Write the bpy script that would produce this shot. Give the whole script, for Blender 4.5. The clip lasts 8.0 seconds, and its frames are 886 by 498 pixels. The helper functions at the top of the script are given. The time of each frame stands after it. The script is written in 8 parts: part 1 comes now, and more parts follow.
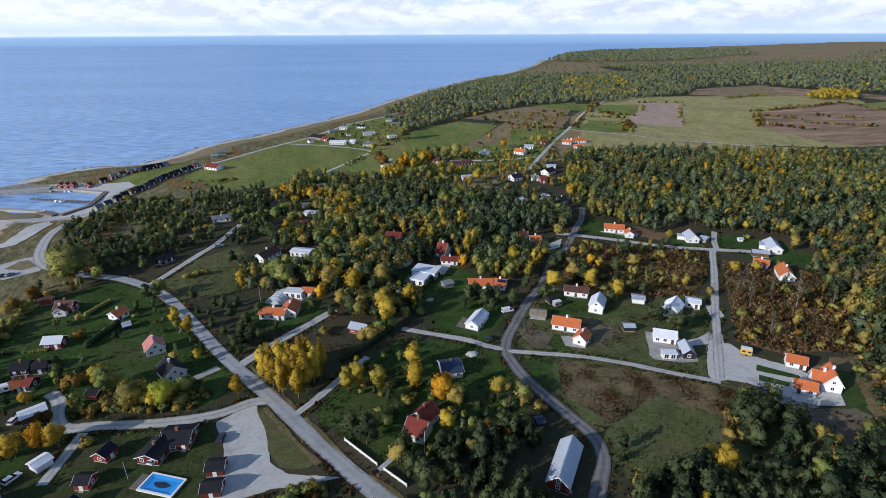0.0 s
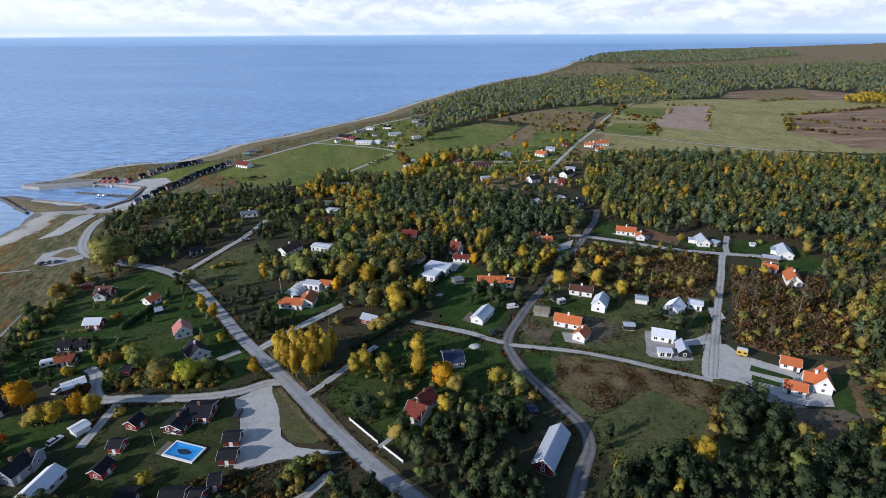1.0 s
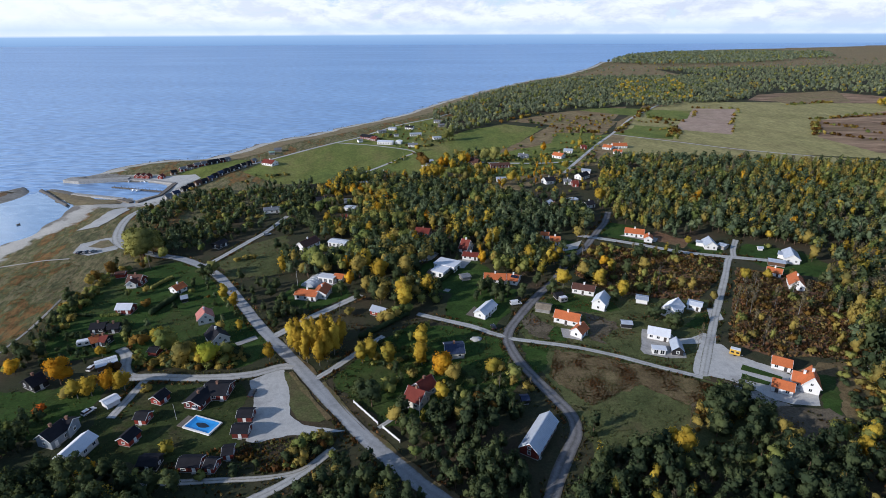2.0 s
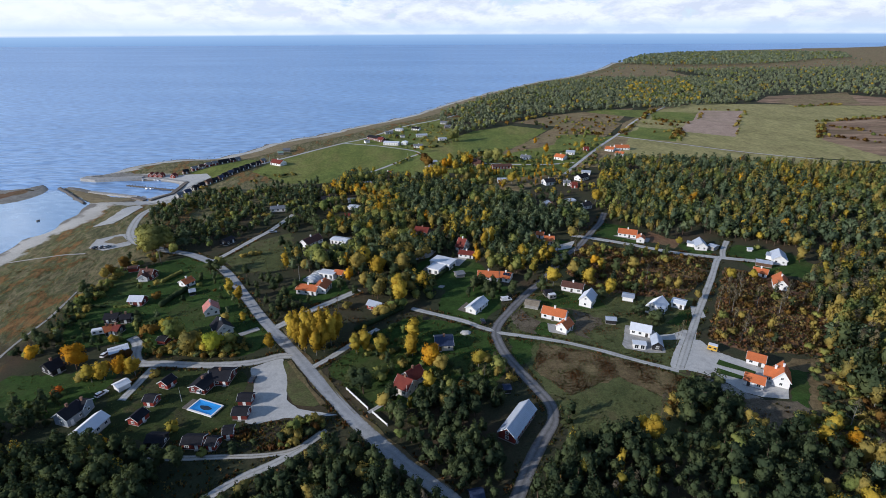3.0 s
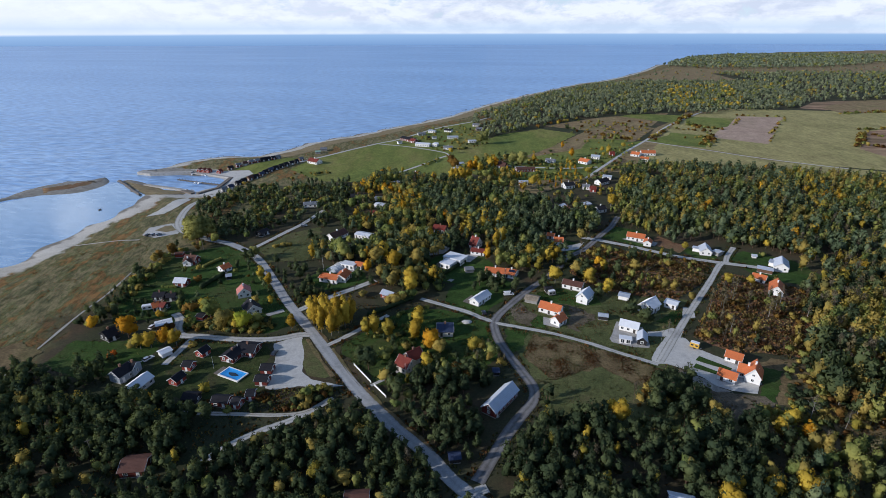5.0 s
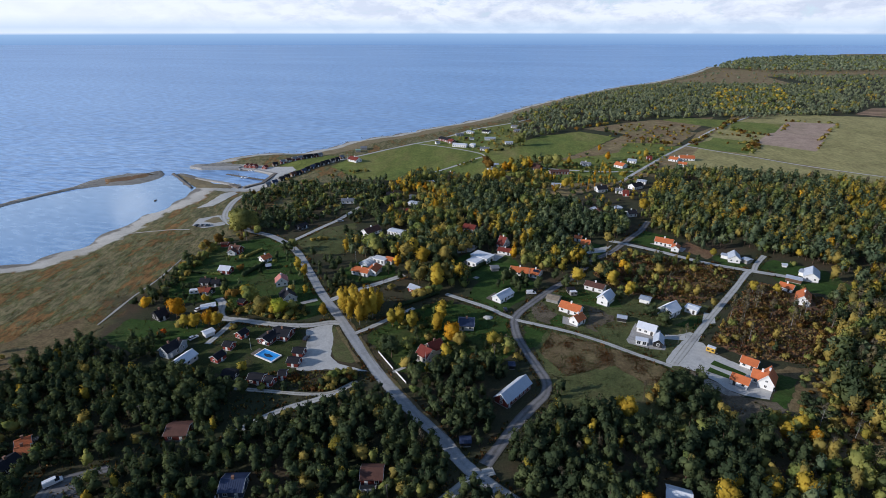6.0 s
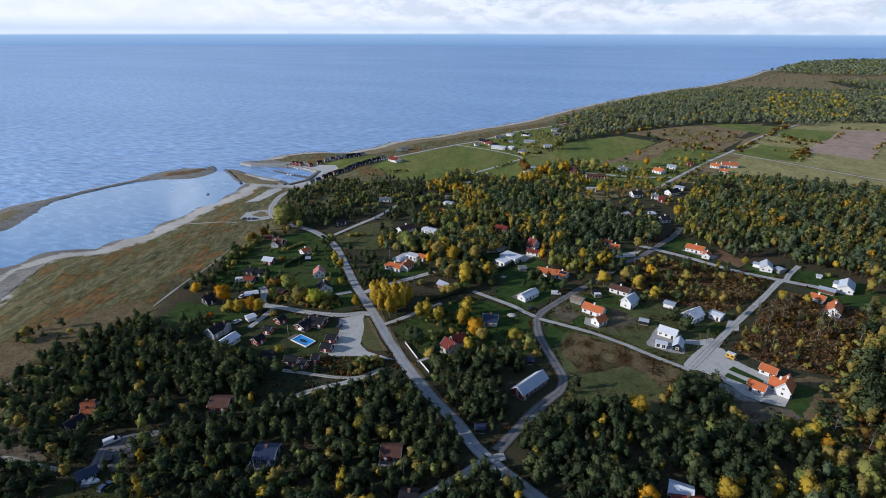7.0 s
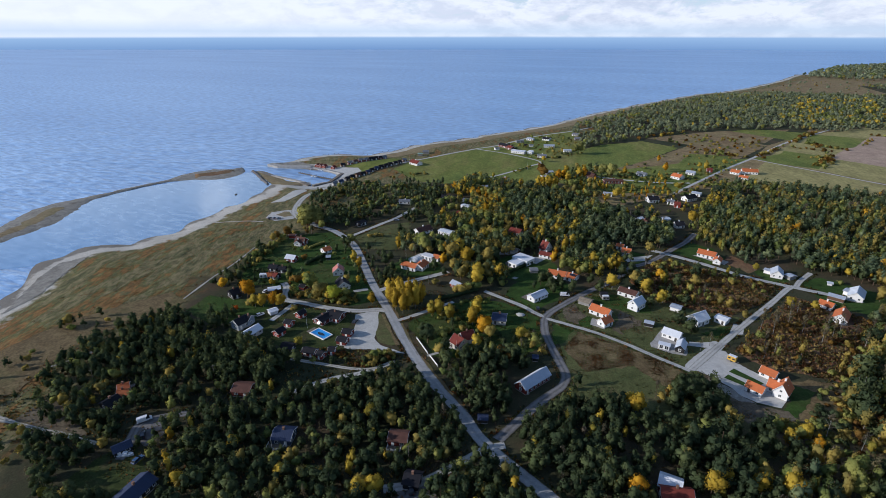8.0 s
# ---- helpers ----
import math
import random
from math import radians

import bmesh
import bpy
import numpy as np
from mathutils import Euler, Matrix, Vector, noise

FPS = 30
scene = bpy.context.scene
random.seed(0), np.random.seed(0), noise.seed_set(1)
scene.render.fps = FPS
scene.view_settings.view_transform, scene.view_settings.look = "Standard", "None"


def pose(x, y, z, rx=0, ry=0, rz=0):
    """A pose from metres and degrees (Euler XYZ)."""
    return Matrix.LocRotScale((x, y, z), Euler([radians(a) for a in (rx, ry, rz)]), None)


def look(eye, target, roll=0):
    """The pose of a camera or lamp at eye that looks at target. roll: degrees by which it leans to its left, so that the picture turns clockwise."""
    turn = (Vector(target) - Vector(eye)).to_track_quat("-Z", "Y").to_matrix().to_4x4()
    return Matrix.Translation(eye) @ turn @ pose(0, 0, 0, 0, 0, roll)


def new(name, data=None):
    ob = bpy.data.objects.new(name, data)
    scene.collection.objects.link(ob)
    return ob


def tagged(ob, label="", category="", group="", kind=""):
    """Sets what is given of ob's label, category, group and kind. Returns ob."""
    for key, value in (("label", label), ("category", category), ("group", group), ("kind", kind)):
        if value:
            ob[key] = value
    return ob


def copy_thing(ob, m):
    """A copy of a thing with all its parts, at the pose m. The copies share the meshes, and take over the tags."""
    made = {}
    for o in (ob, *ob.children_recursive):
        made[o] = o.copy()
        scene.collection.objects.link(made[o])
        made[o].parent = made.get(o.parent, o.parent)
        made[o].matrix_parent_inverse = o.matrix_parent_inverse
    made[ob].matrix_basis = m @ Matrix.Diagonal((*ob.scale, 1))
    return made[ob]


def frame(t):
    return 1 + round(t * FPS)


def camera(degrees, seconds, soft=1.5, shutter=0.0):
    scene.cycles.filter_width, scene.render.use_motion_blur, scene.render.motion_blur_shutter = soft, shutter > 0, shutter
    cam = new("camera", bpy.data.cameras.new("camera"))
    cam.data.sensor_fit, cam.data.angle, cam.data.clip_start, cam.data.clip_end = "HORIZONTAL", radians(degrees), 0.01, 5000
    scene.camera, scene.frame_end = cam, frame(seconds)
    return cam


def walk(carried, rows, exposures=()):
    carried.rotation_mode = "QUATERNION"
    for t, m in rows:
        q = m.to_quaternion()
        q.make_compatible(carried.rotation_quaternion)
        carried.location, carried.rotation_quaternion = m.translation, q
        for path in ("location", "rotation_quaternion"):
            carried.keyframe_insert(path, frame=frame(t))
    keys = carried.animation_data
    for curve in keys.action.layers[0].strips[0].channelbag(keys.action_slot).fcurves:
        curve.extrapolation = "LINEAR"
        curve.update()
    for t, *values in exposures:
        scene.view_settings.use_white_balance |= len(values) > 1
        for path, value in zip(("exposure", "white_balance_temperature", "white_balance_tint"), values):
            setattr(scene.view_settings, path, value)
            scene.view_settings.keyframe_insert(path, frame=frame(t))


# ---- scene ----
cam = camera(80.4, 8.0, soft=0.15)
PATH = [
    (0, (33.50, -139.48, 111.34), (49.36, -48.49, 73.01), -0.27),
    (0.5, (36.85, -145.31, 112.87), (50.21, -53.91, 74.56), -0.31),
    (1, (39.94, -151.12, 114.50), (50.44, -59.34, 76.20), -0.28),
    (1.5, (43.23, -156.77, 116.05), (50.91, -64.72, 77.74), -0.26),
    (3, (54.11, -173.29, 121.11), (57.78, -81.01, 82.75), -0.26),
    (3.5, (57.93, -178.66, 122.79), (60.42, -86.35, 84.42), -0.27),
    (4, (61.61, -184.09, 124.57), (62.78, -91.76, 86.17), -0.24),
    (4.5, (65.22, -189.35, 126.41), (64.16, -97.04, 87.99), -0.22),
    (6, (76.37, -205.22, 131.93), (65.11, -113.63, 93.40), -0.01),
    (6.5, (80.39, -210.39, 133.74), (64.53, -119.50, 95.18), 0.03),
    (7, (84.38, -215.57, 135.48), (65.43, -125.22, 97.05), 0.07),
    (7.5, (88.16, -220.50, 137.14), (66.82, -130.60, 98.89), 0.07),
    (8, (92.45, -225.30, 139.15), (69.08, -135.80, 101.17), -0.01),
]
walk(cam, [(t, look(eye, target, roll)) for t, eye, target, roll in PATH], [(0.0, 0.03, 5600, 12), (8.0, -0.12, 5620, 12)])

# ---- world, sun, exposure ----
SUN_AZ, SUN_EL = radians(247), radians(20.5)
world = bpy.data.worlds.new("world")
scene.world = world
world.use_nodes = True
wn, wl = world.node_tree.nodes, world.node_tree.links
wn.clear()


def wnode(kind, **values):
    n = wn.new(kind)
    for key, value in values.items():
        n.inputs[key].default_value = value
    return n


def wmath(op, a, b=None, clamp=False):
    n = wn.new("ShaderNodeMath")
    n.operation, n.use_clamp = op, clamp
    for i, v in enumerate((a, b)):
        if v is None:
            continue
        if isinstance(v, (int, float)):
            n.inputs[i].default_value = v
        else:
            wl.new(v, n.inputs[i])
    return n.outputs[0]


def wmix(fac, a, b):
    n = wn.new("ShaderNodeMix")
    n.data_type = "RGBA"
    wl.new(fac, n.inputs[0])
    for i, v in ((6, a), (7, b)):
        if isinstance(v, tuple):
            n.inputs[i].default_value = (*v, 1)
        else:
            wl.new(v, n.inputs[i])
    return n.outputs[2]


sky = wn.new("ShaderNodeTexSky")
sky.sky_type, sky.sun_disc = "NISHITA", False
sky.sun_elevation, sky.sun_rotation = SUN_EL, SUN_AZ
sky.air_density, sky.dust_density, sky.ozone_density = 1.0, 0.3, 2.5
coord = wn.new("ShaderNodeTexCoord")
split = wn.new("ShaderNodeSeparateXYZ")
wl.new(coord.outputs["Generated"], split.inputs[0])
up = split.outputs["Z"]
# heaped clouds in a low bank: noise over the dome, drawn out flat near the sea's edge
stretch = wn.new("ShaderNodeVectorMath")
stretch.operation = "MULTIPLY"
stretch.inputs[1].default_value = (14.0, 14.0, 36.0)
wl.new(coord.outputs["Generated"], stretch.inputs[0])
puff = wnode("ShaderNodeTexNoise", Scale=1.0, Detail=9.0, Roughness=0.6, Distortion=0.35)
wl.new(stretch.outputs[0], puff.inputs["Vector"])
shift = wn.new("ShaderNodeVectorMath")
shift.inputs[1].default_value = (0.05, 0.03, 0.55)
wl.new(stretch.outputs[0], shift.inputs[0])
body = wnode("ShaderNodeTexNoise", Scale=1.0, Detail=9.0, Roughness=0.6, Distortion=0.35)
wl.new(shift.outputs[0], body.inputs["Vector"])
low = wmath("SUBTRACT", 1.0, wmath("MULTIPLY", wmath("MAXIMUM", up, 0.0), 5.0), clamp=True)
# thin bright cloud veils the sky on the sun's side
sunward = wn.new("ShaderNodeVectorMath")
sunward.operation = "DOT_PRODUCT"
sunward.inputs[1].default_value = (math.sin(SUN_AZ), math.cos(SUN_AZ), 0.0)
wl.new(coord.outputs["Generated"], sunward.inputs[0])
veil = wmath("MULTIPLY", wmath("ADD", wmath("MULTIPLY", sunward.outputs["Value"], 1.5), 0.5, clamp=True), wmath("SUBTRACT", 1.0, wmath("MULTIPLY", wmath("MAXIMUM", up, 0.0), 3.0), clamp=True))
cover = wmath("ADD", wmath("MULTIPLY", wmath("SUBTRACT", wmath("ADD", puff.outputs[0], wmath("MULTIPLY", low, 0.28)), 0.56), 10.0, clamp=True), veil, clamp=True)
# a cloud is bright where its upper edge thins out and greyer at its foot
shade = wmath("ADD", 0.55, wmath("MULTIPLY", wmath("SUBTRACT", puff.outputs[0], body.outputs[0]), 4.5), clamp=True)
cloud = wmix(shade, (8.5, 8.75, 9.3), (11.4, 11.3, 11.1))
deep = wn.new("ShaderNodeVectorMath")
deep.operation = "SCALE"
deep.inputs["Scale"].default_value = 1.45
wl.new(sky.outputs[0], deep.inputs[0])
sky_cloud = wmix(cover, wmix(wmath("MULTIPLY", low, 0.85), deep.outputs[0], (8.0, 9.2, 10.3)), cloud)
# haze on the line where the sky meets the sea, and the far water below it
haze = wmath("SUBTRACT", 1.0, wmath("MULTIPLY", wmath("ABSOLUTE", wmath("ADD", up, -0.004)), 60.0), clamp=True)
sky_haze = wmix(wmath("MULTIPLY", haze, 0.75), wmix(wmath("MULTIPLY", veil, 0.8), sky_cloud, (12.3, 12.1, 11.8)), (7.6, 8.8, 9.8))
# open water past the edge of the sheet, drawn in the sky: paled by haze towards the horizon, with wind streaks
lanes = wn.new("ShaderNodeVectorMath")
lanes.operation = "MULTIPLY"
lanes.inputs[1].default_value = (7.0, 7.0, 420.0)
wl.new(coord.outputs["Generated"], lanes.inputs[0])
gusts = wnode("ShaderNodeTexNoise", Scale=1.0, Detail=4.0, Roughness=0.55)
wl.new(lanes.outputs[0], gusts.inputs["Vector"])
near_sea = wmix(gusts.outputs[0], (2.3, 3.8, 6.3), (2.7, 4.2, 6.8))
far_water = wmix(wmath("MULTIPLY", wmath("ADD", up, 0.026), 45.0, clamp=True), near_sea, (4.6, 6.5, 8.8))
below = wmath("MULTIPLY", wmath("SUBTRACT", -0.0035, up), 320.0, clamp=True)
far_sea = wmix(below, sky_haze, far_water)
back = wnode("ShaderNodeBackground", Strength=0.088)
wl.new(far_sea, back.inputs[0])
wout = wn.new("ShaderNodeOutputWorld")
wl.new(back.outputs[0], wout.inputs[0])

sun = new("sun", bpy.data.lights.new("sun", "SUN"))
sun.data.energy, sun.data.angle, sun.data.color = 4.6, radians(0.6), (1.0, 0.89, 0.75)
to_sun = Vector((math.sin(SUN_AZ) * math.cos(SUN_EL), math.cos(SUN_AZ) * math.cos(SUN_EL), math.sin(SUN_EL)))
sun.matrix_world = look(to_sun * 100, (0, 0, 0))

# ---- materials ----
def shader(name, rough=0.8, metal=0.0, spec=0.3):
    m = bpy.data.materials.new(name)
    m.use_nodes = True
    b = m.node_tree.nodes["Principled BSDF"]
    b.inputs["Roughness"].default_value = rough
    b.inputs["Metallic"].default_value = metal
    b.inputs["Specular IOR Level"].default_value = spec
    return m, m.node_tree.nodes, m.node_tree.links, b


def place_of(nodes, links, local, stretch=(1, 1, 1)):
    """Coordinates in metres, of the world or of the object."""
    if local:
        out = nodes.new("ShaderNodeTexCoord").outputs["Object"]
    else:
        out = nodes.new("ShaderNodeNewGeometry").outputs["Position"]
    v = nodes.new("ShaderNodeVectorMath")
    v.operation = "MULTIPLY"
    v.inputs[1].default_value = stretch
    links.new(out, v.inputs[0])
    return v.outputs[0]


def noise_of(nodes, links, vec, scale, detail=4.0, rough=0.6):
    n = nodes.new("ShaderNodeTexNoise")
    n.inputs["Scale"].default_value, n.inputs["Detail"].default_value, n.inputs["Roughness"].default_value = scale, detail, rough
    links.new(vec, n.inputs["Vector"])
    return n.outputs[0]


def ramp_of(nodes, links, fac, stops):
    r = nodes.new("ShaderNodeValToRGB")
    while len(r.color_ramp.elements) < len(stops):
        r.color_ramp.elements.new(0.5)
    for e, (pos, col) in zip(r.color_ramp.elements, stops):
        e.position, e.color = pos, (*col, 1)
    links.new(fac, r.inputs[0])
    return r.outputs[0]


def mix_of(nodes, links, fac, a, b, blend="MIX"):
    n = nodes.new("ShaderNodeMix")
    n.data_type, n.blend_type = "RGBA", blend
    for i, v in ((0, fac), (6, a), (7, b)):
        if isinstance(v, (int, float)):
            n.inputs[i].default_value = v
        elif isinstance(v, tuple):
            n.inputs[i].default_value = (*v, 1)
        else:
            links.new(v, n.inputs[i])
    return n.outputs[2]


def math_of(nodes, links, op, a, b=0.0, clamp=False):
    n = nodes.new("ShaderNodeMath")
    n.operation, n.use_clamp = op, clamp
    for i, v in ((0, a), (1, b)):
        if isinstance(v, (int, float)):
            n.inputs[i].default_value = v
        else:
            links.new(v, n.inputs[i])
    return n.outputs[0]


def bump_of(nodes, links, b, height, strength, distance):
    n = nodes.new("ShaderNodeBump")
    n.inputs["Strength"].default_value, n.inputs["Distance"].default_value = strength, distance
    links.new(height, n.inputs["Height"])
    links.new(n.outputs[0], b.inputs["Normal"])


def earth(name, cols, coarse=0.03, fine=0.9, rough=0.95, relief=0.25, streak=(1, 1, 1), speckle=0.8):
    """Ground cover: three colours mixed by broad drifts and by fine tufts."""
    m, n, l, b = shader(name, rough, spec=0.1)
    p = place_of(n, l, False, streak)
    broad, tuft, mid = noise_of(n, l, p, coarse, 5, 0.65), noise_of(n, l, p, fine, 6, 0.75), noise_of(n, l, p, coarse * 6, 4, 0.6)
    c = ramp_of(n, l, broad, [(0.34, cols[0]), (0.5, cols[1]), (0.66, cols[2])])
    c = mix_of(n, l, math_of(n, l, "MULTIPLY", math_of(n, l, "SUBTRACT", mid, 0.42), 2.2, True), c, cols[1])
    blotch = noise_of(n, l, p, fine * 0.22, 4, 0.7)
    c = mix_of(n, l, speckle * 0.8, c, ramp_of(n, l, blotch, [(0.34, (0.66, 0.64, 0.6)), (0.66, (1.25, 1.26, 1.2))]), "MULTIPLY")
    c = mix_of(n, l, speckle, c, ramp_of(n, l, tuft, [(0.3, (0.42, 0.42, 0.42)), (0.7, (1.35, 1.35, 1.3))]), "MULTIPLY")
    l.new(c, b.inputs["Base Color"])
    bump_of(n, l, b, tuft, 0.8, relief)
    return m


def painted(name, col, rough=0.6, dirt=0.2, metal=0.0, grain=None, spec=0.3):
    """Paint, render, metal or board: stains at room scale, grain at hand scale, a tint of its own for each thing."""
    m, n, l, b = shader(name, rough, metal, spec)
    p = place_of(n, l, True)
    stain = noise_of(n, l, p, 0.5, 5, 0.65)
    c = ramp_of(n, l, stain, [(0.3, tuple(v * (1 - dirt) for v in col)), (0.62, col)])
    fine = noise_of(n, l, p, 7.0, 3, 0.6)
    c = mix_of(n, l, 0.5, c, ramp_of(n, l, fine, [(0.3, (0.8, 0.8, 0.8)), (0.7, (1.08, 1.08, 1.08))]), "MULTIPLY")
    info = n.new("ShaderNodeObjectInfo")
    c = mix_of(n, l, 0.35, c, ramp_of(n, l, info.outputs["Random"], [(0.0, (0.78, 0.78, 0.8)), (1.0, (1.12, 1.1, 1.08))]), "MULTIPLY")
    height = fine
    if grain:
        w = n.new("ShaderNodeTexWave")
        w.bands_direction = grain[0]
        w.inputs["Scale"].default_value, w.inputs["Distortion"].default_value = grain[1], 0.4
        l.new(p, w.inputs["Vector"])
        c = mix_of(n, l, 0.6, c, ramp_of(n, l, w.outputs["Fac"], [(0.0, (0.66, 0.64, 0.62)), (0.45, (1.05, 1.05, 1.05))]), "MULTIPLY")
        height = w.outputs["Fac"]
    l.new(c, b.inputs["Base Color"])
    bump_of(n, l, b, height, 0.4, 0.03)
    return m


def foliage(name, dark, light, odd, share=0.2):
    """Leaves that let some light through: each clump between dark and light, twigs and gaps between, whole trees drifting apart in tone."""
    m = bpy.data.materials.new(name)
    m.use_nodes = True
    n, l = m.node_tree.nodes, m.node_tree.links
    n.clear()
    isl = n.new("ShaderNodeNewGeometry").outputs["Random Per Island"]
    info = n.new("ShaderNodeObjectInfo").outputs["Random"]
    p = place_of(n, l, False)
    drift = noise_of(n, l, p, 0.11, 2, 0.5)
    sprigs = noise_of(n, l, p, 2.1, 3, 0.7)
    c = mix_of(n, l, math_of(n, l, "ADD", math_of(n, l, "MULTIPLY", isl, 0.42), math_of(n, l, "MULTIPLY", sprigs, 0.45), True), dark, light)
    tone = math_of(n, l, "ADD", drift, math_of(n, l, "MULTIPLY", math_of(n, l, "SUBTRACT", info, 0.5), 0.16))
    c = mix_of(n, l, math_of(n, l, "MULTIPLY", math_of(n, l, "SUBTRACT", tone, 1.0 - share - 0.38), 5.0, True), c, odd)
    c = mix_of(n, l, 1.0, c, ramp_of(n, l, tone, [(0.3, (0.78, 0.78, 0.78)), (0.7, (1.22, 1.22, 1.18))]), "MULTIPLY")
    c = mix_of(n, l, 1.0, c, ramp_of(n, l, sprigs, [(0.34, (0.86, 0.86, 0.86)), (0.62, (1.10, 1.10, 1.10))]), "MULTIPLY")
    d, t, mix, out = n.new("ShaderNodeBsdfDiffuse"), n.new("ShaderNodeBsdfTranslucent"), n.new("ShaderNodeMixShader"), n.new("ShaderNodeOutputMaterial")
    l.new(c, d.inputs["Color"])
    l.new(mix_of(n, l, 1.0, c, (1.15, 1.1, 0.7), "MULTIPLY"), t.inputs["Color"])
    mix.inputs[0].default_value = 0.32
    l.new(d.outputs[0], mix.inputs[1])
    l.new(t.outputs[0], mix.inputs[2])
    l.new(mix.outputs[0], out.inputs["Surface"])
    return m


M = {}
M["pine"] = foliage("pine_needles", (0.043, 0.062, 0.034), (0.080, 0.109, 0.054), (0.096, 0.116, 0.050))
# haze of distance put into the needle colour of the far woods
M["hazed_pine"] = foliage("hazed_grey_green_needles", (0.145, 0.180, 0.122), (0.235, 0.272, 0.178), (0.250, 0.268, 0.150))
M["spruce"] = foliage("dark_needles", (0.034, 0.052, 0.027), (0.072, 0.098, 0.046), (0.080, 0.104, 0.046))
# lightened copy of the pine needles, with a bluish haze in its colour
M["pale_pine"] = foliage("paled_blue_green_needles", (0.088, 0.124, 0.070), (0.162, 0.208, 0.116), (0.180, 0.208, 0.106))
M["leaf_yellow"] = foliage("yellow_leaves", (0.34, 0.222, 0.026), (0.58, 0.390, 0.048), (0.47, 0.35, 0.05), 0.25)
M["leaf_orange"] = foliage("orange_leaves", (0.38, 0.185, 0.014), (0.64, 0.32, 0.024), (0.60, 0.36, 0.03))
M["leaf_lime"] = foliage("lime_leaves", (0.200, 0.182, 0.034), (0.385, 0.338, 0.062), (0.45, 0.33, 0.05), 0.25)
M["leaf_green"] = foliage("green_leaves", (0.112, 0.150, 0.046), (0.225, 0.275, 0.082), (0.265, 0.265, 0.075), 0.25)
M["leaf_olive"] = foliage("turning_leaves", (0.152, 0.145, 0.048), (0.300, 0.265, 0.088), (0.35, 0.27, 0.07), 0.3)
M["leaf_fresh"] = foliage("fresh_green_leaves", (0.150, 0.200, 0.026), (0.300, 0.370, 0.050), (0.33, 0.33, 0.04), 0.25)
M["leaf_brown"] = foliage("withered_leaves", (0.07, 0.038, 0.016), (0.17, 0.085, 0.03), (0.20, 0.12, 0.03), 0.25)
M["leaf_red"] = foliage("red_leaves", (0.24, 0.02, 0.008), (0.5, 0.06, 0.015), (0.45, 0.12, 0.02))
M["twig"] = foliage("bare_twigs", (0.10, 0.085, 0.06), (0.22, 0.19, 0.14), (0.18, 0.15, 0.08))
M["heather"] = foliage("heather_and_bracken", (0.165, 0.078, 0.040), (0.340, 0.160, 0.075), (0.27, 0.20, 0.075), 0.3)
M["tuft"] = foliage("dry_grass_tufts", (0.17, 0.13, 0.06), (0.33, 0.265, 0.12), (0.14, 0.15, 0.055), 0.35)
M["weeds"] = foliage("rough_weeds", (0.058, 0.074, 0.024), (0.125, 0.142, 0.046), (0.155, 0.125, 0.05), 0.3)
M["grass_blades"] = foliage("green_grass_blades", (0.046, 0.084, 0.020), (0.086, 0.138, 0.034), (0.110, 0.125, 0.04), 0.3)
M["stalk"] = foliage("brown_stalks", (0.150, 0.098, 0.048), (0.290, 0.195, 0.095), (0.24, 0.12, 0.05), 0.3)
M["bark"] = painted("pine_bark", (0.16, 0.105, 0.07), 0.95, 0.5, grain=("Z", 2.0))
M["bark_pale"] = painted("birch_bark", (0.30, 0.285, 0.25), 0.9, 0.5, grain=("Z", 1.2))
M["lawn"] = earth("lawn_grass", ((0.028, 0.055, 0.013), (0.044, 0.082, 0.018), (0.068, 0.082, 0.028)), 0.045, 1.6, relief=0.1, speckle=0.9)
# worn camp grass; also a lawn whose shade is put into the colour
M["worn_lawn"] = earth("worn_shaded_lawn_grass", ((0.034, 0.046, 0.016), (0.048, 0.064, 0.020), (0.074, 0.066, 0.034)), 0.09, 1.6, relief=0.1, speckle=0.9)
M["meadow"] = earth("meadow_grass", ((0.118, 0.155, 0.038), (0.170, 0.194, 0.048), (0.230, 0.205, 0.072)), 0.02, 0.5, relief=0.12, streak=(1.0, 0.4, 1.0), speckle=0.75)
M["rough"] = earth("rough_olive_grass", ((0.074, 0.088, 0.034), (0.102, 0.112, 0.044), (0.128, 0.108, 0.056)), 0.05, 1.4, relief=0.15)
M["pasture"] = earth("pale_pasture", ((0.265, 0.240, 0.098), (0.335, 0.295, 0.128), (0.280, 0.258, 0.105)), 0.012, 0.3, relief=0.12, streak=(1.0, 0.5, 1.0), speckle=0.7)
M["stubble"] = earth("ploughed_brown_field", ((0.34, 0.245, 0.19), (0.42, 0.31, 0.24), (0.32, 0.245, 0.175)), 0.02, 0.6, relief=0.12, speckle=0.6)
M["heath"] = earth("reddish_heath", ((0.150, 0.082, 0.052), (0.205, 0.122, 0.072), (0.150, 0.126, 0.062)), 0.03, 0.9, relief=0.3)
M["dry"] = earth("dry_brown_grass", ((0.195, 0.150, 0.090), (0.265, 0.210, 0.125), (0.190, 0.170, 0.088)), 0.05, 1.2, relief=0.2, speckle=0.7)
M["clearcut"] = earth("brown_felled_heath", ((0.205, 0.120, 0.075), (0.330, 0.225, 0.150), (0.150, 0.105, 0.060)), 0.02, 0.16, relief=0.4, streak=(0.3, 1.4, 1.0), speckle=0.95)
M["scrubland"] = earth("scrubby_brown_pasture", ((0.130, 0.094, 0.050), (0.185, 0.138, 0.074), (0.122, 0.114, 0.048)), 0.06, 0.9, relief=0.2, speckle=0.85)
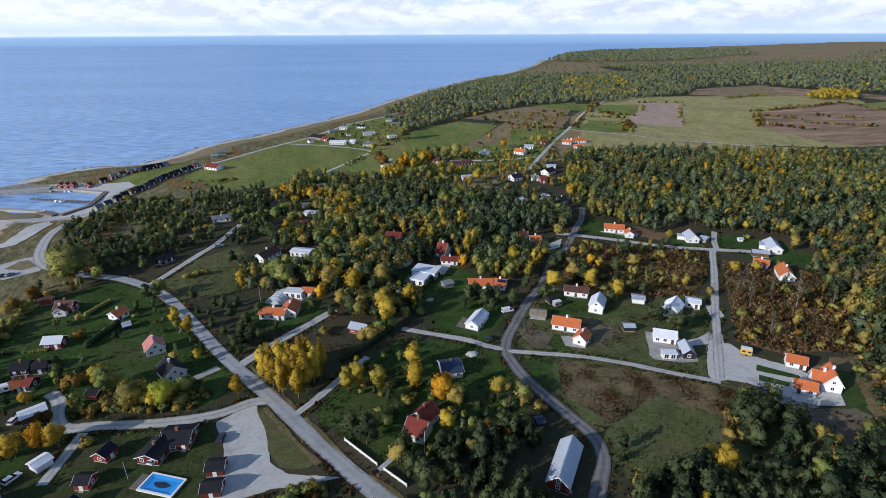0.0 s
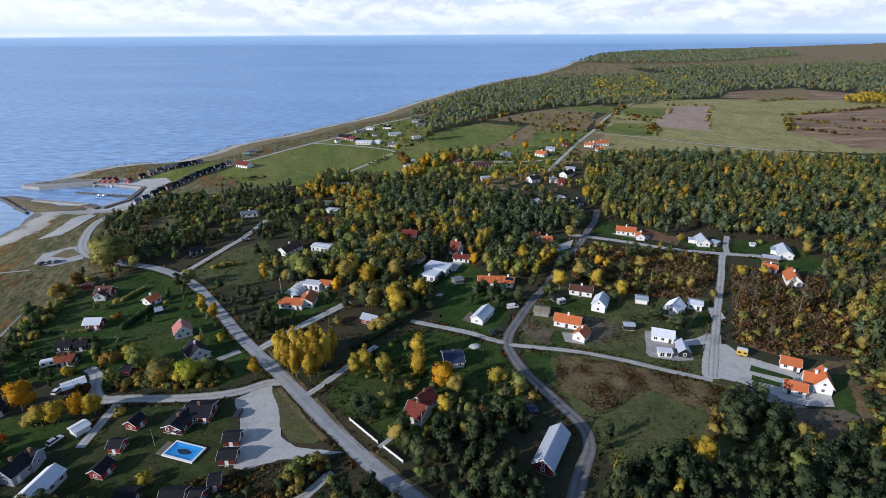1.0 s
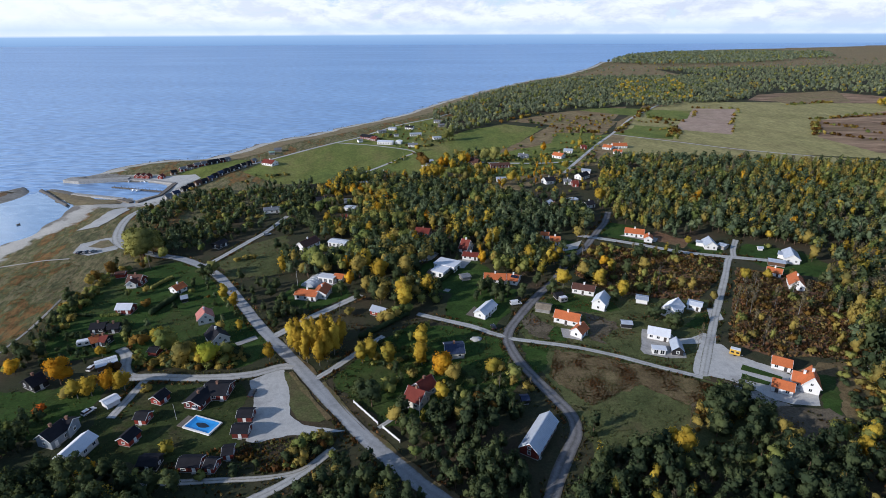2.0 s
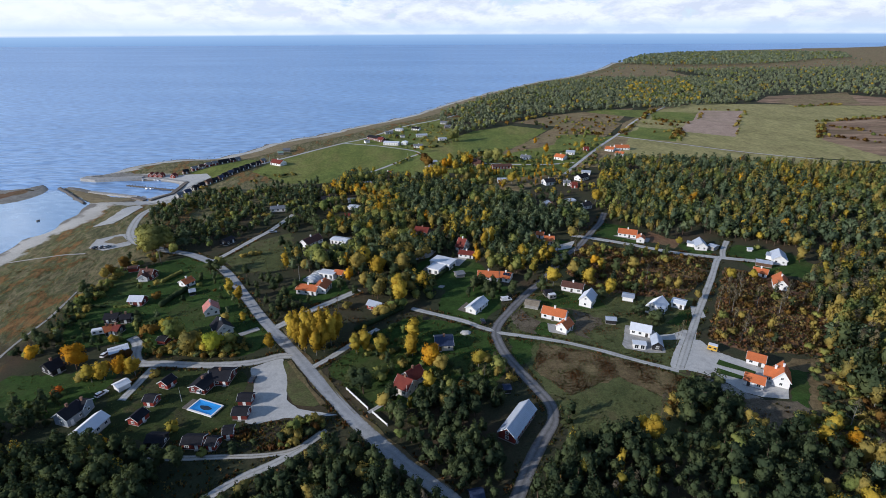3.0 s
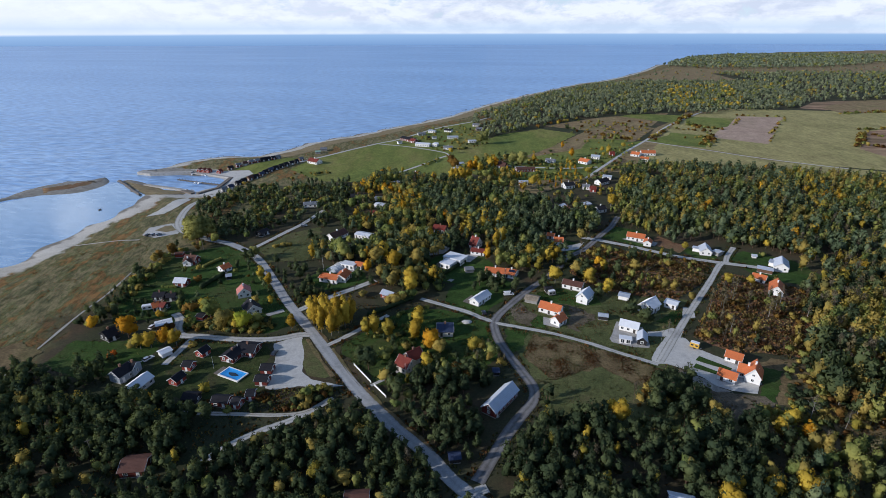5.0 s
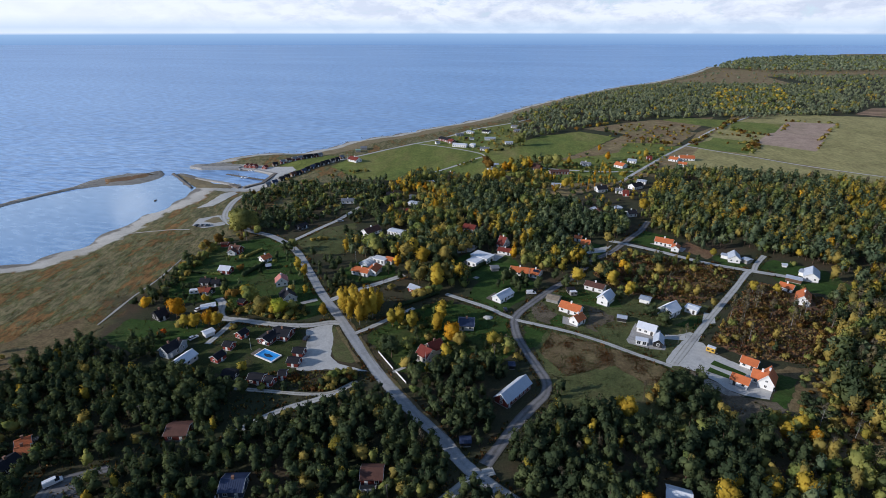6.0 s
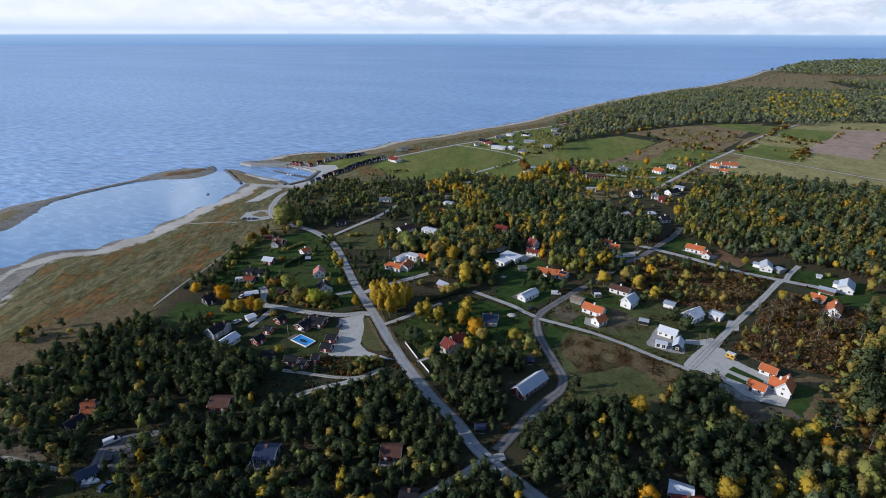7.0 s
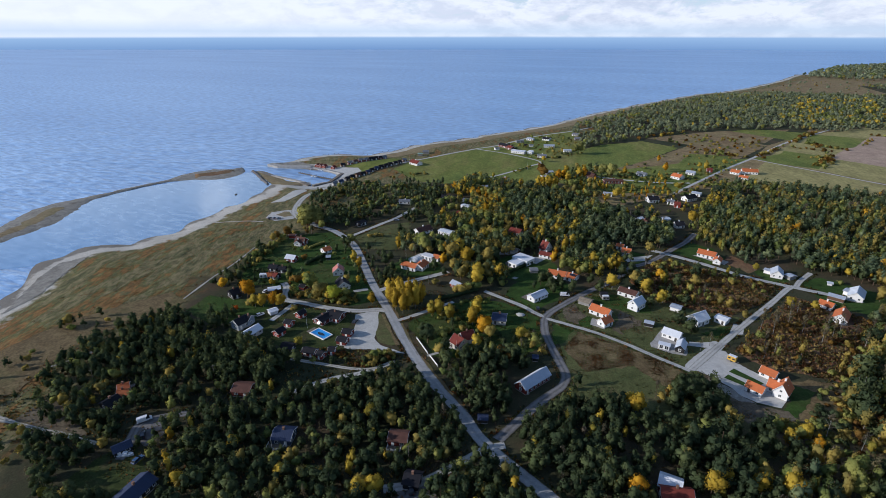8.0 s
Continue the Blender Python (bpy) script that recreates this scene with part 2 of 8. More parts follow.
M["far_scrub"] = earth("scrubby_olive_pasture", ((0.205, 0.140, 0.080), (0.260, 0.195, 0.106), (0.200, 0.178, 0.078)), 0.03, 0.4, relief=0.2, speckle=0.9)
M["bare"] = earth("bare_soil", ((0.11, 0.088, 0.062), (0.16, 0.132, 0.095), (0.085, 0.072, 0.045)), 0.09, 1.2, relief=0.2)
M["gravel"] = earth("pale_limestone_gravel", ((0.36, 0.35, 0.335), (0.50, 0.49, 0.465), (0.42, 0.41, 0.39)), 0.10, 5.0, relief=0.02, speckle=0.35)
M["asphalt"] = earth("worn_grey_asphalt", ((0.31, 0.315, 0.325), (0.36, 0.365, 0.37), (0.28, 0.285, 0.29)), 0.05, 5.0, relief=0.015, speckle=0.25)
M["dark_road"] = earth("dark_gravel_road", ((0.135, 0.128, 0.128), (0.185, 0.176, 0.172), (0.120, 0.112, 0.112)), 0.08, 4.0, relief=0.02, speckle=0.35)
def roadway(name, cols, verge, tracks, grass):
    """A road: worn lighter wheel tracks, darker crown, a ragged verge."""
    m = earth(name, cols, 0.06, 3.0, relief=0.02, speckle=0.35)
    n, l = m.node_tree.nodes, m.node_tree.links
    b = n["Principled BSDF"]
    c = b.inputs["Base Color"].links[0].from_socket
    att = n.new("ShaderNodeAttribute")
    att.attribute_name = "across"
    p = place_of(n, l, False)
    wob = math_of(n, l, "MULTIPLY", math_of(n, l, "SUBTRACT", noise_of(n, l, p, 0.5, 5, 0.75), 0.5), 0.7)
    k = math_of(n, l, "ADD", math_of(n, l, "ABSOLUTE", att.outputs["Fac"]), wob)
    lo, hi = 1 - tracks, 1 + tracks * 0.5
    c = mix_of(n, l, 1.0, c, ramp_of(n, l, k, [(0.0, (lo, lo, lo)), (0.3, (1, 1, 1)), (0.46, (hi, hi, hi)), (0.66, (1, 1, 1)), (0.85, (lo, lo, lo))]), "MULTIPLY")
    c = mix_of(n, l, math_of(n, l, "MULTIPLY", math_of(n, l, "SUBTRACT", k, 0.86), 6.0, True), c, verge)
    if grass:
        c = mix_of(n, l, math_of(n, l, "MULTIPLY", math_of(n, l, "SUBTRACT", 0.16, k), 4.0 * grass, True), c, verge)
    l.new(c, b.inputs["Base Color"])
    return m


M["asphalt_road"] = roadway("worn_asphalt_road", ((0.30, 0.305, 0.315), (0.36, 0.365, 0.37), (0.27, 0.275, 0.28)), (0.13, 0.115, 0.075), 0.10, 0)
M["gravel_road"] = roadway("limestone_gravel_road", ((0.33, 0.32, 0.305), (0.46, 0.45, 0.425), (0.38, 0.37, 0.35)), (0.12, 0.12, 0.06), 0.16, 0.3)
M["wheel_track"] = roadway("sandy_wheel_track", ((0.30, 0.28, 0.25), (0.42, 0.40, 0.36), (0.34, 0.32, 0.28)), (0.13, 0.115, 0.06), 0.25, 1.0)
M["dark_gravel_road"] = roadway("dark_gravel_roadway", ((0.140, 0.136, 0.140), (0.195, 0.190, 0.190), (0.125, 0.120, 0.122)), (0.115, 0.100, 0.062), 0.30, 0.25)
M["sand"] = earth("sand", ((0.40, 0.37, 0.32), (0.48, 0.45, 0.40), (0.36, 0.33, 0.28)), 0.04, 2.0, relief=0.05, speckle=0.4)
M["shingle"] = earth("grey_shingle", ((0.20, 0.19, 0.175), (0.30, 0.285, 0.26), (0.17, 0.155, 0.135)), 0.08, 1.6, relief=0.15)
M["stone"] = painted("limestone", (0.42, 0.40, 0.37), 0.9, 0.4)
M["concrete"] = painted("quay_concrete", (0.40, 0.385, 0.355), 0.9, 0.35)
M["dark_stone"] = painted("wet_boulders", (0.12, 0.11, 0.10), 0.8, 0.4)
M["timber"] = painted("weathered_timber", (0.20, 0.17, 0.135), 0.85, 0.35, grain=("X", 1.6))
# walls
M["white"] = painted("white_render", (0.80, 0.79, 0.76), 0.75, 0.10)
M["pale"] = painted("cream_render", (0.62, 0.585, 0.51), 0.8, 0.2)
M["grey"] = painted("grey_boards", (0.30, 0.29, 0.27), 0.85, 0.3, grain=("X", 2.2))
M["black"] = painted("black_tarred_boards", (0.028, 0.027, 0.028), 0.8, 0.3, grain=("X", 2.2))
M["red"] = painted("falu_red_boards", (0.30, 0.045, 0.028), 0.85, 0.3, grain=("X", 2.2))
M["darkred"] = painted("dark_red_boards", (0.165, 0.030, 0.022), 0.85, 0.3, grain=("X", 2.2))
M["brown"] = painted("brown_boards", (0.15, 0.085, 0.05), 0.85, 0.3, grain=("X", 2.2))
M["brick"] = painted("brown_brick", (0.27, 0.15, 0.10), 0.85, 0.3, grain=("Z", 4.0))
M["bluegrey"] = painted("blue_grey_boards", (0.30, 0.34, 0.38), 0.7, 0.15, grain=("Z", 2.4))
M["darkblue"] = painted("dark_blue_boards", (0.06, 0.08, 0.13), 0.75, 0.2, grain=("Z", 2.4))
M["yellow"] = painted("yellow_painted_steel", (0.62, 0.38, 0.06), 0.5, 0.1)
# roofs
M["orange"] = painted("new_orange_clay_tiles", (0.56, 0.165, 0.055), 0.75, 0.18, grain=("X", 1.3))
M["redtile"] = painted("old_red_tiles", (0.205, 0.042, 0.028), 0.8, 0.35, grain=("X", 1.3))
M["pinkroof"] = painted("faded_pink_tiles", (0.50, 0.20, 0.165), 0.8, 0.25, grain=("X", 1.3))
M["brownroof"] = painted("brown_tiles", (0.125, 0.058, 0.042), 0.8, 0.35, grain=("X", 1.3))
M["zinc"] = painted("pale_zinc_sheet", (0.50, 0.54, 0.60), 0.42, 0.12, metal=0.25)
M["whiteroof"] = painted("white_roof_sheet", (0.72, 0.74, 0.77), 0.5, 0.1)
M["greyroof"] = painted("grey_roof_sheet", (0.20, 0.21, 0.225), 0.7, 0.25)
M["blackroof"] = painted("black_roofing_felt", (0.024, 0.024, 0.029), 0.85, 0.3, spec=0.12)
M["navy"] = painted("dark_blue_sheet_roof", (0.035, 0.05, 0.10), 0.55, 0.2)
M["green"] = painted("pale_green_sheet_roof", (0.30, 0.45, 0.36), 0.6, 0.2)
M["thatch"] = painted("old_thatch", (0.30, 0.25, 0.18), 0.95, 0.35, grain=("X", 3.0))
# small parts
M["trim"] = painted("white_trim_paint", (0.78, 0.78, 0.76), 0.6, 0.08)
M["door"] = painted("dark_door_paint", (0.07, 0.06, 0.055), 0.5, 0.1)
M["metal"] = painted("galvanised_steel", (0.45, 0.45, 0.46), 0.4, 0.2, metal=0.7)
M["rubber"] = painted("black_rubber", (0.02, 0.02, 0.02), 0.9, 0.1)
M["car_white"] = painted("white_car_paint", (0.78, 0.78, 0.78), 0.25, 0.05, spec=0.5)
M["car_dark"] = painted("dark_car_paint", (0.03, 0.035, 0.045), 0.25, 0.05, spec=0.5)
M["car_blue"] = painted("blue_car_paint", (0.05, 0.10, 0.20), 0.25, 0.05, spec=0.5)
M["car_silver"] = painted("silver_car_paint", (0.42, 0.44, 0.46), 0.3, 0.05, metal=0.5)
M["pool_blue"] = painted("blue_pool_paint", (0.05, 0.30, 0.70), 0.4, 0.12)
M["pool_dark"] = painted("leaf_covered_puddle", (0.03, 0.05, 0.075), 0.25, 0.4)
M["solar"] = painted("solar_panel_glass", (0.012, 0.016, 0.035), 0.15, 0.1, spec=0.6)
m, n, l, b = shader("window_glass", 0.08, spec=0.6)
b.inputs["Base Color"].default_value = (0.02, 0.024, 0.03, 1)
M["glass"] = m
m, n, l, b = shader("greenhouse_glass", 0.12, spec=0.6)
b.inputs["Base Color"].default_value = (0.42, 0.46, 0.50, 1)
M["pale_glass"] = m

def water_of(name, deep, pale, patchy, rough, share, waves, crests, turned):
    """Wind-roughened water: a blue that carries ripple light and shade, under a blurred sheen of the sky."""
    m = bpy.data.materials.new(name)
    m.use_nodes = True
    n, l = m.node_tree.nodes, m.node_tree.links
    n.clear()
    turn = n.new("ShaderNodeVectorRotate")
    turn.inputs["Angle"].default_value = radians(turned)
    l.new(place_of(n, l, False), turn.inputs["Vector"])
    drawn = n.new("ShaderNodeVectorMath")
    drawn.operation = "MULTIPLY"
    drawn.inputs[1].default_value = crests
    l.new(turn.outputs[0], drawn.inputs[0])
    p = drawn.outputs[0]
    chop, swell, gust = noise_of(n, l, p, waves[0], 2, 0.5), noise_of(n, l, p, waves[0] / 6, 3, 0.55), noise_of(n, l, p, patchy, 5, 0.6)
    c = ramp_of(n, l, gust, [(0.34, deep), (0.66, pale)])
    # ripple light put into the colour: bright crests, dark troughs
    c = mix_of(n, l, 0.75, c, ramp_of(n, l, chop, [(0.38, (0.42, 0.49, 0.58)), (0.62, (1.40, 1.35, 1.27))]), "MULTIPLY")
    bump = n.new("ShaderNodeBump")
    bump.inputs["Strength"].default_value, bump.inputs["Distance"].default_value = 1.0, waves[1]
    l.new(math_of(n, l, "ADD", chop, math_of(n, l, "MULTIPLY", swell, 1.5)), bump.inputs["Height"])
    d, g, mix, out = n.new("ShaderNodeBsdfDiffuse"), n.new("ShaderNodeBsdfGlossy"), n.new("ShaderNodeMixShader"), n.new("ShaderNodeOutputMaterial")
    l.new(c, d.inputs["Color"])
    g.inputs["Color"].default_value = (0.80, 0.90, 1.0, 1)
    g.inputs["Roughness"].default_value = rough
    for node in (d, g):
        l.new(bump.outputs[0], node.inputs["Normal"])
    mix.inputs[0].default_value = share
    l.new(d.outputs[0], mix.inputs[1])
    l.new(g.outputs[0], mix.inputs[2])
    l.new(mix.outputs[0], out.inputs["Surface"])
    return m


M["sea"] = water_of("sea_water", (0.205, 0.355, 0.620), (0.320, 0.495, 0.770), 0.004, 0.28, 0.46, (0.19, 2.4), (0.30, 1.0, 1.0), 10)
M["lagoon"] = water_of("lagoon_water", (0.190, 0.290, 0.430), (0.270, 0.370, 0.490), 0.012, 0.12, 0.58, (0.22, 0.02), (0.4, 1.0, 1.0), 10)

# ---- the lie of the land ----
COAST_SOUTH = [(-150, -600), (-168, -300), (-190, -120), (-207, -41), (-219, -19), (-240, 13), (-235, 39), (-226, 47), (-212, 56),
               (-205, 67), (-201, 87), (-198, 113), (-198, 134), (-202, 149), (-195, 168), (-194, 194), (-197, 217), (-220, 236),
               (-250, 264), (-246, 271), (-219, 251), (-173, 234), (-168, 229), (-159, 228), (-150, 244), (-152, 279), (-175, 289),
               (-196, 295), (-232, 289), (-244, 292), (-247, 299)]
COAST_NORTH = [(-236, 320), (-229, 340), (-213, 363), (-181, 375), (-154, 378), (-133, 414), (-127, 439), (-106, 471), (-80, 494),
               (-52, 537), (-24, 580), (-4, 601), (38, 663), (79, 756), (135, 868), (193, 970), (269, 1091), (360, 1236), (440, 1319),
               (549, 1485), (678, 1718), (817, 2012), (905, 2130), (1357, 2768), (2011, 3323), (2777, 3560), (3876, 4100), (5200, 4600),
               (5200, -600)]


def wavy(points, step, amount, scale):
    """A closed outline with its long sides cut up and set out of line."""
    out = []
    for (x0, y0), (x1, y1) in zip(points, points[1:] + points[:1]):
        n = max(1, int(math.hypot(x1 - x0, y1 - y0) / step))
        for i in range(n):
            x, y = x0 + (x1 - x0) * i / n, y0 + (y1 - y0) * i / n
            d = noise.noise_vector(Vector((x * scale, y * scale, 3.3))) + 0.55 * noise.noise_vector(Vector((x * scale * 4.3, y * scale * 4.3, 8.1)))
            out.append((x + d[0] * amount, y + d[1] * amount))
    return out


def inside(x, y, poly):
    x, y = np.asarray(x, float), np.asarray(y, float)
    hit = np.zeros(x.shape, bool)
    for (x0, y0), (x1, y1) in zip(poly, poly[1:] + poly[:1]):
        if y0 == y1:
            continue
        hit ^= ((y0 > y) != (y1 > y)) & (x < (x1 - x0) * (y - y0) / (y1 - y0) + x0)
    return hit


def away(x, y, line, closed=False):
    """Distance from a line of points."""
    x, y = np.asarray(x, float), np.asarray(y, float)
    best = np.full(x.shape, 1e9)
    pts = list(line) + ([line[0]] if closed else [])
    for (x0, y0), (x1, y1) in zip(pts, pts[1:]):
        dx, dy = x1 - x0, y1 - y0
        t = np.clip(((x - x0) * dx + (y - y0) * dy) / (dx * dx + dy * dy + 1e-9), 0, 1)
        best = np.minimum(best, np.hypot(x - x0 - t * dx, y - y0 - t * dy))
    return best


COAST = COAST_SOUTH + COAST_NORTH


def shore(x, y):
    """How far inland; less than nothing out at sea."""
    return np.where(inside(x, y, COAST), 1, -1) * away(x, y, COAST, True)


def height(x, y):
    x, y = np.asarray(x, float), np.asarray(y, float)
    wob = 4 * np.sin(x * 0.13 + 1.7 * np.sin(y * 0.07)) + 3 * np.sin(y * 0.17 + x * 0.05)
    s = shore(x, y)
    s = s + wob * np.clip(1 - np.abs(s) / 25, 0, 1) * np.where(away(x, y, [(-200, 262)]) < 65, 0, 1)
    main = np.interp(s, [-40, 0, 10, 28, 46], [-3, 0, 0.9, 2.4, 4])
    return main


def h(x, y):
    if x > -80 and y < 240:
        return 4.0
    return float(height(np.array([x]), np.array([y]))[0])


def raw_mesh(name, verts, faces, mats, face_mats=None, smooth=False):
    """A mesh straight from arrays of corners and of faces with three or with four corners."""
    faces = np.asarray(faces, np.int32)
    side = faces.shape[1]
    me = bpy.data.meshes.new(name)
    nv, nf = len(verts), len(faces)
    me.vertices.add(nv)
    me.vertices.foreach_set("co", np.asarray(verts, np.float32).ravel())
    me.loops.add(nf * side)
    me.loops.foreach_set("vertex_index", faces.ravel())
    me.polygons.add(nf)
    me.polygons.foreach_set("loop_start", np.arange(0, nf * side, side, dtype=np.int32))
    if face_mats is not None:
        me.polygons.foreach_set("material_index", np.asarray(face_mats, np.int32))
    me.polygons.foreach_set("use_smooth", np.full(nf, smooth))
    for m in mats:
        me.materials.append(m)
    me.update(calc_edges=True)
    return me


# ground: fine where the camera passes, coarse towards the horizon
def graded(lo, hi, step, far_lo, far_hi):
    mid = list(np.arange(lo, hi + step, step))
    d, up_side = step, []
    while mid[-1] < far_hi:
        d *= 1.12
        mid.append(mid[-1] + d)
    d = step
    while mid[0] > far_lo:
        d *= 1.2
        mid.insert(0, mid[0] - d)
    return np.array(mid)


gx, gy = graded(-370, 300, 4.0, -620, 5100), graded(-230, 460, 4.0, -620, 4700)
GX, GY = np.meshgrid(gx, gy)
S = shore(GX, GY)
GZ = height(GX, GY)
ny, nx = GX.shape
idx = np.arange(nx * ny).reshape(ny, nx)
quads = np.stack([idx[:-1, :-1], idx[:-1, 1:], idx[1:, 1:], idx[1:, :-1]], -1).reshape(-1, 4)

m, n, l, b = shader("coastal_ground", 0.95, spec=0.1)
p = place_of(n, l, False)
att = n.new("ShaderNodeAttribute")
att.attribute_name = "inland"
broad, tuft, ragged = noise_of(n, l, p, 0.022, 7, 0.7), noise_of(n, l, p, 1.3, 6, 0.8), noise_of(n, l, p, 0.05, 5, 0.65)
inland = math_of(n, l, "ADD", att.outputs["Fac"], math_of(n, l, "MULTIPLY", math_of(n, l, "SUBTRACT", ragged, 0.5), 34.0))
sand = ramp_of(n, l, broad, [(0.36, (0.42, 0.39, 0.335)), (0.6, (0.56, 0.53, 0.475))])
lean = n.new("ShaderNodeVectorRotate")
lean.inputs["Angle"].default_value = radians(-12)
l.new(p, lean.inputs["Vector"])
along = n.new("ShaderNodeVectorMath")
along.operation = "MULTIPLY"
along.inputs[1].default_value = (1.0, 0.33, 1.0)
l.new(lean.outputs[0], along.inputs[0])
drifts = noise_of(n, l, along.outputs[0], 0.062, 12, 0.74)
clumps = noise_of(n, l, along.outputs[0], 0.42, 6, 0.78)
dune = ramp_of(n, l, drifts, [(0.32, (0.070, 0.078, 0.036)), (0.40, (0.150, 0.148, 0.074)), (0.46, (0.260, 0.215, 0.120)), (0.51, (0.125, 0.142, 0.062)), (0.57, (0.270, 0.138, 0.052)), (0.64, (0.175, 0.165, 0.082))])
dune = mix_of(n, l, 0.9, dune, ramp_of(n, l, clumps, [(0.38, (0.44, 0.46, 0.42)), (0.60, (1.15, 1.1, 1.02))]), "MULTIPLY")
wood = ramp_of(n, l, broad, [(0.34, (0.034, 0.044, 0.021)), (0.5, (0.056, 0.056, 0.030)), (0.64, (0.082, 0.060, 0.038))])
c = mix_of(n, l, math_of(n, l, "MULTIPLY", math_of(n, l, "SUBTRACT", inland, 92.0), 0.06, True), dune, wood)
c = mix_of(n, l, math_of(n, l, "MULTIPLY", math_of(n, l, "SUBTRACT", inland, 16.0), 0.25, True), sand, c)
weed = math_of(n, l, "MULTIPLY", math_of(n, l, "SUBTRACT", 5.0, inland), 0.3, True)
c = mix_of(n, l, math_of(n, l, "MULTIPLY", weed, 0.7), c, (0.10, 0.085, 0.07))
c = mix_of(n, l, 0.8, c, ramp_of(n, l, tuft, [(0.3, (0.5, 0.5, 0.5)), (0.7, (1.3, 1.3, 1.25))]), "MULTIPLY")
l.new(c, b.inputs["Base Color"])
bump_of(n, l, b, tuft, 0.8, 0.25)
M["ground"] = m
me = raw_mesh("ground", np.stack([GX, GY, GZ], -1).reshape(-1, 3), quads, [M["ground"]], smooth=True)
layer = me.attributes.new("inland", "FLOAT", "POINT")
layer.data.foreach_set("value", (S + 3 * np.clip((GY - 232) / 50, 0, 1) * (S > 0)).astype(np.float32).ravel())
ground = tagged(new("ground", me), "olive and brown coastal ground with sandy shore", "ground", kind="structure")

# sea to the horizon, and the quieter water behind the spit
wx = np.array([-5400, -2000, -700, -420, -200, 0, 300, 900, 2500, 5400.0])
WX, WY = np.meshgrid(wx, wx)
wi = np.arange(100).reshape(10, 10)
wq = np.stack([wi[:-1, :-1], wi[:-1, 1:], wi[1:, 1:], wi[1:, :-1]], -1).reshape(-1, 4)
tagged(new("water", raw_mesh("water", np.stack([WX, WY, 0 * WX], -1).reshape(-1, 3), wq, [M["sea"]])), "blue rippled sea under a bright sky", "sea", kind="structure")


def part(name, bm, material, parent=None, label=""):
    """One mesh object from a bmesh, under a thing or a part."""
    me = bpy.data.meshes.new(name)
    bm.to_mesh(me)
    bm.free()
    for mm in material if isinstance(material, (list, tuple)) else [material]:
        me.materials.append(mm)
    ob = new(name, me)
    ob.parent = parent
    if label:
        ob["label"] = label
    return ob


def share(name, me, parent, m):
    """Another object on a mesh that is there already."""
    ob = new(name, me)
    ob.parent = parent
    ob.matrix_basis = m
    return ob


PAVED = []


def patch(name, outline, material, label, category, lift=0.05, step=2.0, ragged=1.7, kind="structure"):
    """A sheet of ground cover with an uneven edge."""
    if max(abs(q[0]) for q in outline) < 300 and ragged:
        step = min(step, 1.1)
    pts = wavy(outline, step, ragged, 0.19) if ragged else list(outline)
    if material in (M["gravel"], M["concrete"], M["timber"]):
        PAVED.append(outline)
    bm = bmesh.new()
    zs = height([q[0] for q in pts], [q[1] for q in pts]) + lift
    face = bm.faces.new([bm.verts.new((x, y, z)) for (x, y), z in zip(pts, zs)])
    bmesh.ops.triangulate(bm, faces=[face])
    if min(zs) - lift < 3.95 and lift:
        for _ in range(5):
            long_ones = [e for e in bm.edges if e.calc_length() > 7]
            if not long_ones:
                break
            bmesh.ops.subdivide_edges(bm, edges=long_ones, cuts=1)
            bmesh.ops.triangulate(bm, faces=[f for f in bm.faces if len(f.verts) > 3])
        for v, z in zip(bm.verts, height([v.co.x for v in bm.verts], [v.co.y for v in bm.verts])):
            v.co.z = z + lift + 0.1
    bmesh.ops.recalc_face_normals(bm, faces=bm.faces)
    for f in bm.faces:
        if f.normal.z < 0:
            f.normal_flip()
    return tagged(part(name, bm, material), label, category, kind=kind)


def smooth_line(points, step=2.5):
    """A curve through the points."""
    p = [Vector((x, y)) for x, y in points]
    p = [p[0] * 2 - p[1]] + p + [p[-1] * 2 - p[-2]]
    out = []
    for a, b, c, d in zip(p, p[1:], p[2:], p[3:]):
        k = max(1, int((c - b).length / step))
        for i in range(k):
            t = i / k
            out.append(0.5 * ((2 * b) + (c - a) * t + (2 * a - 5 * b + 4 * c - d) * t * t + (3 * b - a - 3 * c + d) * t ** 3))
    out.append(p[-2])
    return out


ROADS = []


def road(name, points, width, material, label, lift=0.09, ragged=0.25, category="road"):
    line = smooth_line(points)
    ROADS.append((list(points), width / 2))
    bm = bmesh.new()
    rows = []
    for i, v in enumerate(line):
        d = (line[min(i + 1, len(line) - 1)] - line[max(i - 1, 0)]).normalized()
        side = Vector((-d.y, d.x))
        wob = noise.noise(Vector((v.x * 0.11, v.y * 0.11, width))) * ragged
        row = []
        for k in (-1, -0.66, -0.33, 0, 0.33, 0.66, 1):
            q = v + side * (k * (width / 2 + (wob if abs(k) == 1 else 0)))
            crown = 0.05 * (1 - abs(k))
            row.append(bm.verts.new((q.x, q.y, lift + crown)))
        rows.append(row)
    flat = [v for row in rows for v in row]
    for v, z in zip(flat, height([v.co.x for v in flat], [v.co.y for v in flat])):
        v.co.z += z + 0.06
    for a, b in zip(rows, rows[1:]):
        for k in range(6):
            bm.faces.new((a[k], a[k + 1], b[k + 1], b[k]))
    bmesh.ops.recalc_face_normals(bm, faces=bm.faces)
    if sum(f.normal.z for f in bm.faces) < 0:
        bmesh.ops.reverse_faces(bm, faces=bm.faces)
    ob = part(name, bm, material)
    layer = ob.data.attributes.new("across", "FLOAT", "POINT")
    layer.data.foreach_set("value", np.tile(np.linspace(-1, 1, 7), len(line)).astype(np.float32))
    return tagged(ob, label, category, kind="structure")


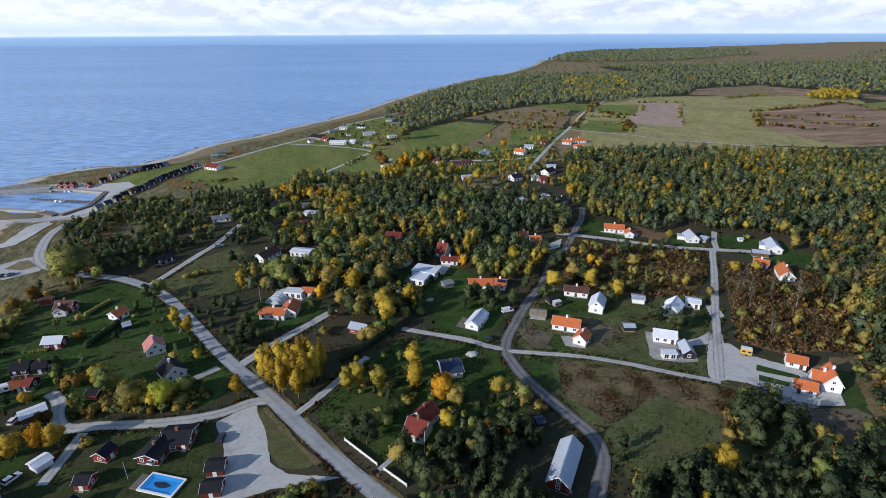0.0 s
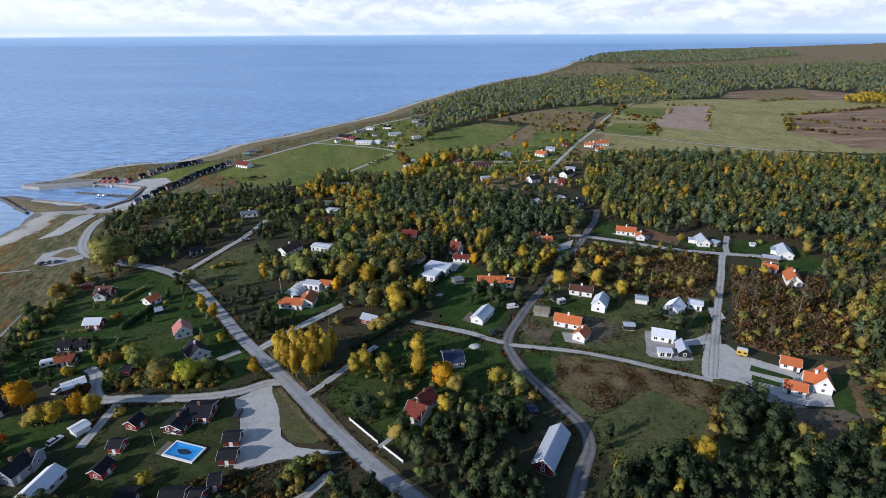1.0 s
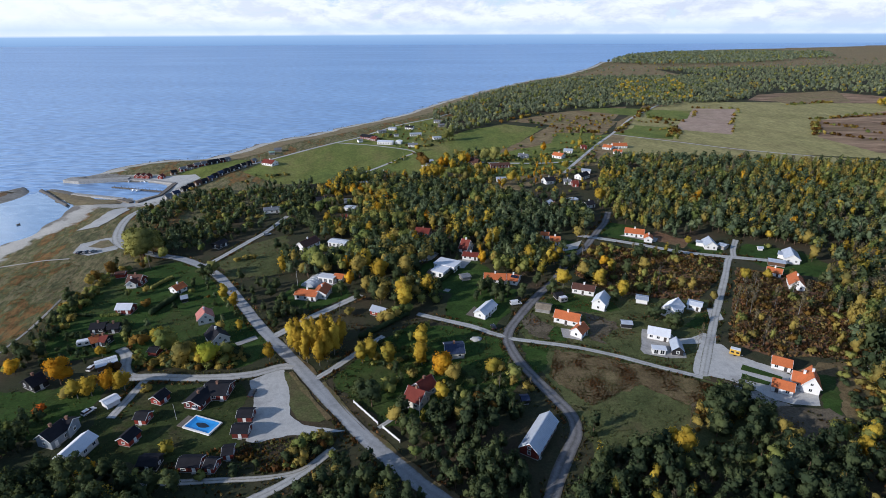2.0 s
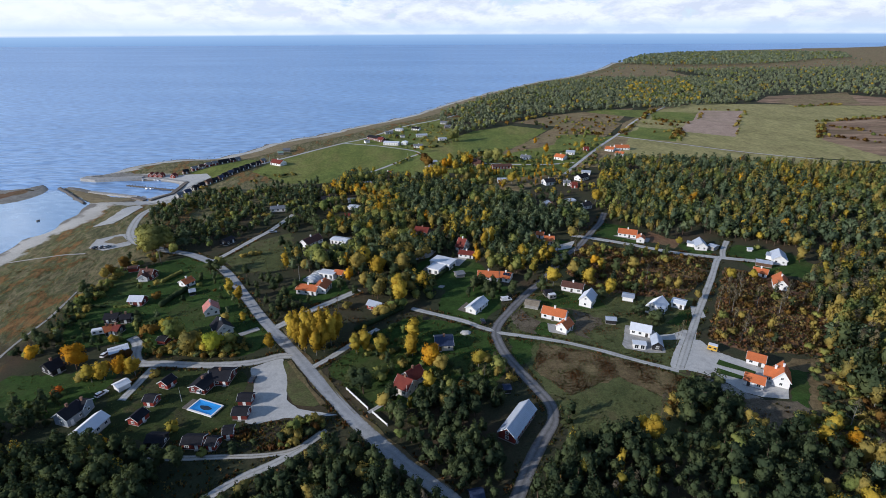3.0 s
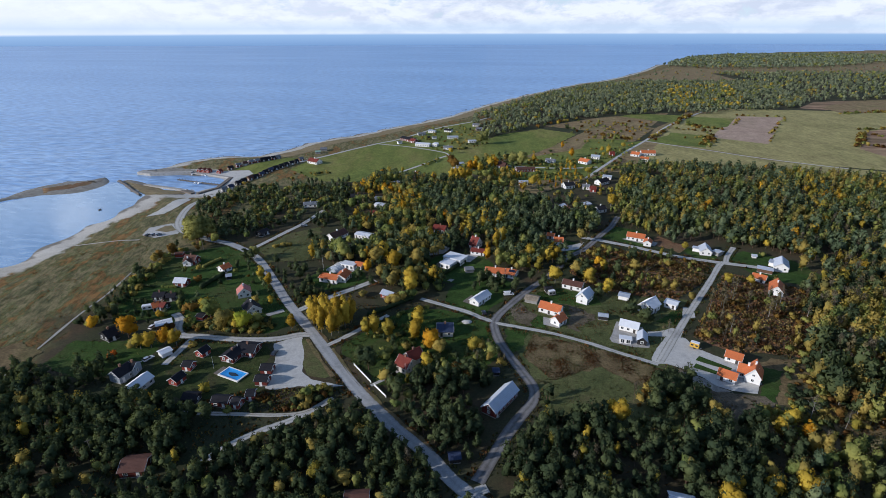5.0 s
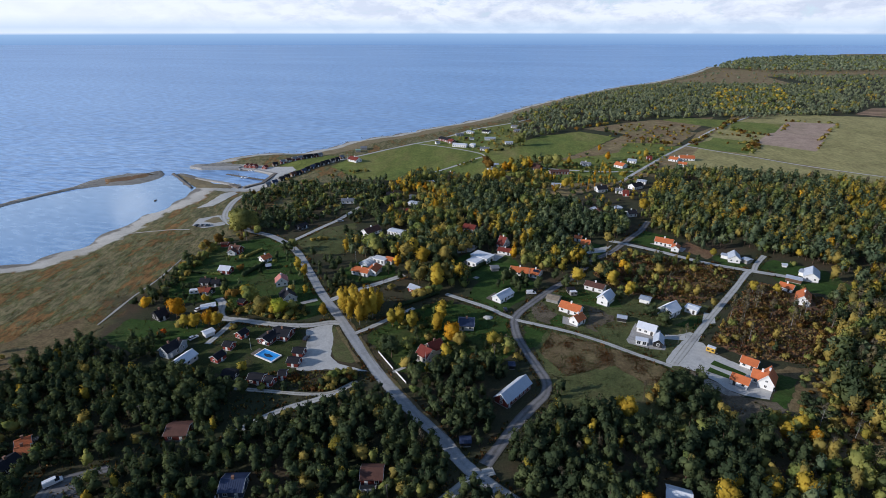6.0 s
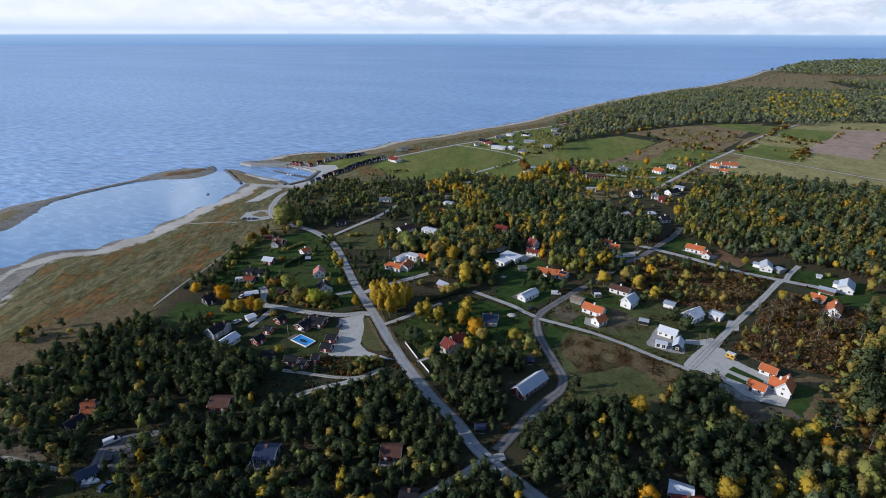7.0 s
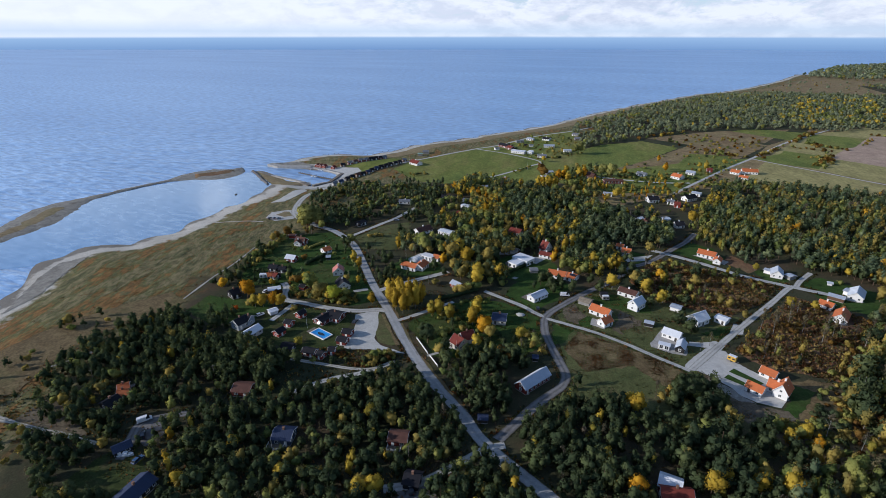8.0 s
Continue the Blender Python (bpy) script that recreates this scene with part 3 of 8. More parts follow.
# roads and tracks
road("road_main", [(112, -112), (94, -98), (70, -80), (58, -66), (46, -54), (33, -39), (24, -27), (14, -13), (4, 2), (-7, 17), (-19, 34),
                   (-33, 56), (-48, 79), (-58, 91), (-67, 99), (-80, 108), (-95, 114), (-112, 124)], 5.0, M["asphalt_road"], "worn pale grey asphalt village road")
road("road_harbour", [(-108, 122), (-120, 129), (-129, 141), (-136, 158), (-141, 178), (-142, 200), (-139, 222), (-138, 245), (-140, 262)], 5.5, M["gravel_road"], "pale gravel road to the harbour", 0.1)
road("road_side", [(-10, 24), (1, 37), (12, 48), (22, 58)], 4.0, M["gravel_road"], "narrow grey side road", 0.07)
road("path_green", [(11, -6), (19, 3), (27, 13), (34, 21)], 2.6, M["gravel_road"], "pale gravel path across the green", 0.07)
road("road_camp", [(3.5, 2.5), (-3, 2.5), (-11, -1), (-22, -2.5), (-34, -2), (-46, -0.5), (-55, 0), (-60, 6), (-63, 14), (-68, 19)], 4.2, M["gravel_road"], "pale gravel road along the camp", 0.07)
road("drive_camp", [(-49, -3), (-51, -22)], 3.0, M["gravel_road"], "straight gravel drive", 0.06)
road("track_south", [(-40, -52), (-31, -50), (-18, -50), (-7, -50), (4, -50), (14, -48), (22, -40)], 2.1, M["wheel_track"], "sandy wheel track", 0.06)
road("track_camp", [(-14, -76), (-11.4, -72.2), (-8.7, -67.8), (-4.5, -63.1), (0.9, -58.2), (8.1, -53.8), (15, -48), (21, -41)], 3.0, M["gravel_road"], "pale sandy track joining the village road", 0.065)
road("road_bend", [(131, 94), (124, 80), (115, 65), (104, 51), (92, 33), (84, 18), (84.5, 3), (88.5, -10), (93, -22), (96, -31), (95, -39), (90, -47), (84, -57), (79, -67), (74, -77)], 4.2, M["dark_gravel_road"], "dark gravel road with a tight bend", 0.08)
road("road_cross", [(83, 16), (94, 12.5), (109, 7.5), (123, 0.5), (135, -7), (148, -14.5)], 2.5, M["gravel_road"], "pale gravel estate road", 0.075)
road("road_estate", [(149, -13), (163, 8), (180, 33), (201, 63), (215, 84), (220, 89)], 3.3, M["gravel_road"], "grey gravel estate road", 0.085)
road("road_west", [(83, 17), (78, 20), (72, 25), (63, 30), (48, 38)], 3.0, M["gravel_road"], "narrow gravel lane", 0.07)
road("road_top", [(146, 126), (158, 120), (177, 109), (195, 97), (212, 90), (221, 87), (236, 82), (248, 77)], 4.4, M["gravel_road"], "grey gravel lane between the plots", 0.07)
road("road_top_end", [(131, 94), (142, 104), (152, 119), (160, 132), (170, 147), (180, 168)], 4.2, M["dark_gravel_road"], "narrow dark lane", 0.06)
road("road_fork", [(221, 89), (226, 98), (236, 112)], 3.2, M["gravel_road"], "short gravel lane", 0.06)
road("road_branch", [(-62, 98), (-57, 110), (-49, 131), (-43, 146), (-36, 176)], 3.6, M["gravel_road"], "pale track past the meadow", 0.07)
road("road_far", [(180, 275), (204, 317), (250, 394), (291, 458), (358, 569), (418, 650), (500, 760)], 3.2, M["gravel"], "straight pale country road", 0.09)
road("road_fields", [(287, 452), (315, 424), (344, 397), (370, 370), (398, 347), (440, 318)], 2.8, M["gravel"], "pale field road", 0.08)
road("road_coast", [(-100, 330), (-78, 362), (-57, 395), (-33, 429), (-10, 458), (31, 535), (78, 590), (110, 640)], 3.6, M["gravel"], "pale coast road", 0.09)
road("road_coast_side", [(-33, 426), (11, 406), (50, 375), (41, 349), (12, 298), (-10, 270)], 2.8, M["gravel"], "pale lane past the green field", 0.08)
road("road_village_far", [(200, 318), (170, 312), (130, 316), (100, 325)], 3.5, M["gravel"], "lane between far gardens", 0.07)
road("beach_path", [(-112, -40), (-110, -29), (-111, -10), (-113, 16), (-113, 38), (-116, 63)], 1.2, M["wheel_track"], "sandy foot path along the dunes", 0.05, 0.6)
road("dune_path", [(-140, 112), (-170, 108), (-190, 104)], 1.4, M["sand"], "sandy foot path to the beach", 0.05)

road("road_woods", [(77, -79), (71, -82), (66, -88), (60, -95), (52, -103), (42, -108)], 3.6, M["gravel_road"], "pale lane into the pine wood", 0.07)

road("drive_pines", [(-44, -93), (-50, -96), (-57, -101), (-55, -108), (-51, -115), (-50, -119)], 3.6, M["dark_gravel_road"], "grey gravel drive among the pines", 0.06)
road("sand_track", [(-118, -113), (-110, -113.5), (-93, -114), (-77, -114.3), (-64, -114.7)], 2.0, M["wheel_track"], "pale sandy track on the heath", 0.06, 1.2)
road("sand_track", [(-122.4, -101), (-127.5, -90), (-125.5, -85), (-119, -77), (-115, -68)], 1.5, M["wheel_track"], "pale sandy track on the heath", 0.05, 1.0)

HEDGED = []
for line, up in (([(1.5, -1), (7.6, -10.7), (13.8, -20.0), (19.0, -27.4)], 0.095), ([(14.2, -7.8), (20.2, -18.2), (25.4, -26.2), (30.4, -32.8)], 0.06), ([(-6.6, 23.2), (1.8, 9.4), (10.8, -3.4)], 0.06), ([(32, -33.5), (44, -47.5), (60, -65)], 0.05)):
    road("verge", line, 1.7, M["scrubland"], "brown uncut grass verge along the ditch", up, 1.2, "verge")
    HEDGED.append(line)
road("garden_path", [(34.6, -32.3), (39.1, -28.2), (44.7, -21.6)], 1.8, M["gravel_road"], "pale path from the road to a red-roofed house", 0.09)

# open plots
PARKING = [(-12, -5), (-2, 2), (4, -12), (6, -24), (10, -29), (17, -31), (25, -33), (17, -34), (7, -34), (-1, -36), (-5, -35), (-7, -18)]
patch("parking_camp", PARKING, M["gravel"], "pale gravel parking ground", "parking", 0.115, 3, 0.5)
patch("grass_island", [(-1, -1), (2, -2), (8, -11), (19, -27), (16, -28.5), (9, -27), (5, -20), (3, -11)], M["rough"], "grass island between road and parking", "grass", 0.15, 2, 0.4)
patch("parking_estate", [(146.5, -10), (158.7, 7.3), (166.4, 5.6), (167, -1.4), (170.2, -3.9), (176.8, -10.7), (181, -17), (178.1, -23.6), (181.6, -26.9), (178.5, -31.7), (169.9, -30.7), (164.7, -27.7), (162.4, -22.9), (157.5, -17.5), (151.2, -13.8), (146.2, -14.2)], M["gravel"], "grey gravel yard before new houses", "yard", 0.12, 3, 0.6)
patch("drive_spur", [(151.8, 10.6), (150.1, 6.6), (159.2, 6.8), (164, 5), (168, 12), (163.4, 14), (157, 10.8)], M["gravel"], "grey gravel spur to a white house", "yard", 0.105, 3, 0.5)
for bed in ([(166.6, -8), (176.2, -16.3), (174.6, -18), (164, -11)], [(163.3, -13.3), (170, -18.9), (168.3, -20.7), (161, -16.2)]):
    patch("lawn_strip", bed, M["lawn"], "strip of new lawn between drives", "grass", 0.2, 3, 0.2)
patch("harbour_yard", [(-164, 160), (-162, 173), (-164, 205), (-152, 216), (-140, 224), (-138, 245), (-143, 262), (-133, 290), (-142, 302), (-178, 301),
                       (-178, 296), (-152, 286), (-146, 262), (-146, 242), (-152, 226), (-168, 222), (-152, 204), (-150, 180), (-152, 164)], M["gravel"], "pale gravel harbour yard", "yard", 0.18, 6, 0.6)
patch("car_park_harbour", [(-143, 120), (-146, 134), (-136, 143), (-130, 143), (-122, 131), (-121, 124), (-132, 116)], M["gravel"], "gravel car park near the shore", "parking", 0.14, 3, 0.5)
patch("car_park_island", [(-139, 129), (-137, 138), (-133, 139), (-125, 130), (-130, 126)], M["dry"], "brown grass island in the car park", "grass", 0.24, 3, 0.4)
LAYERS, CLEAR = [], [PARKING]


def cover(name, mat_key, label, outline):
    """A field or lawn, each a little over the one before."""
    LAYERS.append(name)
    if name.startswith(("lawn", "yard", "meadow", "plot")):
        CLEAR.append(outline)
    patch(name, outline, M[mat_key], label, "field" if "field" in name else "grass", 0.012 + 0.0015 * len(LAYERS))


cover("lawn_cottages", "lawn", "green lawns between old cottages", [(-108, 85), (-80, 104), (-64, 95), (-40, 62), (-20, 32), (-6, 12), (-18, 3), (-58, 6), (-70, 14), (-92, 12), (-108, 40)])
cover("estate_ground", "rough", "rough weedy ground between new houses", [(90, 8), (98, 5), (128, -8), (150, -16), (166, 10), (186, 40), (172, 44), (150, 48), (134, 58), (112, 62), (98, 44), (90, 26)])
cover("field_edge", "rough", "rough grass below the estate road", [(90, 12), (110, 5), (150, -17), (160, -30), (172, -40), (186, -58), (150, -64), (128, -56), (98, -46), (98, -30), (92, -8)])
cover("lawn_camp", "worn_lawn", "worn camp lawn with brown patches", [(-58, -5), (-14, -6), (-9, -20), (-6, -38), (-14, -42), (-34, -42), (-48, -40), (-58, -20)])
# its darker grass colour stands in for the shade of the pines
cover("lawn_pines", "worn_lawn", "shaded lawn among the pines", [(-60, -132), (-57, -117), (-50, -112), (-37, -120), (-36, -129), (-39, -133), (-51, -137)])
cover("lawn_farm", "lawn", "lawn beside a dark house", [(-100, -6), (-60, -4), (-60, -28), (-80, -32), (-100, -24)])
cover("lawn_white", "lawn", "green lawn round a white cottage", [(60, 33), (78, 22), (88, 37), (97, 58), (72, 66), (62, 50)])
cover("lawn_red", "lawn", "green garden lawn", [(16, -7), (33, 17), (46, 30), (70, 24), (80, 14), (85, -8), (76, -22), (52, -30), (38, -32)])
cover("lawn_villa", "lawn", "lawn of a white villa", [(-18, 55), (-8, 76), (12, 72), (18, 58), (2, 44)])
cover("lawn_modern", "lawn", "lawn of a flat-roofed house", [(36, 66), (56, 96), (82, 92), (88, 74), (66, 56)])
cover("lawn_estate", "lawn", "new green lawn", [(222, 93), (239, 107), (262, 92), (266, 66), (250, 60), (232, 66)])
cover("lawn_estate", "lawn", "new green lawn", [(206, 92), (203, 108), (216, 112), (222, 100), (216, 92)])
cover("lawn_estate", "lawn", "new green lawn", [(158, 127), (172, 148), (186, 140), (192, 116), (180, 110)])
cover("lawn_estate", "lawn", "green lawn beside a tall house", [(186, -14), (194, -13), (195.5, -17), (188, -30), (181, -37), (178.5, -33), (183.5, -27), (183, -20)])
cover("lawn_estate", "lawn", "green lawn before a white house", [(158, 20), (170, 30), (182, 30), (170, 16)])
cover("lawn_estate", "lawn", "small new lawn", [(98, 13), (100, 26), (108, 22), (106, 12)])
cover("lawn_estate", "lawn", "rough lawn", [(108, 48), (104, 40), (122, 34), (138, 34), (136, 46), (120, 52)])
cover("lawn_estate", "lawn", "shaded green lawn", [(126, 112), (132, 122), (146, 112), (134, 98)])
cover("lawn_green", "rough", "rough green meadow", [(124, -17), (130, -23), (131, -37), (120, -44), (99, -44), (99, -30), (108, -24)])
cover("lawn_green", "lawn", "green verge by the bend", [(88, 10), (98, 8), (94, -6), (89, -8)])
cover("field_dry", "scrubland", "dry brown grass field", [(100, 6), (118, 0), (140, -12), (148, -18), (138, -30), (124, -17), (104, -26), (95, -10)])
cover("yard_bare", "bare", "bare soil heap beside a new road", [(92, 28), (97, 36), (104, 24), (100, 14), (93, 18)])
cover("yard_bare", "bare", "bare building ground", [(116, 12), (122, 34), (132, 24), (126, 6)])
cover("plot_rough", "scrubland", "brown rough ground below the birches", [(184, -14), (194, -10), (204, -8), (216, -20), (222, -40), (206, -62), (176, -60), (166, -44), (182, -38), (196, -18)])
cover("yard_bare", "bare", "bare rubble ground", [(154, -17), (163, -24), (168, -32), (180, -33), (184, -40), (180, -54), (164, -46), (154, -28)])
cover("rubble_heap", "shingle", "pale strewn rubble beside a yard", [(156.3, -18.5), (162.4, -23.5), (164.7, -28.6), (170, -31.6), (163, -31), (157, -25.7)])
cover("plot_rough", "rough", "rough green plot", [(126, 2), (120, 12), (132, 22), (139, 18), (138, 0), (134, -4)])
cover("meadow_track", "rough", "rough mown meadow", [(-58, 101), (-46, 128), (-29, 140), (-20, 110), (-20, 84), (-46, 80)])
cover("coast_grass", "meadow", "rough grass behind the coast road", [(-100, 300), (-92, 340), (-50, 405), (-20, 445), (25, 535), (70, 590), (84, 600), (100, 465), (80, 420), (112, 350), (62, 290), (30, 262), (-10, 255), (-60, 258)])
cover("far_grass", "far_scrub", "rough grass between far hedges", [(60, 285), (112, 350), (126, 355), (290, 455), (330, 545), (400, 640), (430, 700), (520, 750), (560, 700), (420, 330), (300, 305), (210, 300), (130, 225), (80, 240)])
cover("field_green", "meadow", "green field by the sea", [(-36, 418), (46, 380), (38, 352), (4, 306), (-35, 272), (-80, 290), (-98, 320), (-74, 352)])
cover("field_green", "meadow", "green strip between hut rows", [(-128, 280), (-112, 312), (-100, 345), (-120, 350), (-160, 306), (-140, 300)])
cover("field_green", "meadow", "green gardens by the coast", [(-40, 432), (-4, 420), (60, 385), (90, 430), (70, 480), (20, 500), (-12, 458)])
cover("field_olive", "meadow", "olive green field", [(119, 493), (173, 534), (215, 498), (166, 408), (126, 353), (90, 350), (73, 374), (75, 423)])
cover("field_olive", "far_scrub", "scrubby brown pasture", [(126, 353), (160, 346), (230, 420), (275, 450), (330, 545), (280, 600), (220, 500), (166, 408)])
cover("field_pale", "pasture", "wide pale pasture", [(528, 745), (900, 670), (820, 560), (560, 300), (505, 300), (412, 335), (300, 450), (402, 639)])
cover("field_pale", "pasture", "pale grass field", [(250, 340), (300, 440), (390, 345), (500, 290), (430, 280), (300, 312)])
cover("field_brown", "stubble", "brown ploughed field", [(494, 656), (555, 644), (427, 437), (376, 479)])
cover("heath_far", "clearcut", "brown felled heath in the distance", [(600, 526), (760, 600), (900, 560), (700, 330), (540, 300), (514, 330), (514, 412)])
cover("heath_far", "far_scrub", "scrubby brown heath", [(180, 560), (280, 640), (400, 690), (330, 560), (235, 520)])
cover("heath_far", "far_scrub", "brown heath on the far headland", [(905, 2130), (1357, 2760), (2011, 3300), (2777, 3530), (3876, 4070), (5000, 4500), (5000, 1400), (2320, 1490), (2100, 2080), (1230, 2120)])
cover("heath_far", "far_scrub", "pale brown heath behind the woods", [(505, 1325), (612, 1480), (742, 1715), (885, 2005), (1230, 2120), (2100, 2080), (2100, 1700), (1400, 1560), (830, 1540), (793, 1262), (600, 1280)])
cover("field_green", "meadow", "green field behind the scrub", [(309, 651), (372, 588), (414, 661), (347, 681)])
cover("field_green", "meadow", "green field by the crossing", [(290, 455), (332, 493), (384, 490), (345, 415), (310, 432)])
cover("heath_far", "clearcut", "brown heath before the woods", [(642, 752), (710, 829), (764, 850), (875, 868), (909, 806), (1000, 560), (900, 560), (900, 670), (700, 715)])
cover("heath_far", "clearcut", "open brown heath along the horizon", [(1960, 1830), (2300, 2650), (4500, 3900), (5000, 3900), (5000, 1400), (2320, 1490), (1790, 1640)])
cover("garden_far", "meadow", "rough gardens of the far houses", [(70, 290), (100, 335), (126, 350), (250, 440), (285, 452), (250, 392), (204, 317), (180, 275), (120, 262)])
cover("field_olive", "meadow", "olive field beside the crossing", [(224, 465), (270, 459), (234, 388), (198, 396)])
cover("field_olive", "meadow", "olive paddock behind a farm", [(413, 652), (477, 631), (435, 559), (406, 538), (381, 570)])
cover("field_green", "meadow", "green paddock inside hedges", [(340, 511), (381, 484), (343, 425), (303, 449)])
cover("heath_far", "far_scrub", "brown scrub before the woods", [(681, 758), (796, 851), (911, 888), (801, 713), (754, 705), (675, 688)])
cover("field_green", "meadow", "far green field", [(798, 570), (887, 594), (1032, 594), (892, 487), (801, 524)])
cover("heath_wood", "heath", "red brown bracken clearing", [(214, 74), (230, 66), (262, 40), (262, 0), (235, -20), (205, -6), (180, -4), (170, 7)])
cover("heath_wood", "heath", "brown bracken clearing", [(128, 72), (146, 112), (200, 92), (211, 86), (195, 60), (176, 42), (150, 46), (136, 56)])
cover("heath_wood", "heath", "brown bracken verge", [(186, 118), (196, 130), (208, 112), (200, 102)])

cover("shore_heath", "dry", "brown stony heath along the coast", [(x + 13, y - 8) for x, y in COAST_NORTH[3:16]] + [(x + 36, y - 22) for x, y in COAST_NORTH[15:2:-1]])
cover("dune_heath", "scrubland", "brown heather heath behind the dunes", [(-138, -112), (-120, -100), (-126, -75), (-126, -55), (-114, -36), (-107, -15), (-122, -8), (-136, -24), (-150, -48), (-158, -80)])
cover("beach_mud", "shingle", "dark shingle and seaweed on the beach", [(-197, -48), (-216, -15), (-228, 13), (-218, 28), (-208, -1), (-198, -26)])
cover("quay_stones", "shingle", "dark stones behind the outer quay", [(-246, 298), (-232, 292), (-196, 297.5), (-178, 297), (-178, 301), (-200, 306), (-225, 316), (-236, 312)])
cover("mole_grass", "dry", "brown grass on the harbour mole", [(-247, 267), (-220, 251.5), (-176, 235), (-168, 226), (-180, 221), (-198, 222), (-220, 240)])
patch("lagoon", [(-335, 60), (-338, 90), (-333, 121), (-331, 152), (-316, 184), (-293, 219), (-262, 240), (-250, 262), (-222, 238), (-195, 222), (-188, 190),
                 (-195, 150), (-190, 110), (-200, 60), (-228, 30), (-240, 8), (-270, -10)], M["lagoon"], "calm blue lagoon behind the sand spit", "lagoon", 0.0, 400, 0)
lagoon = bpy.data.objects["lagoon"]
for v in lagoon.data.vertices:
    v.co.z = 0.03

# ---- houses ----
def box(bm, x0, x1, y0, y1, z0, z1, mat=0):
    v = [bm.verts.new((x, y, z)) for x in (x0, x1) for y in (y0, y1) for z in (z0, z1)]
    for f in ((0, 1, 3, 2), (4, 6, 7, 5), (0, 4, 5, 1), (2, 3, 7, 6), (0, 2, 6, 4), (1, 5, 7, 3)):
        bm.faces.new([v[i] for i in f]).material_index = mat
    return v


def block(x0, x1, y0, y1, z0, z1, bevel=0.0):
    bm = bmesh.new()
    box(bm, x0, x1, y0, y1, z0, z1)
    bmesh.ops.recalc_face_normals(bm, faces=bm.faces)
    if bevel:
        bmesh.ops.bevel(bm, geom=bm.edges[:], offset=bevel, segments=1, affect="EDGES")
    return bm


def tube(bm, a, b, ra, rb, sides=7):
    a, b = Vector(a), Vector(b)
    q = (b - a).to_track_quat("Z", "Y")
    ring = [[bm.verts.new(c + q @ Vector((r * math.cos(2 * math.pi * i / sides), r * math.sin(2 * math.pi * i / sides), 0))) for i in range(sides)] for c, r in ((a, ra), (b, rb))]
    for i in range(sides):
        j = (i + 1) % sides
        bm.faces.new((ring[0][i], ring[0][j], ring[1][j], ring[1][i]))
    bm.faces.new(ring[1])
    bm.faces.new(ring[0][::-1])


WINDOW_CACHE = {}


def window_meshes(w, t):
    """Frame with a crossbar, and its pane, in the wall's plane y = 0 looking to -y."""
    key = (round(w, 2), round(t, 2))
    if key not in WINDOW_CACHE:
        bm = bmesh.new()
        d, e = 0.10, 0.07
        for x0, x1, z0, z1 in ((-w / 2 - d, -w / 2 + e, -d, t + d), (w / 2 - e, w / 2 + d, -d, t + d), (-w / 2 + e, w / 2 - e, t - e, t + d),
                               (-w / 2 + e, w / 2 - e, -d, e), (-0.035, 0.035, e, t - e)):
            box(bm, x0, x1, -0.07, 0.02, z0, z1)
        bmesh.ops.recalc_face_normals(bm, faces=bm.faces)
        fr = bpy.data.meshes.new("window_frame")
        bm.to_mesh(fr)
        bm.free()
        bm = block(-w / 2 + e, w / 2 - e, -0.03, 0.015, e, t - e)
        pa = bpy.data.meshes.new("pane")
        bm.to_mesh(pa)
        bm.free()
        WINDOW_CACHE[key] = (fr, pa)
    return WINDOW_CACHE[key]


FRAMES = {}


def add_window(root, m, w, t):
    if t < 0.3:
        return
    frame_mat = M["trim"]
    fr, pa = window_meshes(w, t)
    key = (fr.name, frame_mat.name)
    if key not in FRAMES:
        FRAMES[key] = fr.copy()
        FRAMES[key].materials.append(frame_mat)
    if not pa.materials:
        pa.materials.append(M["glass"])
    win = share("window", FRAMES[key], root, m)
    share("pane", pa, win, Matrix())


HOUSES = []
ROOF = {"brown": "brownroof", "grey": "greyroof", "black": "blackroof"}
WORDS = {"white": "white rendered", "pale": "cream rendered", "grey": "grey wooden", "black": "black tarred wooden", "red": "falu red wooden", "darkred": "dark red wooden", "brown": "brown wooden",
         "brick": "brown brick", "bluegrey": "blue grey wooden", "darkblue": "dark blue wooden", "yellow": "yellow steel"}
ROOFWORDS = {"zinc": "pale zinc roof", "whiteroof": "white sheet roof", "orange": "new orange tile roof", "redtile": "old red tile roof", "pinkroof": "faded pink tile roof", "brown": "brown tile roof",
             "grey": "grey sheet roof", "black": "black felt roof", "navy": "dark blue sheet roof", "green": "pale green roof", "thatch": "thatched roof"}


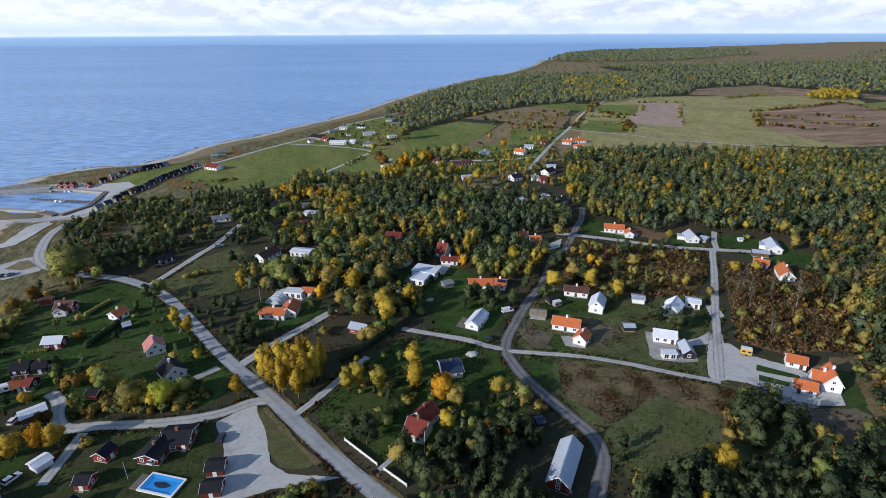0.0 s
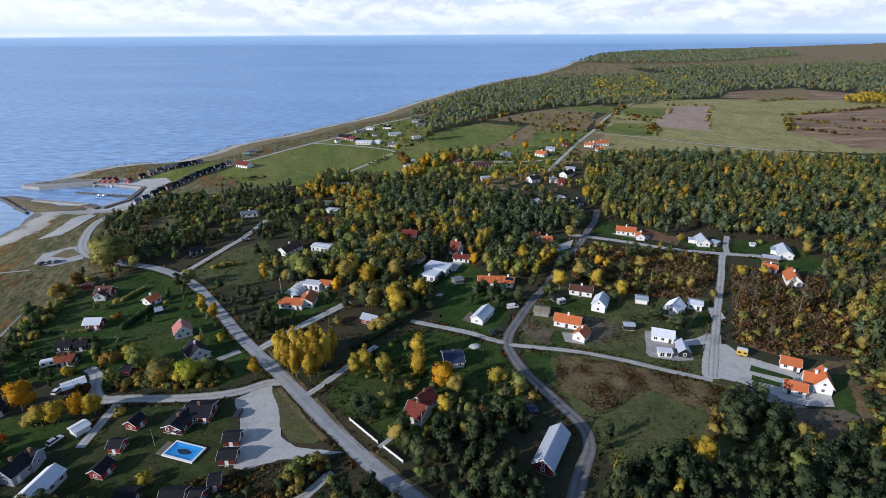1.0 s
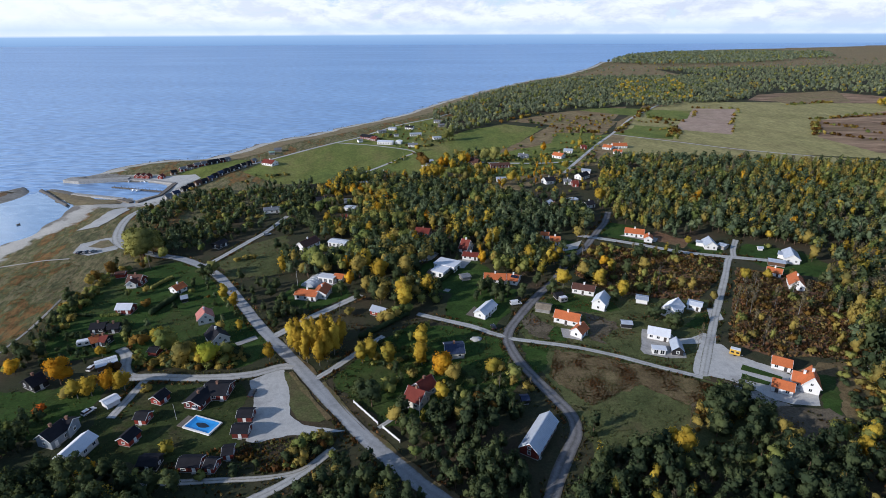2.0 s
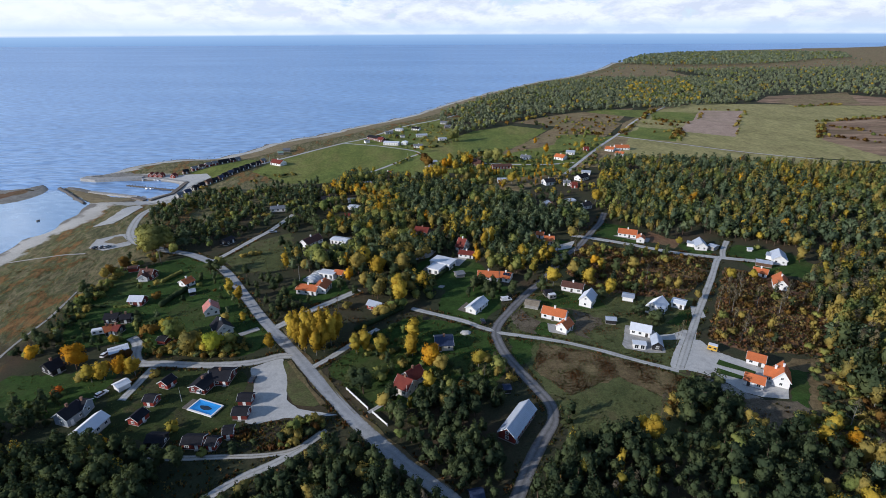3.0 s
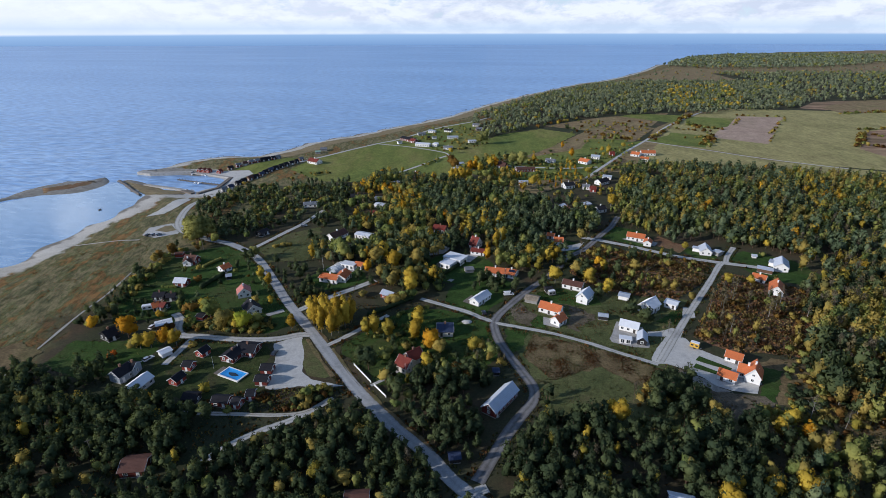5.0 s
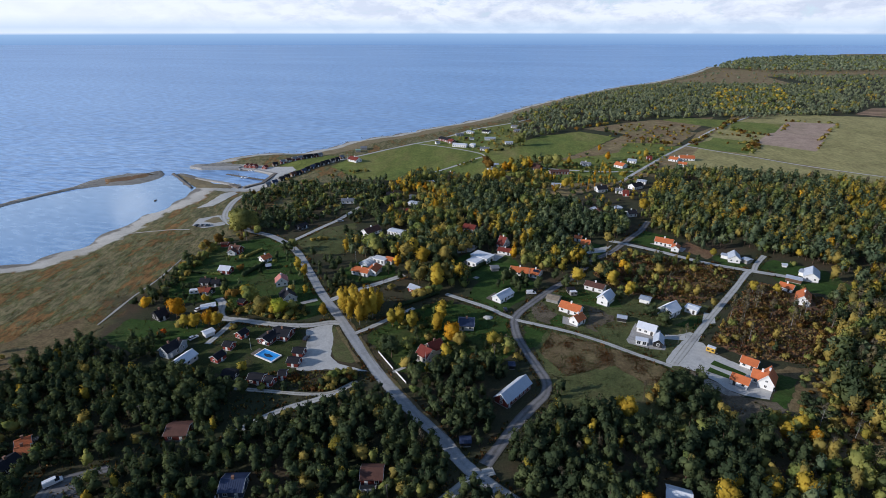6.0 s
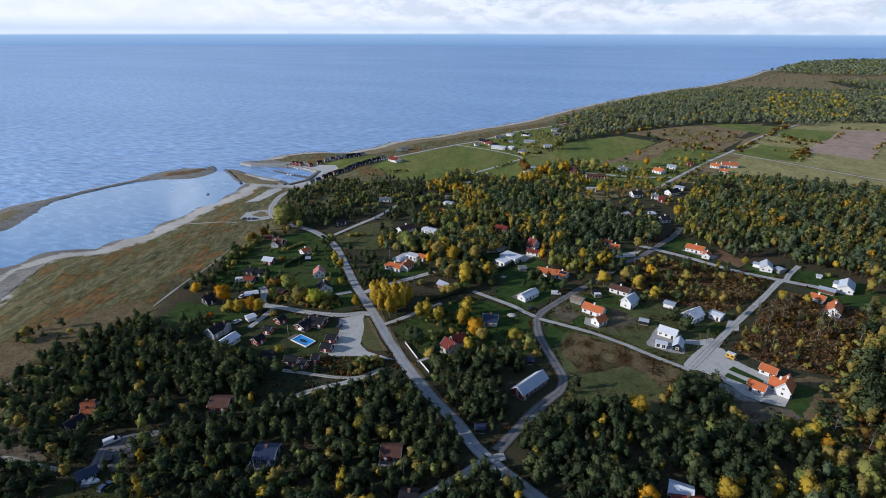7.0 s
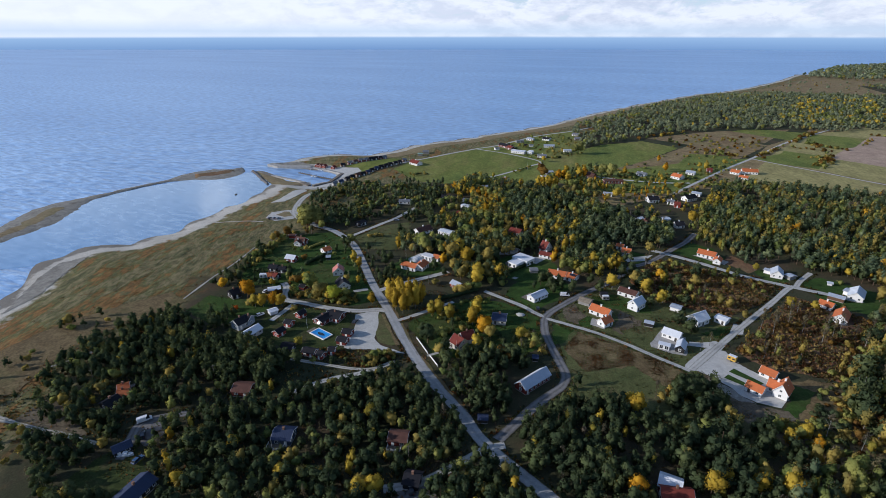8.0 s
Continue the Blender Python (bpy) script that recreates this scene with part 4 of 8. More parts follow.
def house(kind, x, y, turn, L, W, eaves, ridge, wall, roof, chimneys=0, windows=True, over=0.35, beside="", group=""):
    """A gabled house along its own x axis: wall, roof with ridge and verges, windows, door, chimney."""
    rng = random.Random(int(x * 7 + y * 13))
    L = max(L, 2.2)
    root = new(kind)
    root.empty_display_size = 0.5
    root.matrix_world = pose(x, y, h(x, y), 0, 0, turn)
    HOUSES.append((x, y, max(L, W) / 2))
    tagged(root, f"{WORDS[wall]} {kind} with {ROOFWORDS[roof]}{beside}", kind, group)
    hl, hw, th = L / 2, W / 2, 0.22
    # wall shell with thickness, gables and plinth
    bm = bmesh.new()

    def ring(dl, dw, z):
        return [bm.verts.new((sx * (hl - dl), sy * (hw - dw), z)) for sx, sy in ((-1, -1), (1, -1), (1, 1), (-1, 1))]
    lo, hi = ring(0, 0, -0.3), ring(0, 0, eaves)
    g = [bm.verts.new((-hl, 0, ridge - 0.06)), bm.verts.new((hl, 0, ridge - 0.06))]
    for i in range(4):
        j = (i + 1) % 4
        if i == 1:
            bm.faces.new((lo[1], lo[2], hi[2], g[1], hi[1]))
        elif i == 3:
            bm.faces.new((lo[3], lo[0], hi[0], g[0], hi[3]))
        else:
            bm.faces.new((lo[i], lo[j], hi[j], hi[i]))
    bm.faces.new((hi[0], hi[1], g[1], g[0]))
    bm.faces.new((hi[2], hi[3], g[0], g[1]))
    bm.faces.new(lo[::-1])
    bmesh.ops.recalc_face_normals(bm, faces=bm.faces)
    part("wall", bm, M[wall], root)
    bm = block(-hl - 0.04, hl + 0.04, -hw - 0.04, hw + 0.04, -0.35, 0.28)
    part("plinth", bm, M["stone"], root, "grey stone plinth")
    # roof: two thick slopes over the eaves, with seams or tile rows
    slope = math.atan2(ridge - eaves, hw)
    run = (hw + over) / math.cos(slope)
    rm = M[ROOF.get(roof, roof)]
    x0, x1 = -hl - over, hl + over
    if roof in ("zinc", "whiteroof", "grey", "navy", "green"):
        k = max(3, int((x1 - x0) / 0.62))
        line = [(x0, 0.13)]
        for i in range(1, k):
            sx = x0 + (x1 - x0) * i / k
            line += [(sx - 0.05, 0.13), (sx - 0.03, 0.19), (sx + 0.03, 0.19), (sx + 0.05, 0.13)]
        sheet = [[(x, a, z) for x, z in line + [(x1, 0.13)]] for a in (0.0, run)]
    else:
        k = max(4, int(run / 0.38)) if roof in ("orange", "redtile", "pinkroof", "brown") else 2
        step = [(0.0, 0.13)]
        for i in range(1, k):
            step += [(run * i / k, 0.165), (run * i / k + 0.01, 0.13)]
        step.append((run, 0.165))
        sheet = [[(x, a, z) for x in (x0, x1)] for a, z in step]
    bm = bmesh.new()
    for side in (-1, 1):
        def put(x, a, z):
            q = Matrix.Rotation(-slope, 4, "X") @ Vector((x, a, z))
            return bm.verts.new((q.x, q.y * side, q.z + ridge - 0.02))
        rows = [[put(*c) for c in row] for row in sheet]
        for a, b in zip(rows, rows[1:]):
            for k in range(len(a) - 1):
                bm.faces.new((a[k], a[k + 1], b[k + 1], b[k]))
        foot = [put(x0, 0.0, 0.0), put(x1, 0.0, 0.0), put(x1, run, 0.0), put(x0, run, 0.0)]
        bm.faces.new(foot)
        bm.faces.new([foot[3], foot[2]] + rows[-1][::-1])
        bm.faces.new([foot[0], foot[3]] + [r_[0] for r_ in rows][::-1])
        bm.faces.new([foot[1], foot[2]] + [r_[-1] for r_ in rows][::-1])
    box(bm, x0, x1, -0.16, 0.16, ridge + 0.04, ridge + 0.2)
    bmesh.ops.recalc_face_normals(bm, faces=bm.faces)
    rf = part("roof", bm, rm, root)
    # a verge board on each gable
    for end in (-1, 1):
        bm = bmesh.new()
        for side in (-1, 1):
            first = len(bm.verts)
            box(bm, -0.03, 0.03, -0.02, run + 0.01, -0.10, 0.12)
            bm.verts.ensure_lookup_table()
            for v in bm.verts[first:]:
                q = Matrix.Rotation(-slope, 4, "X") @ v.co
                v.co = Vector((end * (hl + over + 0.04) + q.x, q.y * side, q.z + ridge - 0.02))
        bmesh.ops.recalc_face_normals(bm, faces=bm.faces)
        part("verge_board", bm, M["trim"] if wall in ("red", "darkred", "white", "pale", "bluegrey", "darkblue") else M[wall], rf)
    for i in range(chimneys):
        cx = (i + 0.5) / chimneys * L * 0.6 - L * 0.3
        bm = block(cx - 0.35, cx + 0.35, -0.3, 0.3, ridge - 0.7, ridge + 1.0)
        box(bm, cx - 0.43, cx + 0.43, -0.38, 0.38, ridge + 1.0, ridge + 1.14)
        bmesh.ops.recalc_face_normals(bm, faces=bm.faces)
        part("chimney", bm, M["white"] if wall == "white" else M["brick"], rf)
    if not windows:
        return root
    tall = 1.15 if eaves > 2.2 else 0.8
    sill = 0.95 if eaves > 2.2 else 0.8
    storeys = 2 if eaves > 3.9 else 1
    k = max(1, int(L / 2.6))
    door_slot = rng.randrange(k)
    for side in (-1, 1):
        for i in range(k):
            wx = -hl + L * (i + 0.5) / k
            rot = pose(0, 0, 0, 0, 0, 0 if side < 0 else 180)
            if side < 0 and i == door_slot:
                bm = block(wx - 0.5, wx + 0.5, -hw - 0.05, -hw + 0.02, 0.05, 2.05)
                d = part("door", bm, M["door"] if wall in ("white", "pale") else M["trim"], root)
                bm = block(wx - 0.6, wx + 0.6, -hw - 0.6, -hw, 0.0, 0.16)
                part("step", bm, M["stone"], d)
            else:
                add_window(root, pose(wx, side * hw, sill) @ rot, min(1.2, L / k * 0.5), min(tall, eaves - sill - 0.2))
            if storeys == 2:
                add_window(root, pose(wx, side * hw, sill + 2.2) @ rot, 1.0, 0.95) if eaves > sill + 3.2 else None
    for end in (-1, 1):
        rot = pose(0, 0, 0, 0, 0, 90 if end > 0 else -90)
        for wy in ((-W / 4, W / 4) if W > 5.6 else (0,)):
            add_window(root, pose(end * hl, wy, sill) @ rot, 1.0, min(tall, eaves - sill - 0.2))
        if ridge > 5 and W > 5:
            add_window(root, pose(end * hl, 0, eaves + 0.15) @ rot, 0.9, 0.9)
    return root


# kind, x, y, turn, length, width, eaves, ridge, wall, roof
def plots(rows):
    for kind, x, y, turn, L, W, eaves, ridge, wall, roof in rows:
        stacks = 1 if kind in ("house", "cottage") and roof not in ("zinc", "whiteroof") else 0
        house(kind, x, y, turn, L, W, eaves, ridge, wall, roof, stacks, windows=kind not in ("shed", "carport"))


plots([
    ('cottage', 77.8, 36.7, 54, 11.0, 5.3, 2.5, 4.1, 'white', 'zinc'),
    ('shed', 103.6, 37.9, -23, 6.1, 5.6, 1.9, 2.8, 'grey', 'thatch'),
    ('house', 111.1, 26.9, -29, 10.2, 5.4, 2.7, 4.8, 'white', 'orange'),
    ('house', 113.1, 16.7, 47, 6.0, 4.8, 2.6, 4.6, 'white', 'orange'),
    ('shed', 113.1, 48.5, 12, 3.3, 3.8, 1.9, 2.8, 'black', 'black'),
    ('house', 129.6, 39.0, 56, 8.2, 5.6, 3.7, 6.1, 'white', 'zinc'),
    ('shed', 149.8, 42.1, -25, 4.8, 4.7, 2.2, 2.6, 'white', 'zinc'),
    ('shed', 134.4, 21.4, -13, 4.1, 3.0, 2.1, 2.5, 'black', 'zinc'),
    ('house', 143.9, 12.3, -26.6, 7.8, 5.3, 2.7, 4.4, 'white', 'whiteroof'),
    ('barn', 146.5, 2.5, 73, 7.0, 3.8, 2.4, 4.0, 'black', 'zinc'),
    ('house', 158.3, 30.4, 43, 8.8, 6.6, 3.3, 6.1, 'white', 'whiteroof'),
    ('garage', 170.4, 34.4, -35, 5.5, 5.3, 2.6, 3.1, 'white', 'whiteroof'),
])
plots([
    ('house', 214.5, 102.5, 74, 8.8, 6.2, 2.6, 5.0, 'white', 'zinc'),
    ('shed', 210.7, 105.8, -31, 3.6, 3.8, 2.3, 2.7, 'white', 'zinc'),
    ('shed', 221.2, 100.2, -59, 3.8, 4.7, 2.3, 2.7, 'grey', 'zinc'),
    ('house', 248.2, 82.3, 63, 11.7, 7.0, 2.7, 5.0, 'white', 'zinc'),
    ('shed', 236.5, 76.5, -30, 7.4, 4.7, 2.3, 2.9, 'brown', 'zinc'),
    ('shed', 245.6, 85.8, -39, 3.0, 5.6, 2.5, 2.9, 'white', 'zinc'),
    ('house', 227.5, 65.0, -39, 6.4, 4.8, 2.2, 3.8, 'white', 'orange'),
    ('house', 229.5, 52.1, 61, 10.9, 6.2, 2.6, 5.4, 'white', 'orange'),
    ('shed', 240.5, 96.3, -14, 1.4, 2.1, 1.5, 2.1, 'white', 'zinc'),
    ('house', 53.6, 134.2, -20, 8.5, 7.0, 2.6, 4.5, 'brick', 'redtile'),
    ('house', 76.7, 107.7, -37, 5.0, 7.0, 2.4, 6.8, 'white', 'redtile'),
    ('house', 78.1, 96.7, -17, 8.2, 5.3, 2.3, 3.6, 'white', 'redtile'),
])
plots([
    ('shed', 72.3, 71.6, 16, 4.3, 4.2, 1.9, 2.5, 'grey', 'grey'),
    ('house', 86.8, 68.2, -10, 10.3, 7.0, 2.4, 4.1, 'white', 'orange'),
    ('house', 95.5, 66.4, -25, 5.6, 7.0, 2.4, 4.0, 'white', 'orange'),
    ('house', 125.5, 124.1, -19, 4.4, 4.4, 2.4, 3.6, 'white', 'orange'),
    ('house', 128.8, 114.5, -9, 5.5, 6.2, 2.6, 4.5, 'white', 'orange'),
    ('house', 179.6, 123.4, -25, 10.6, 6.2, 2.6, 4.5, 'white', 'orange'),
    ('house', 184.2, 114.4, 67, 6.1, 4.4, 2.6, 4.0, 'white', 'orange'),
    ('house', 126.5, 53.3, -26, 9.9, 6.2, 2.6, 4.0, 'white', 'brown'),
    ('house', -2.1, 57.1, -16, 10.3, 6.2, 2.6, 4.1, 'white', 'orange'),
    ('house', 4.2, 59.1, 79, 8.3, 6.2, 2.8, 4.5, 'white', 'orange'),
    ('garage', 10.5, 74.3, -20, 4.6, 5.3, 2.4, 3.6, 'white', 'orange'),
    ('cabin', 31.6, 39.1, -31, 6.6, 4.3, 2.3, 3.7, 'red', 'zinc'),
])
plots([
    ('house', -88.1, 77.6, -6, 6.6, 6.2, 2.6, 5.0, 'darkred', 'brown'),
    ('house', -89.0, 74.9, -83, 4.9, 4.4, 2.4, 4.1, 'white', 'brown'),
    ('shed', -100.1, 86.7, 8, 4.2, 3.8, 2.1, 2.8, 'red', 'brown'),
    ('house', -64.7, 67.9, 58, 5.4, 5.3, 2.3, 3.8, 'white', 'orange'),
    ('shed', -58.2, 57.9, 26, 2.6, 3.8, 2.0, 2.5, 'black', 'zinc'),
    ('cabin', -79.8, 49.4, -4, 6.4, 5.2, 2.5, 4.1, 'darkred', 'whiteroof'),
    ('house', -83.0, 33.9, 5, 5.3, 5.3, 2.3, 3.6, 'black', 'black'),
    ('house', -76.8, 33.4, 10, 3.9, 4.8, 2.2, 3.4, 'black', 'black'),
    ('house', -79.1, 22.8, 40, 2.8, 4.4, 2.3, 3.8, 'black', 'orange'),
    ('house', -75.9, 23.7, -11, 3.9, 4.8, 2.3, 3.6, 'black', 'redtile'),
    ('carport', -66.7, 7.2, 34, 6.5, 4.7, 2.3, 2.8, 'brown', 'whiteroof'),
    ('shed', -52.7, 14.8, -12, 3.4, 3.8, 2.0, 2.7, 'darkred', 'black'),
])
plots([
    ('house', -42.1, 38.8, -65, 6.3, 6.2, 2.8, 5.4, 'white', 'pinkroof'),
    ('house', -31.8, 22.4, -54, 7.9, 7.0, 2.6, 5.4, 'white', 'black'),
    ('house', -85.4, -3.1, 61, 4.7, 7.0, 2.4, 4.5, 'black', 'black'),
    ('house', -62.5, -31.0, 71, 6.4, 5.6, 3.2, 5.3, 'bluegrey', 'black'),
    ('house', -59.9, -27.5, -2, 2.8, 5.3, 3.5, 5.0, 'bluegrey', 'black'),
    ('barn', -52.4, -37.1, 76, 9.4, 5.4, 2.7, 4.3, 'pale', 'whiteroof'),
    ('shed', -54.2, -14.9, 53, 4.1, 3.8, 2.1, 2.7, 'white', 'whiteroof'),
    ('cabin', -38.6, -14.1, 69, 4.2, 4.0, 2.2, 3.5, 'red', 'black'),
    ('cabin', -39.7, -23.7, -8, 3.6, 4.0, 2.2, 3.3, 'red', 'black'),
    ('cabin', -39.9, -32.6, 73, 4.7, 4.0, 2.2, 3.5, 'red', 'black'),
    ('cabin', -29.1, -43.1, -4, 5.0, 4.3, 2.2, 3.2, 'black', 'black'),
    ('cabin', -17.3, -44.4, -3, 5.8, 4.3, 2.2, 3.3, 'darkred', 'black'),
])
plots([
    ('cabin', -11.2, -45.3, -12, 2.8, 3.9, 2.2, 3.3, 'red', 'black'),
    ('cabin', -8.1, -40.6, 8, 2.7, 3.9, 2.2, 3.1, 'red', 'black'),
    ('cabin', -7.5, -24.7, -3, 4.4, 4.3, 2.2, 3.3, 'darkred', 'black'),
    ('cabin', -6.9, -31.8, -3, 4.7, 4.3, 2.2, 3.3, 'darkred', 'black'),
    ('house', -20.5, -11.3, -5, 8.0, 7.9, 2.3, 3.8, 'darkred', 'black'),
    ('house', -25.2, -15.8, 73, 7.4, 6.2, 2.3, 3.6, 'darkred', 'black'),
    ('house', 46.8, -20.8, -34, 6.0, 6.6, 3.0, 5.6, 'pale', 'redtile'),
    ('house', 49.3, -15.7, 42, 6.3, 5.7, 3.0, 5.6, 'pale', 'redtile'),
    ('house', 61.4, 7.0, 3, 6.8, 7.9, 2.6, 4.3, 'pale', 'navy'),
    ('barn', 83.0, -40.9, 55, 15.6, 5.6, 2.7, 5.1, 'darkred', 'zinc'),
    ('shed', 82.3, -23.1, 5, 1.9, 2.8, 1.9, 2.4, 'black', 'navy'),
    ('house', 190.6, 333.1, -45, 10.1, 8.0, 2.8, 5.0, 'white', 'orange'),
])
plots([
    ('house', 156.7, 336.2, -31, 8.9, 7.0, 2.6, 4.0, 'white', 'grey'),
    ('house', 206.4, 355.1, -22, 8.4, 7.0, 2.6, 4.0, 'white', 'zinc'),
    ('house', 227.3, 371.6, -3, 5.0, 6.0, 2.6, 4.0, 'red', 'redtile'),
    ('house', 251.9, 368.4, -36, 8.8, 7.0, 2.6, 4.5, 'white', 'orange'),
    ('house', 266.3, 374.6, -3, 14.6, 8.0, 2.8, 5.0, 'white', 'orange'),
    ('house', 254.5, 346.8, -29, 8.2, 7.0, 2.6, 4.0, 'white', 'orange'),
    ('house', 106.1, 312.9, -21, 7.4, 8.0, 2.8, 5.0, 'brown', 'brown'),
    ('house', 127.1, 299.7, 12, 18.1, 7.0, 2.6, 4.0, 'darkred', 'brown'),
    ('house', 120.8, 252.5, -3, 7.5, 6.0, 2.6, 3.5, 'white', 'zinc'),
    ('house', 157.9, 243.4, 21, 8.9, 7.0, 2.8, 5.0, 'white', 'black'),
    ('house', 172.5, 240.5, -15, 5.3, 6.0, 2.6, 4.0, 'white', 'grey'),
    ('house', 176.4, 233.2, -3, 4.6, 6.0, 2.6, 4.5, 'red', 'redtile'),
])
plots([
    ('house', 189.5, 256.2, 39, 11.5, 7.0, 2.8, 5.0, 'white', 'black'),
    ('house', 198.4, 273.5, -24, 7.4, 6.0, 2.6, 3.5, 'white', 'zinc'),
    ('house', 142.6, 183.7, 43, 4.8, 6.2, 2.6, 4.5, 'white', 'zinc'),
    ('house', 146.0, 180.4, -53, 5.5, 5.3, 2.4, 3.6, 'brown', 'brown'),
    ('house', 170.1, 180.0, 23, 6.9, 6.2, 2.6, 4.5, 'white', 'black'),
    ('shed', 162.2, 191.9, 26, 5.8, 5.6, 2.5, 3.0, 'white', 'zinc'),
    ('house', 0.4, 446.9, -39, 20.0, 9.0, 2.8, 4.6, 'darkred', 'black'),
    ('house', 20.8, 414.9, -14, 17.0, 8.0, 3.0, 4.0, 'white', 'whiteroof'),
    ('house', 26.3, 503.2, -21, 9.2, 6.0, 2.6, 3.5, 'white', 'zinc'),
    ('house', 13.6, 484.0, 21, 9.8, 6.0, 2.6, 3.5, 'grey', 'grey'),
    ('house', 54.2, 461.2, 6, 13.0, 7.0, 2.6, 3.6, 'white', 'zinc'),
    ('house', 50.5, 398.6, -3, 9.8, 7.0, 2.6, 3.8, 'white', 'grey'),
])
plots([
    ('house', 47.4, 508.5, -20, 10.0, 7.0, 2.5, 4.2, 'white', 'black'),
    ('shed', 24.0, 460.4, 10, 4.0, 4.0, 2.2, 3.0, 'black', 'black'),
    ('shed', 31.5, 458.9, 12, 5.0, 4.0, 2.3, 3.0, 'white', 'grey'),
    ('house', 85.2, 553.6, -25, 9.0, 7.0, 2.5, 4.0, 'grey', 'grey'),
    ('house', 88.2, 521.3, 15, 8.0, 6.0, 2.5, 4.0, 'brown', 'grey'),
    ('shed', -8.1, 427.4, 30, 5.0, 4.5, 2.3, 3.4, 'white', 'grey'),
    ('house', 8.0, 436.0, -39, 8.0, 7.0, 2.6, 4.4, 'darkred', 'redtile'),
    ('house', 35.0, 416.0, 76, 8.0, 6.0, 2.8, 3.6, 'white', 'whiteroof'),
    ('house', 78.0, 436.7, 12, 9.1, 5.0, 2.6, 3.4, 'white', 'zinc'),
    ('house', 23.9, 279.8, -15, 6.5, 6.0, 2.6, 3.6, 'white', 'redtile'),
    ('house', 9.4, 248.3, 23, 5.4, 6.0, 2.6, 3.2, 'white', 'zinc'),
    ('house', 64.3, 319.8, 22, 7.5, 6.0, 2.6, 3.6, 'grey', 'zinc'),
    ('house', 60.5, 300.2, 36, 4.8, 5.0, 2.6, 3.2, 'white', 'zinc'),
    ('house', 107.0, 318.6, -48, 9.1, 7.0, 2.6, 4.5, 'brown', 'brown'),
    ('house', -82.7, 325.8, -32, 12.9, 8.0, 2.6, 5.0, 'white', 'redtile'),
    ('shed', -91.9, 372.2, 17, 5.3, 5.0, 2.4, 3.0, 'grey', 'green'),
    ('shed', -88.9, 386.3, 13, 7.0, 6.0, 2.4, 3.6, 'grey', 'grey'),
    ('house', -12.8, 119.9, 55, 12.3, 7.0, 2.6, 4.9, 'white', 'brown'),
    ('house', 4.5, 120.9, -23, 10.4, 6.2, 2.7, 3.2, 'white', 'whiteroof'),
    ('house', -48.5, 185.8, 12, 10.0, 7.0, 2.5, 3.2, 'white', 'grey'),
])
plots([
    ('house', -15.9, 207.3, 9, 11.3, 6.2, 2.4, 3.6, 'black', 'black'),
    ('shed', 1.3, 203.1, -2, 4.9, 4.7, 2.5, 3.0, 'white', 'grey'),
    ('shed', 5.3, 185.4, -23, 7.5, 5.6, 2.5, 2.9, 'white', 'whiteroof'),
    ('cabin', 2.7, 166.1, 9, 3.5, 4.3, 2.5, 3.5, 'red', 'redtile'),
    ('cabin', -63.5, 124.3, 65, 7.4, 5.2, 2.4, 3.5, 'black', 'black'),
    ('house', -77.5, -88.0, 43, 3.9, 5.3, 2.4, 4.0, 'darkred', 'orange'),
    ('house', -74.9, -90.9, 36, 3.8, 4.4, 2.4, 3.8, 'darkred', 'orange'),
    ('house', -75.6, -96.5, 78, 5.7, 5.3, 2.3, 3.6, 'black', 'black'),
    ('cabin', -52.0, -115.4, 56, 5.5, 4.3, 2.3, 3.5, 'black', 'navy'),
    ('house', -33.0, -129.7, 86, 10.7, 7.0, 2.4, 4.1, 'black', 'navy'),
    ('house', -0.4, -95.5, 9, 6.7, 7.0, 2.6, 4.1, 'darkblue', 'navy'),
    ('cabin', 39.8, -86.2, 7, 6.5, 6.0, 2.4, 3.9, 'darkred', 'brown'),
])
plots([
    ('shed', 67.0, -68.4, 10, 3.4, 3.0, 2.0, 2.8, 'black', 'navy'),
    ('house', 179.1, -21.5, -31, 6.2, 3.6, 2.9, 5.4, 'white', 'orange'),
    ('cabin', -30.4, -75.6, 8, 7.2, 6.9, 2.4, 3.9, 'darkred', 'brown'),
    ('house', 50.5, -103.2, 1, 5.1, 6.2, 2.4, 4.0, 'black', 'black'),
    ('house', 130.9, -84.1, -14, 6.6, 6.2, 2.4, 4.0, 'brown', 'whiteroof'),
    ('house', 132.0, -88.1, 6, 9.4, 5.3, 2.4, 4.1, 'darkred', 'redtile'),
    ('garage', 179.3, -10.6, -35, 5.9, 4.6, 2.4, 4.1, 'white', 'orange'),
    ('garage', 170.9, -23.4, -35, 6.2, 4.4, 2.4, 4.1, 'white', 'orange'),
    ('house', 181.0, -22.6, 59, 7.4, 5.3, 3.2, 6.7, 'white', 'orange'),
])

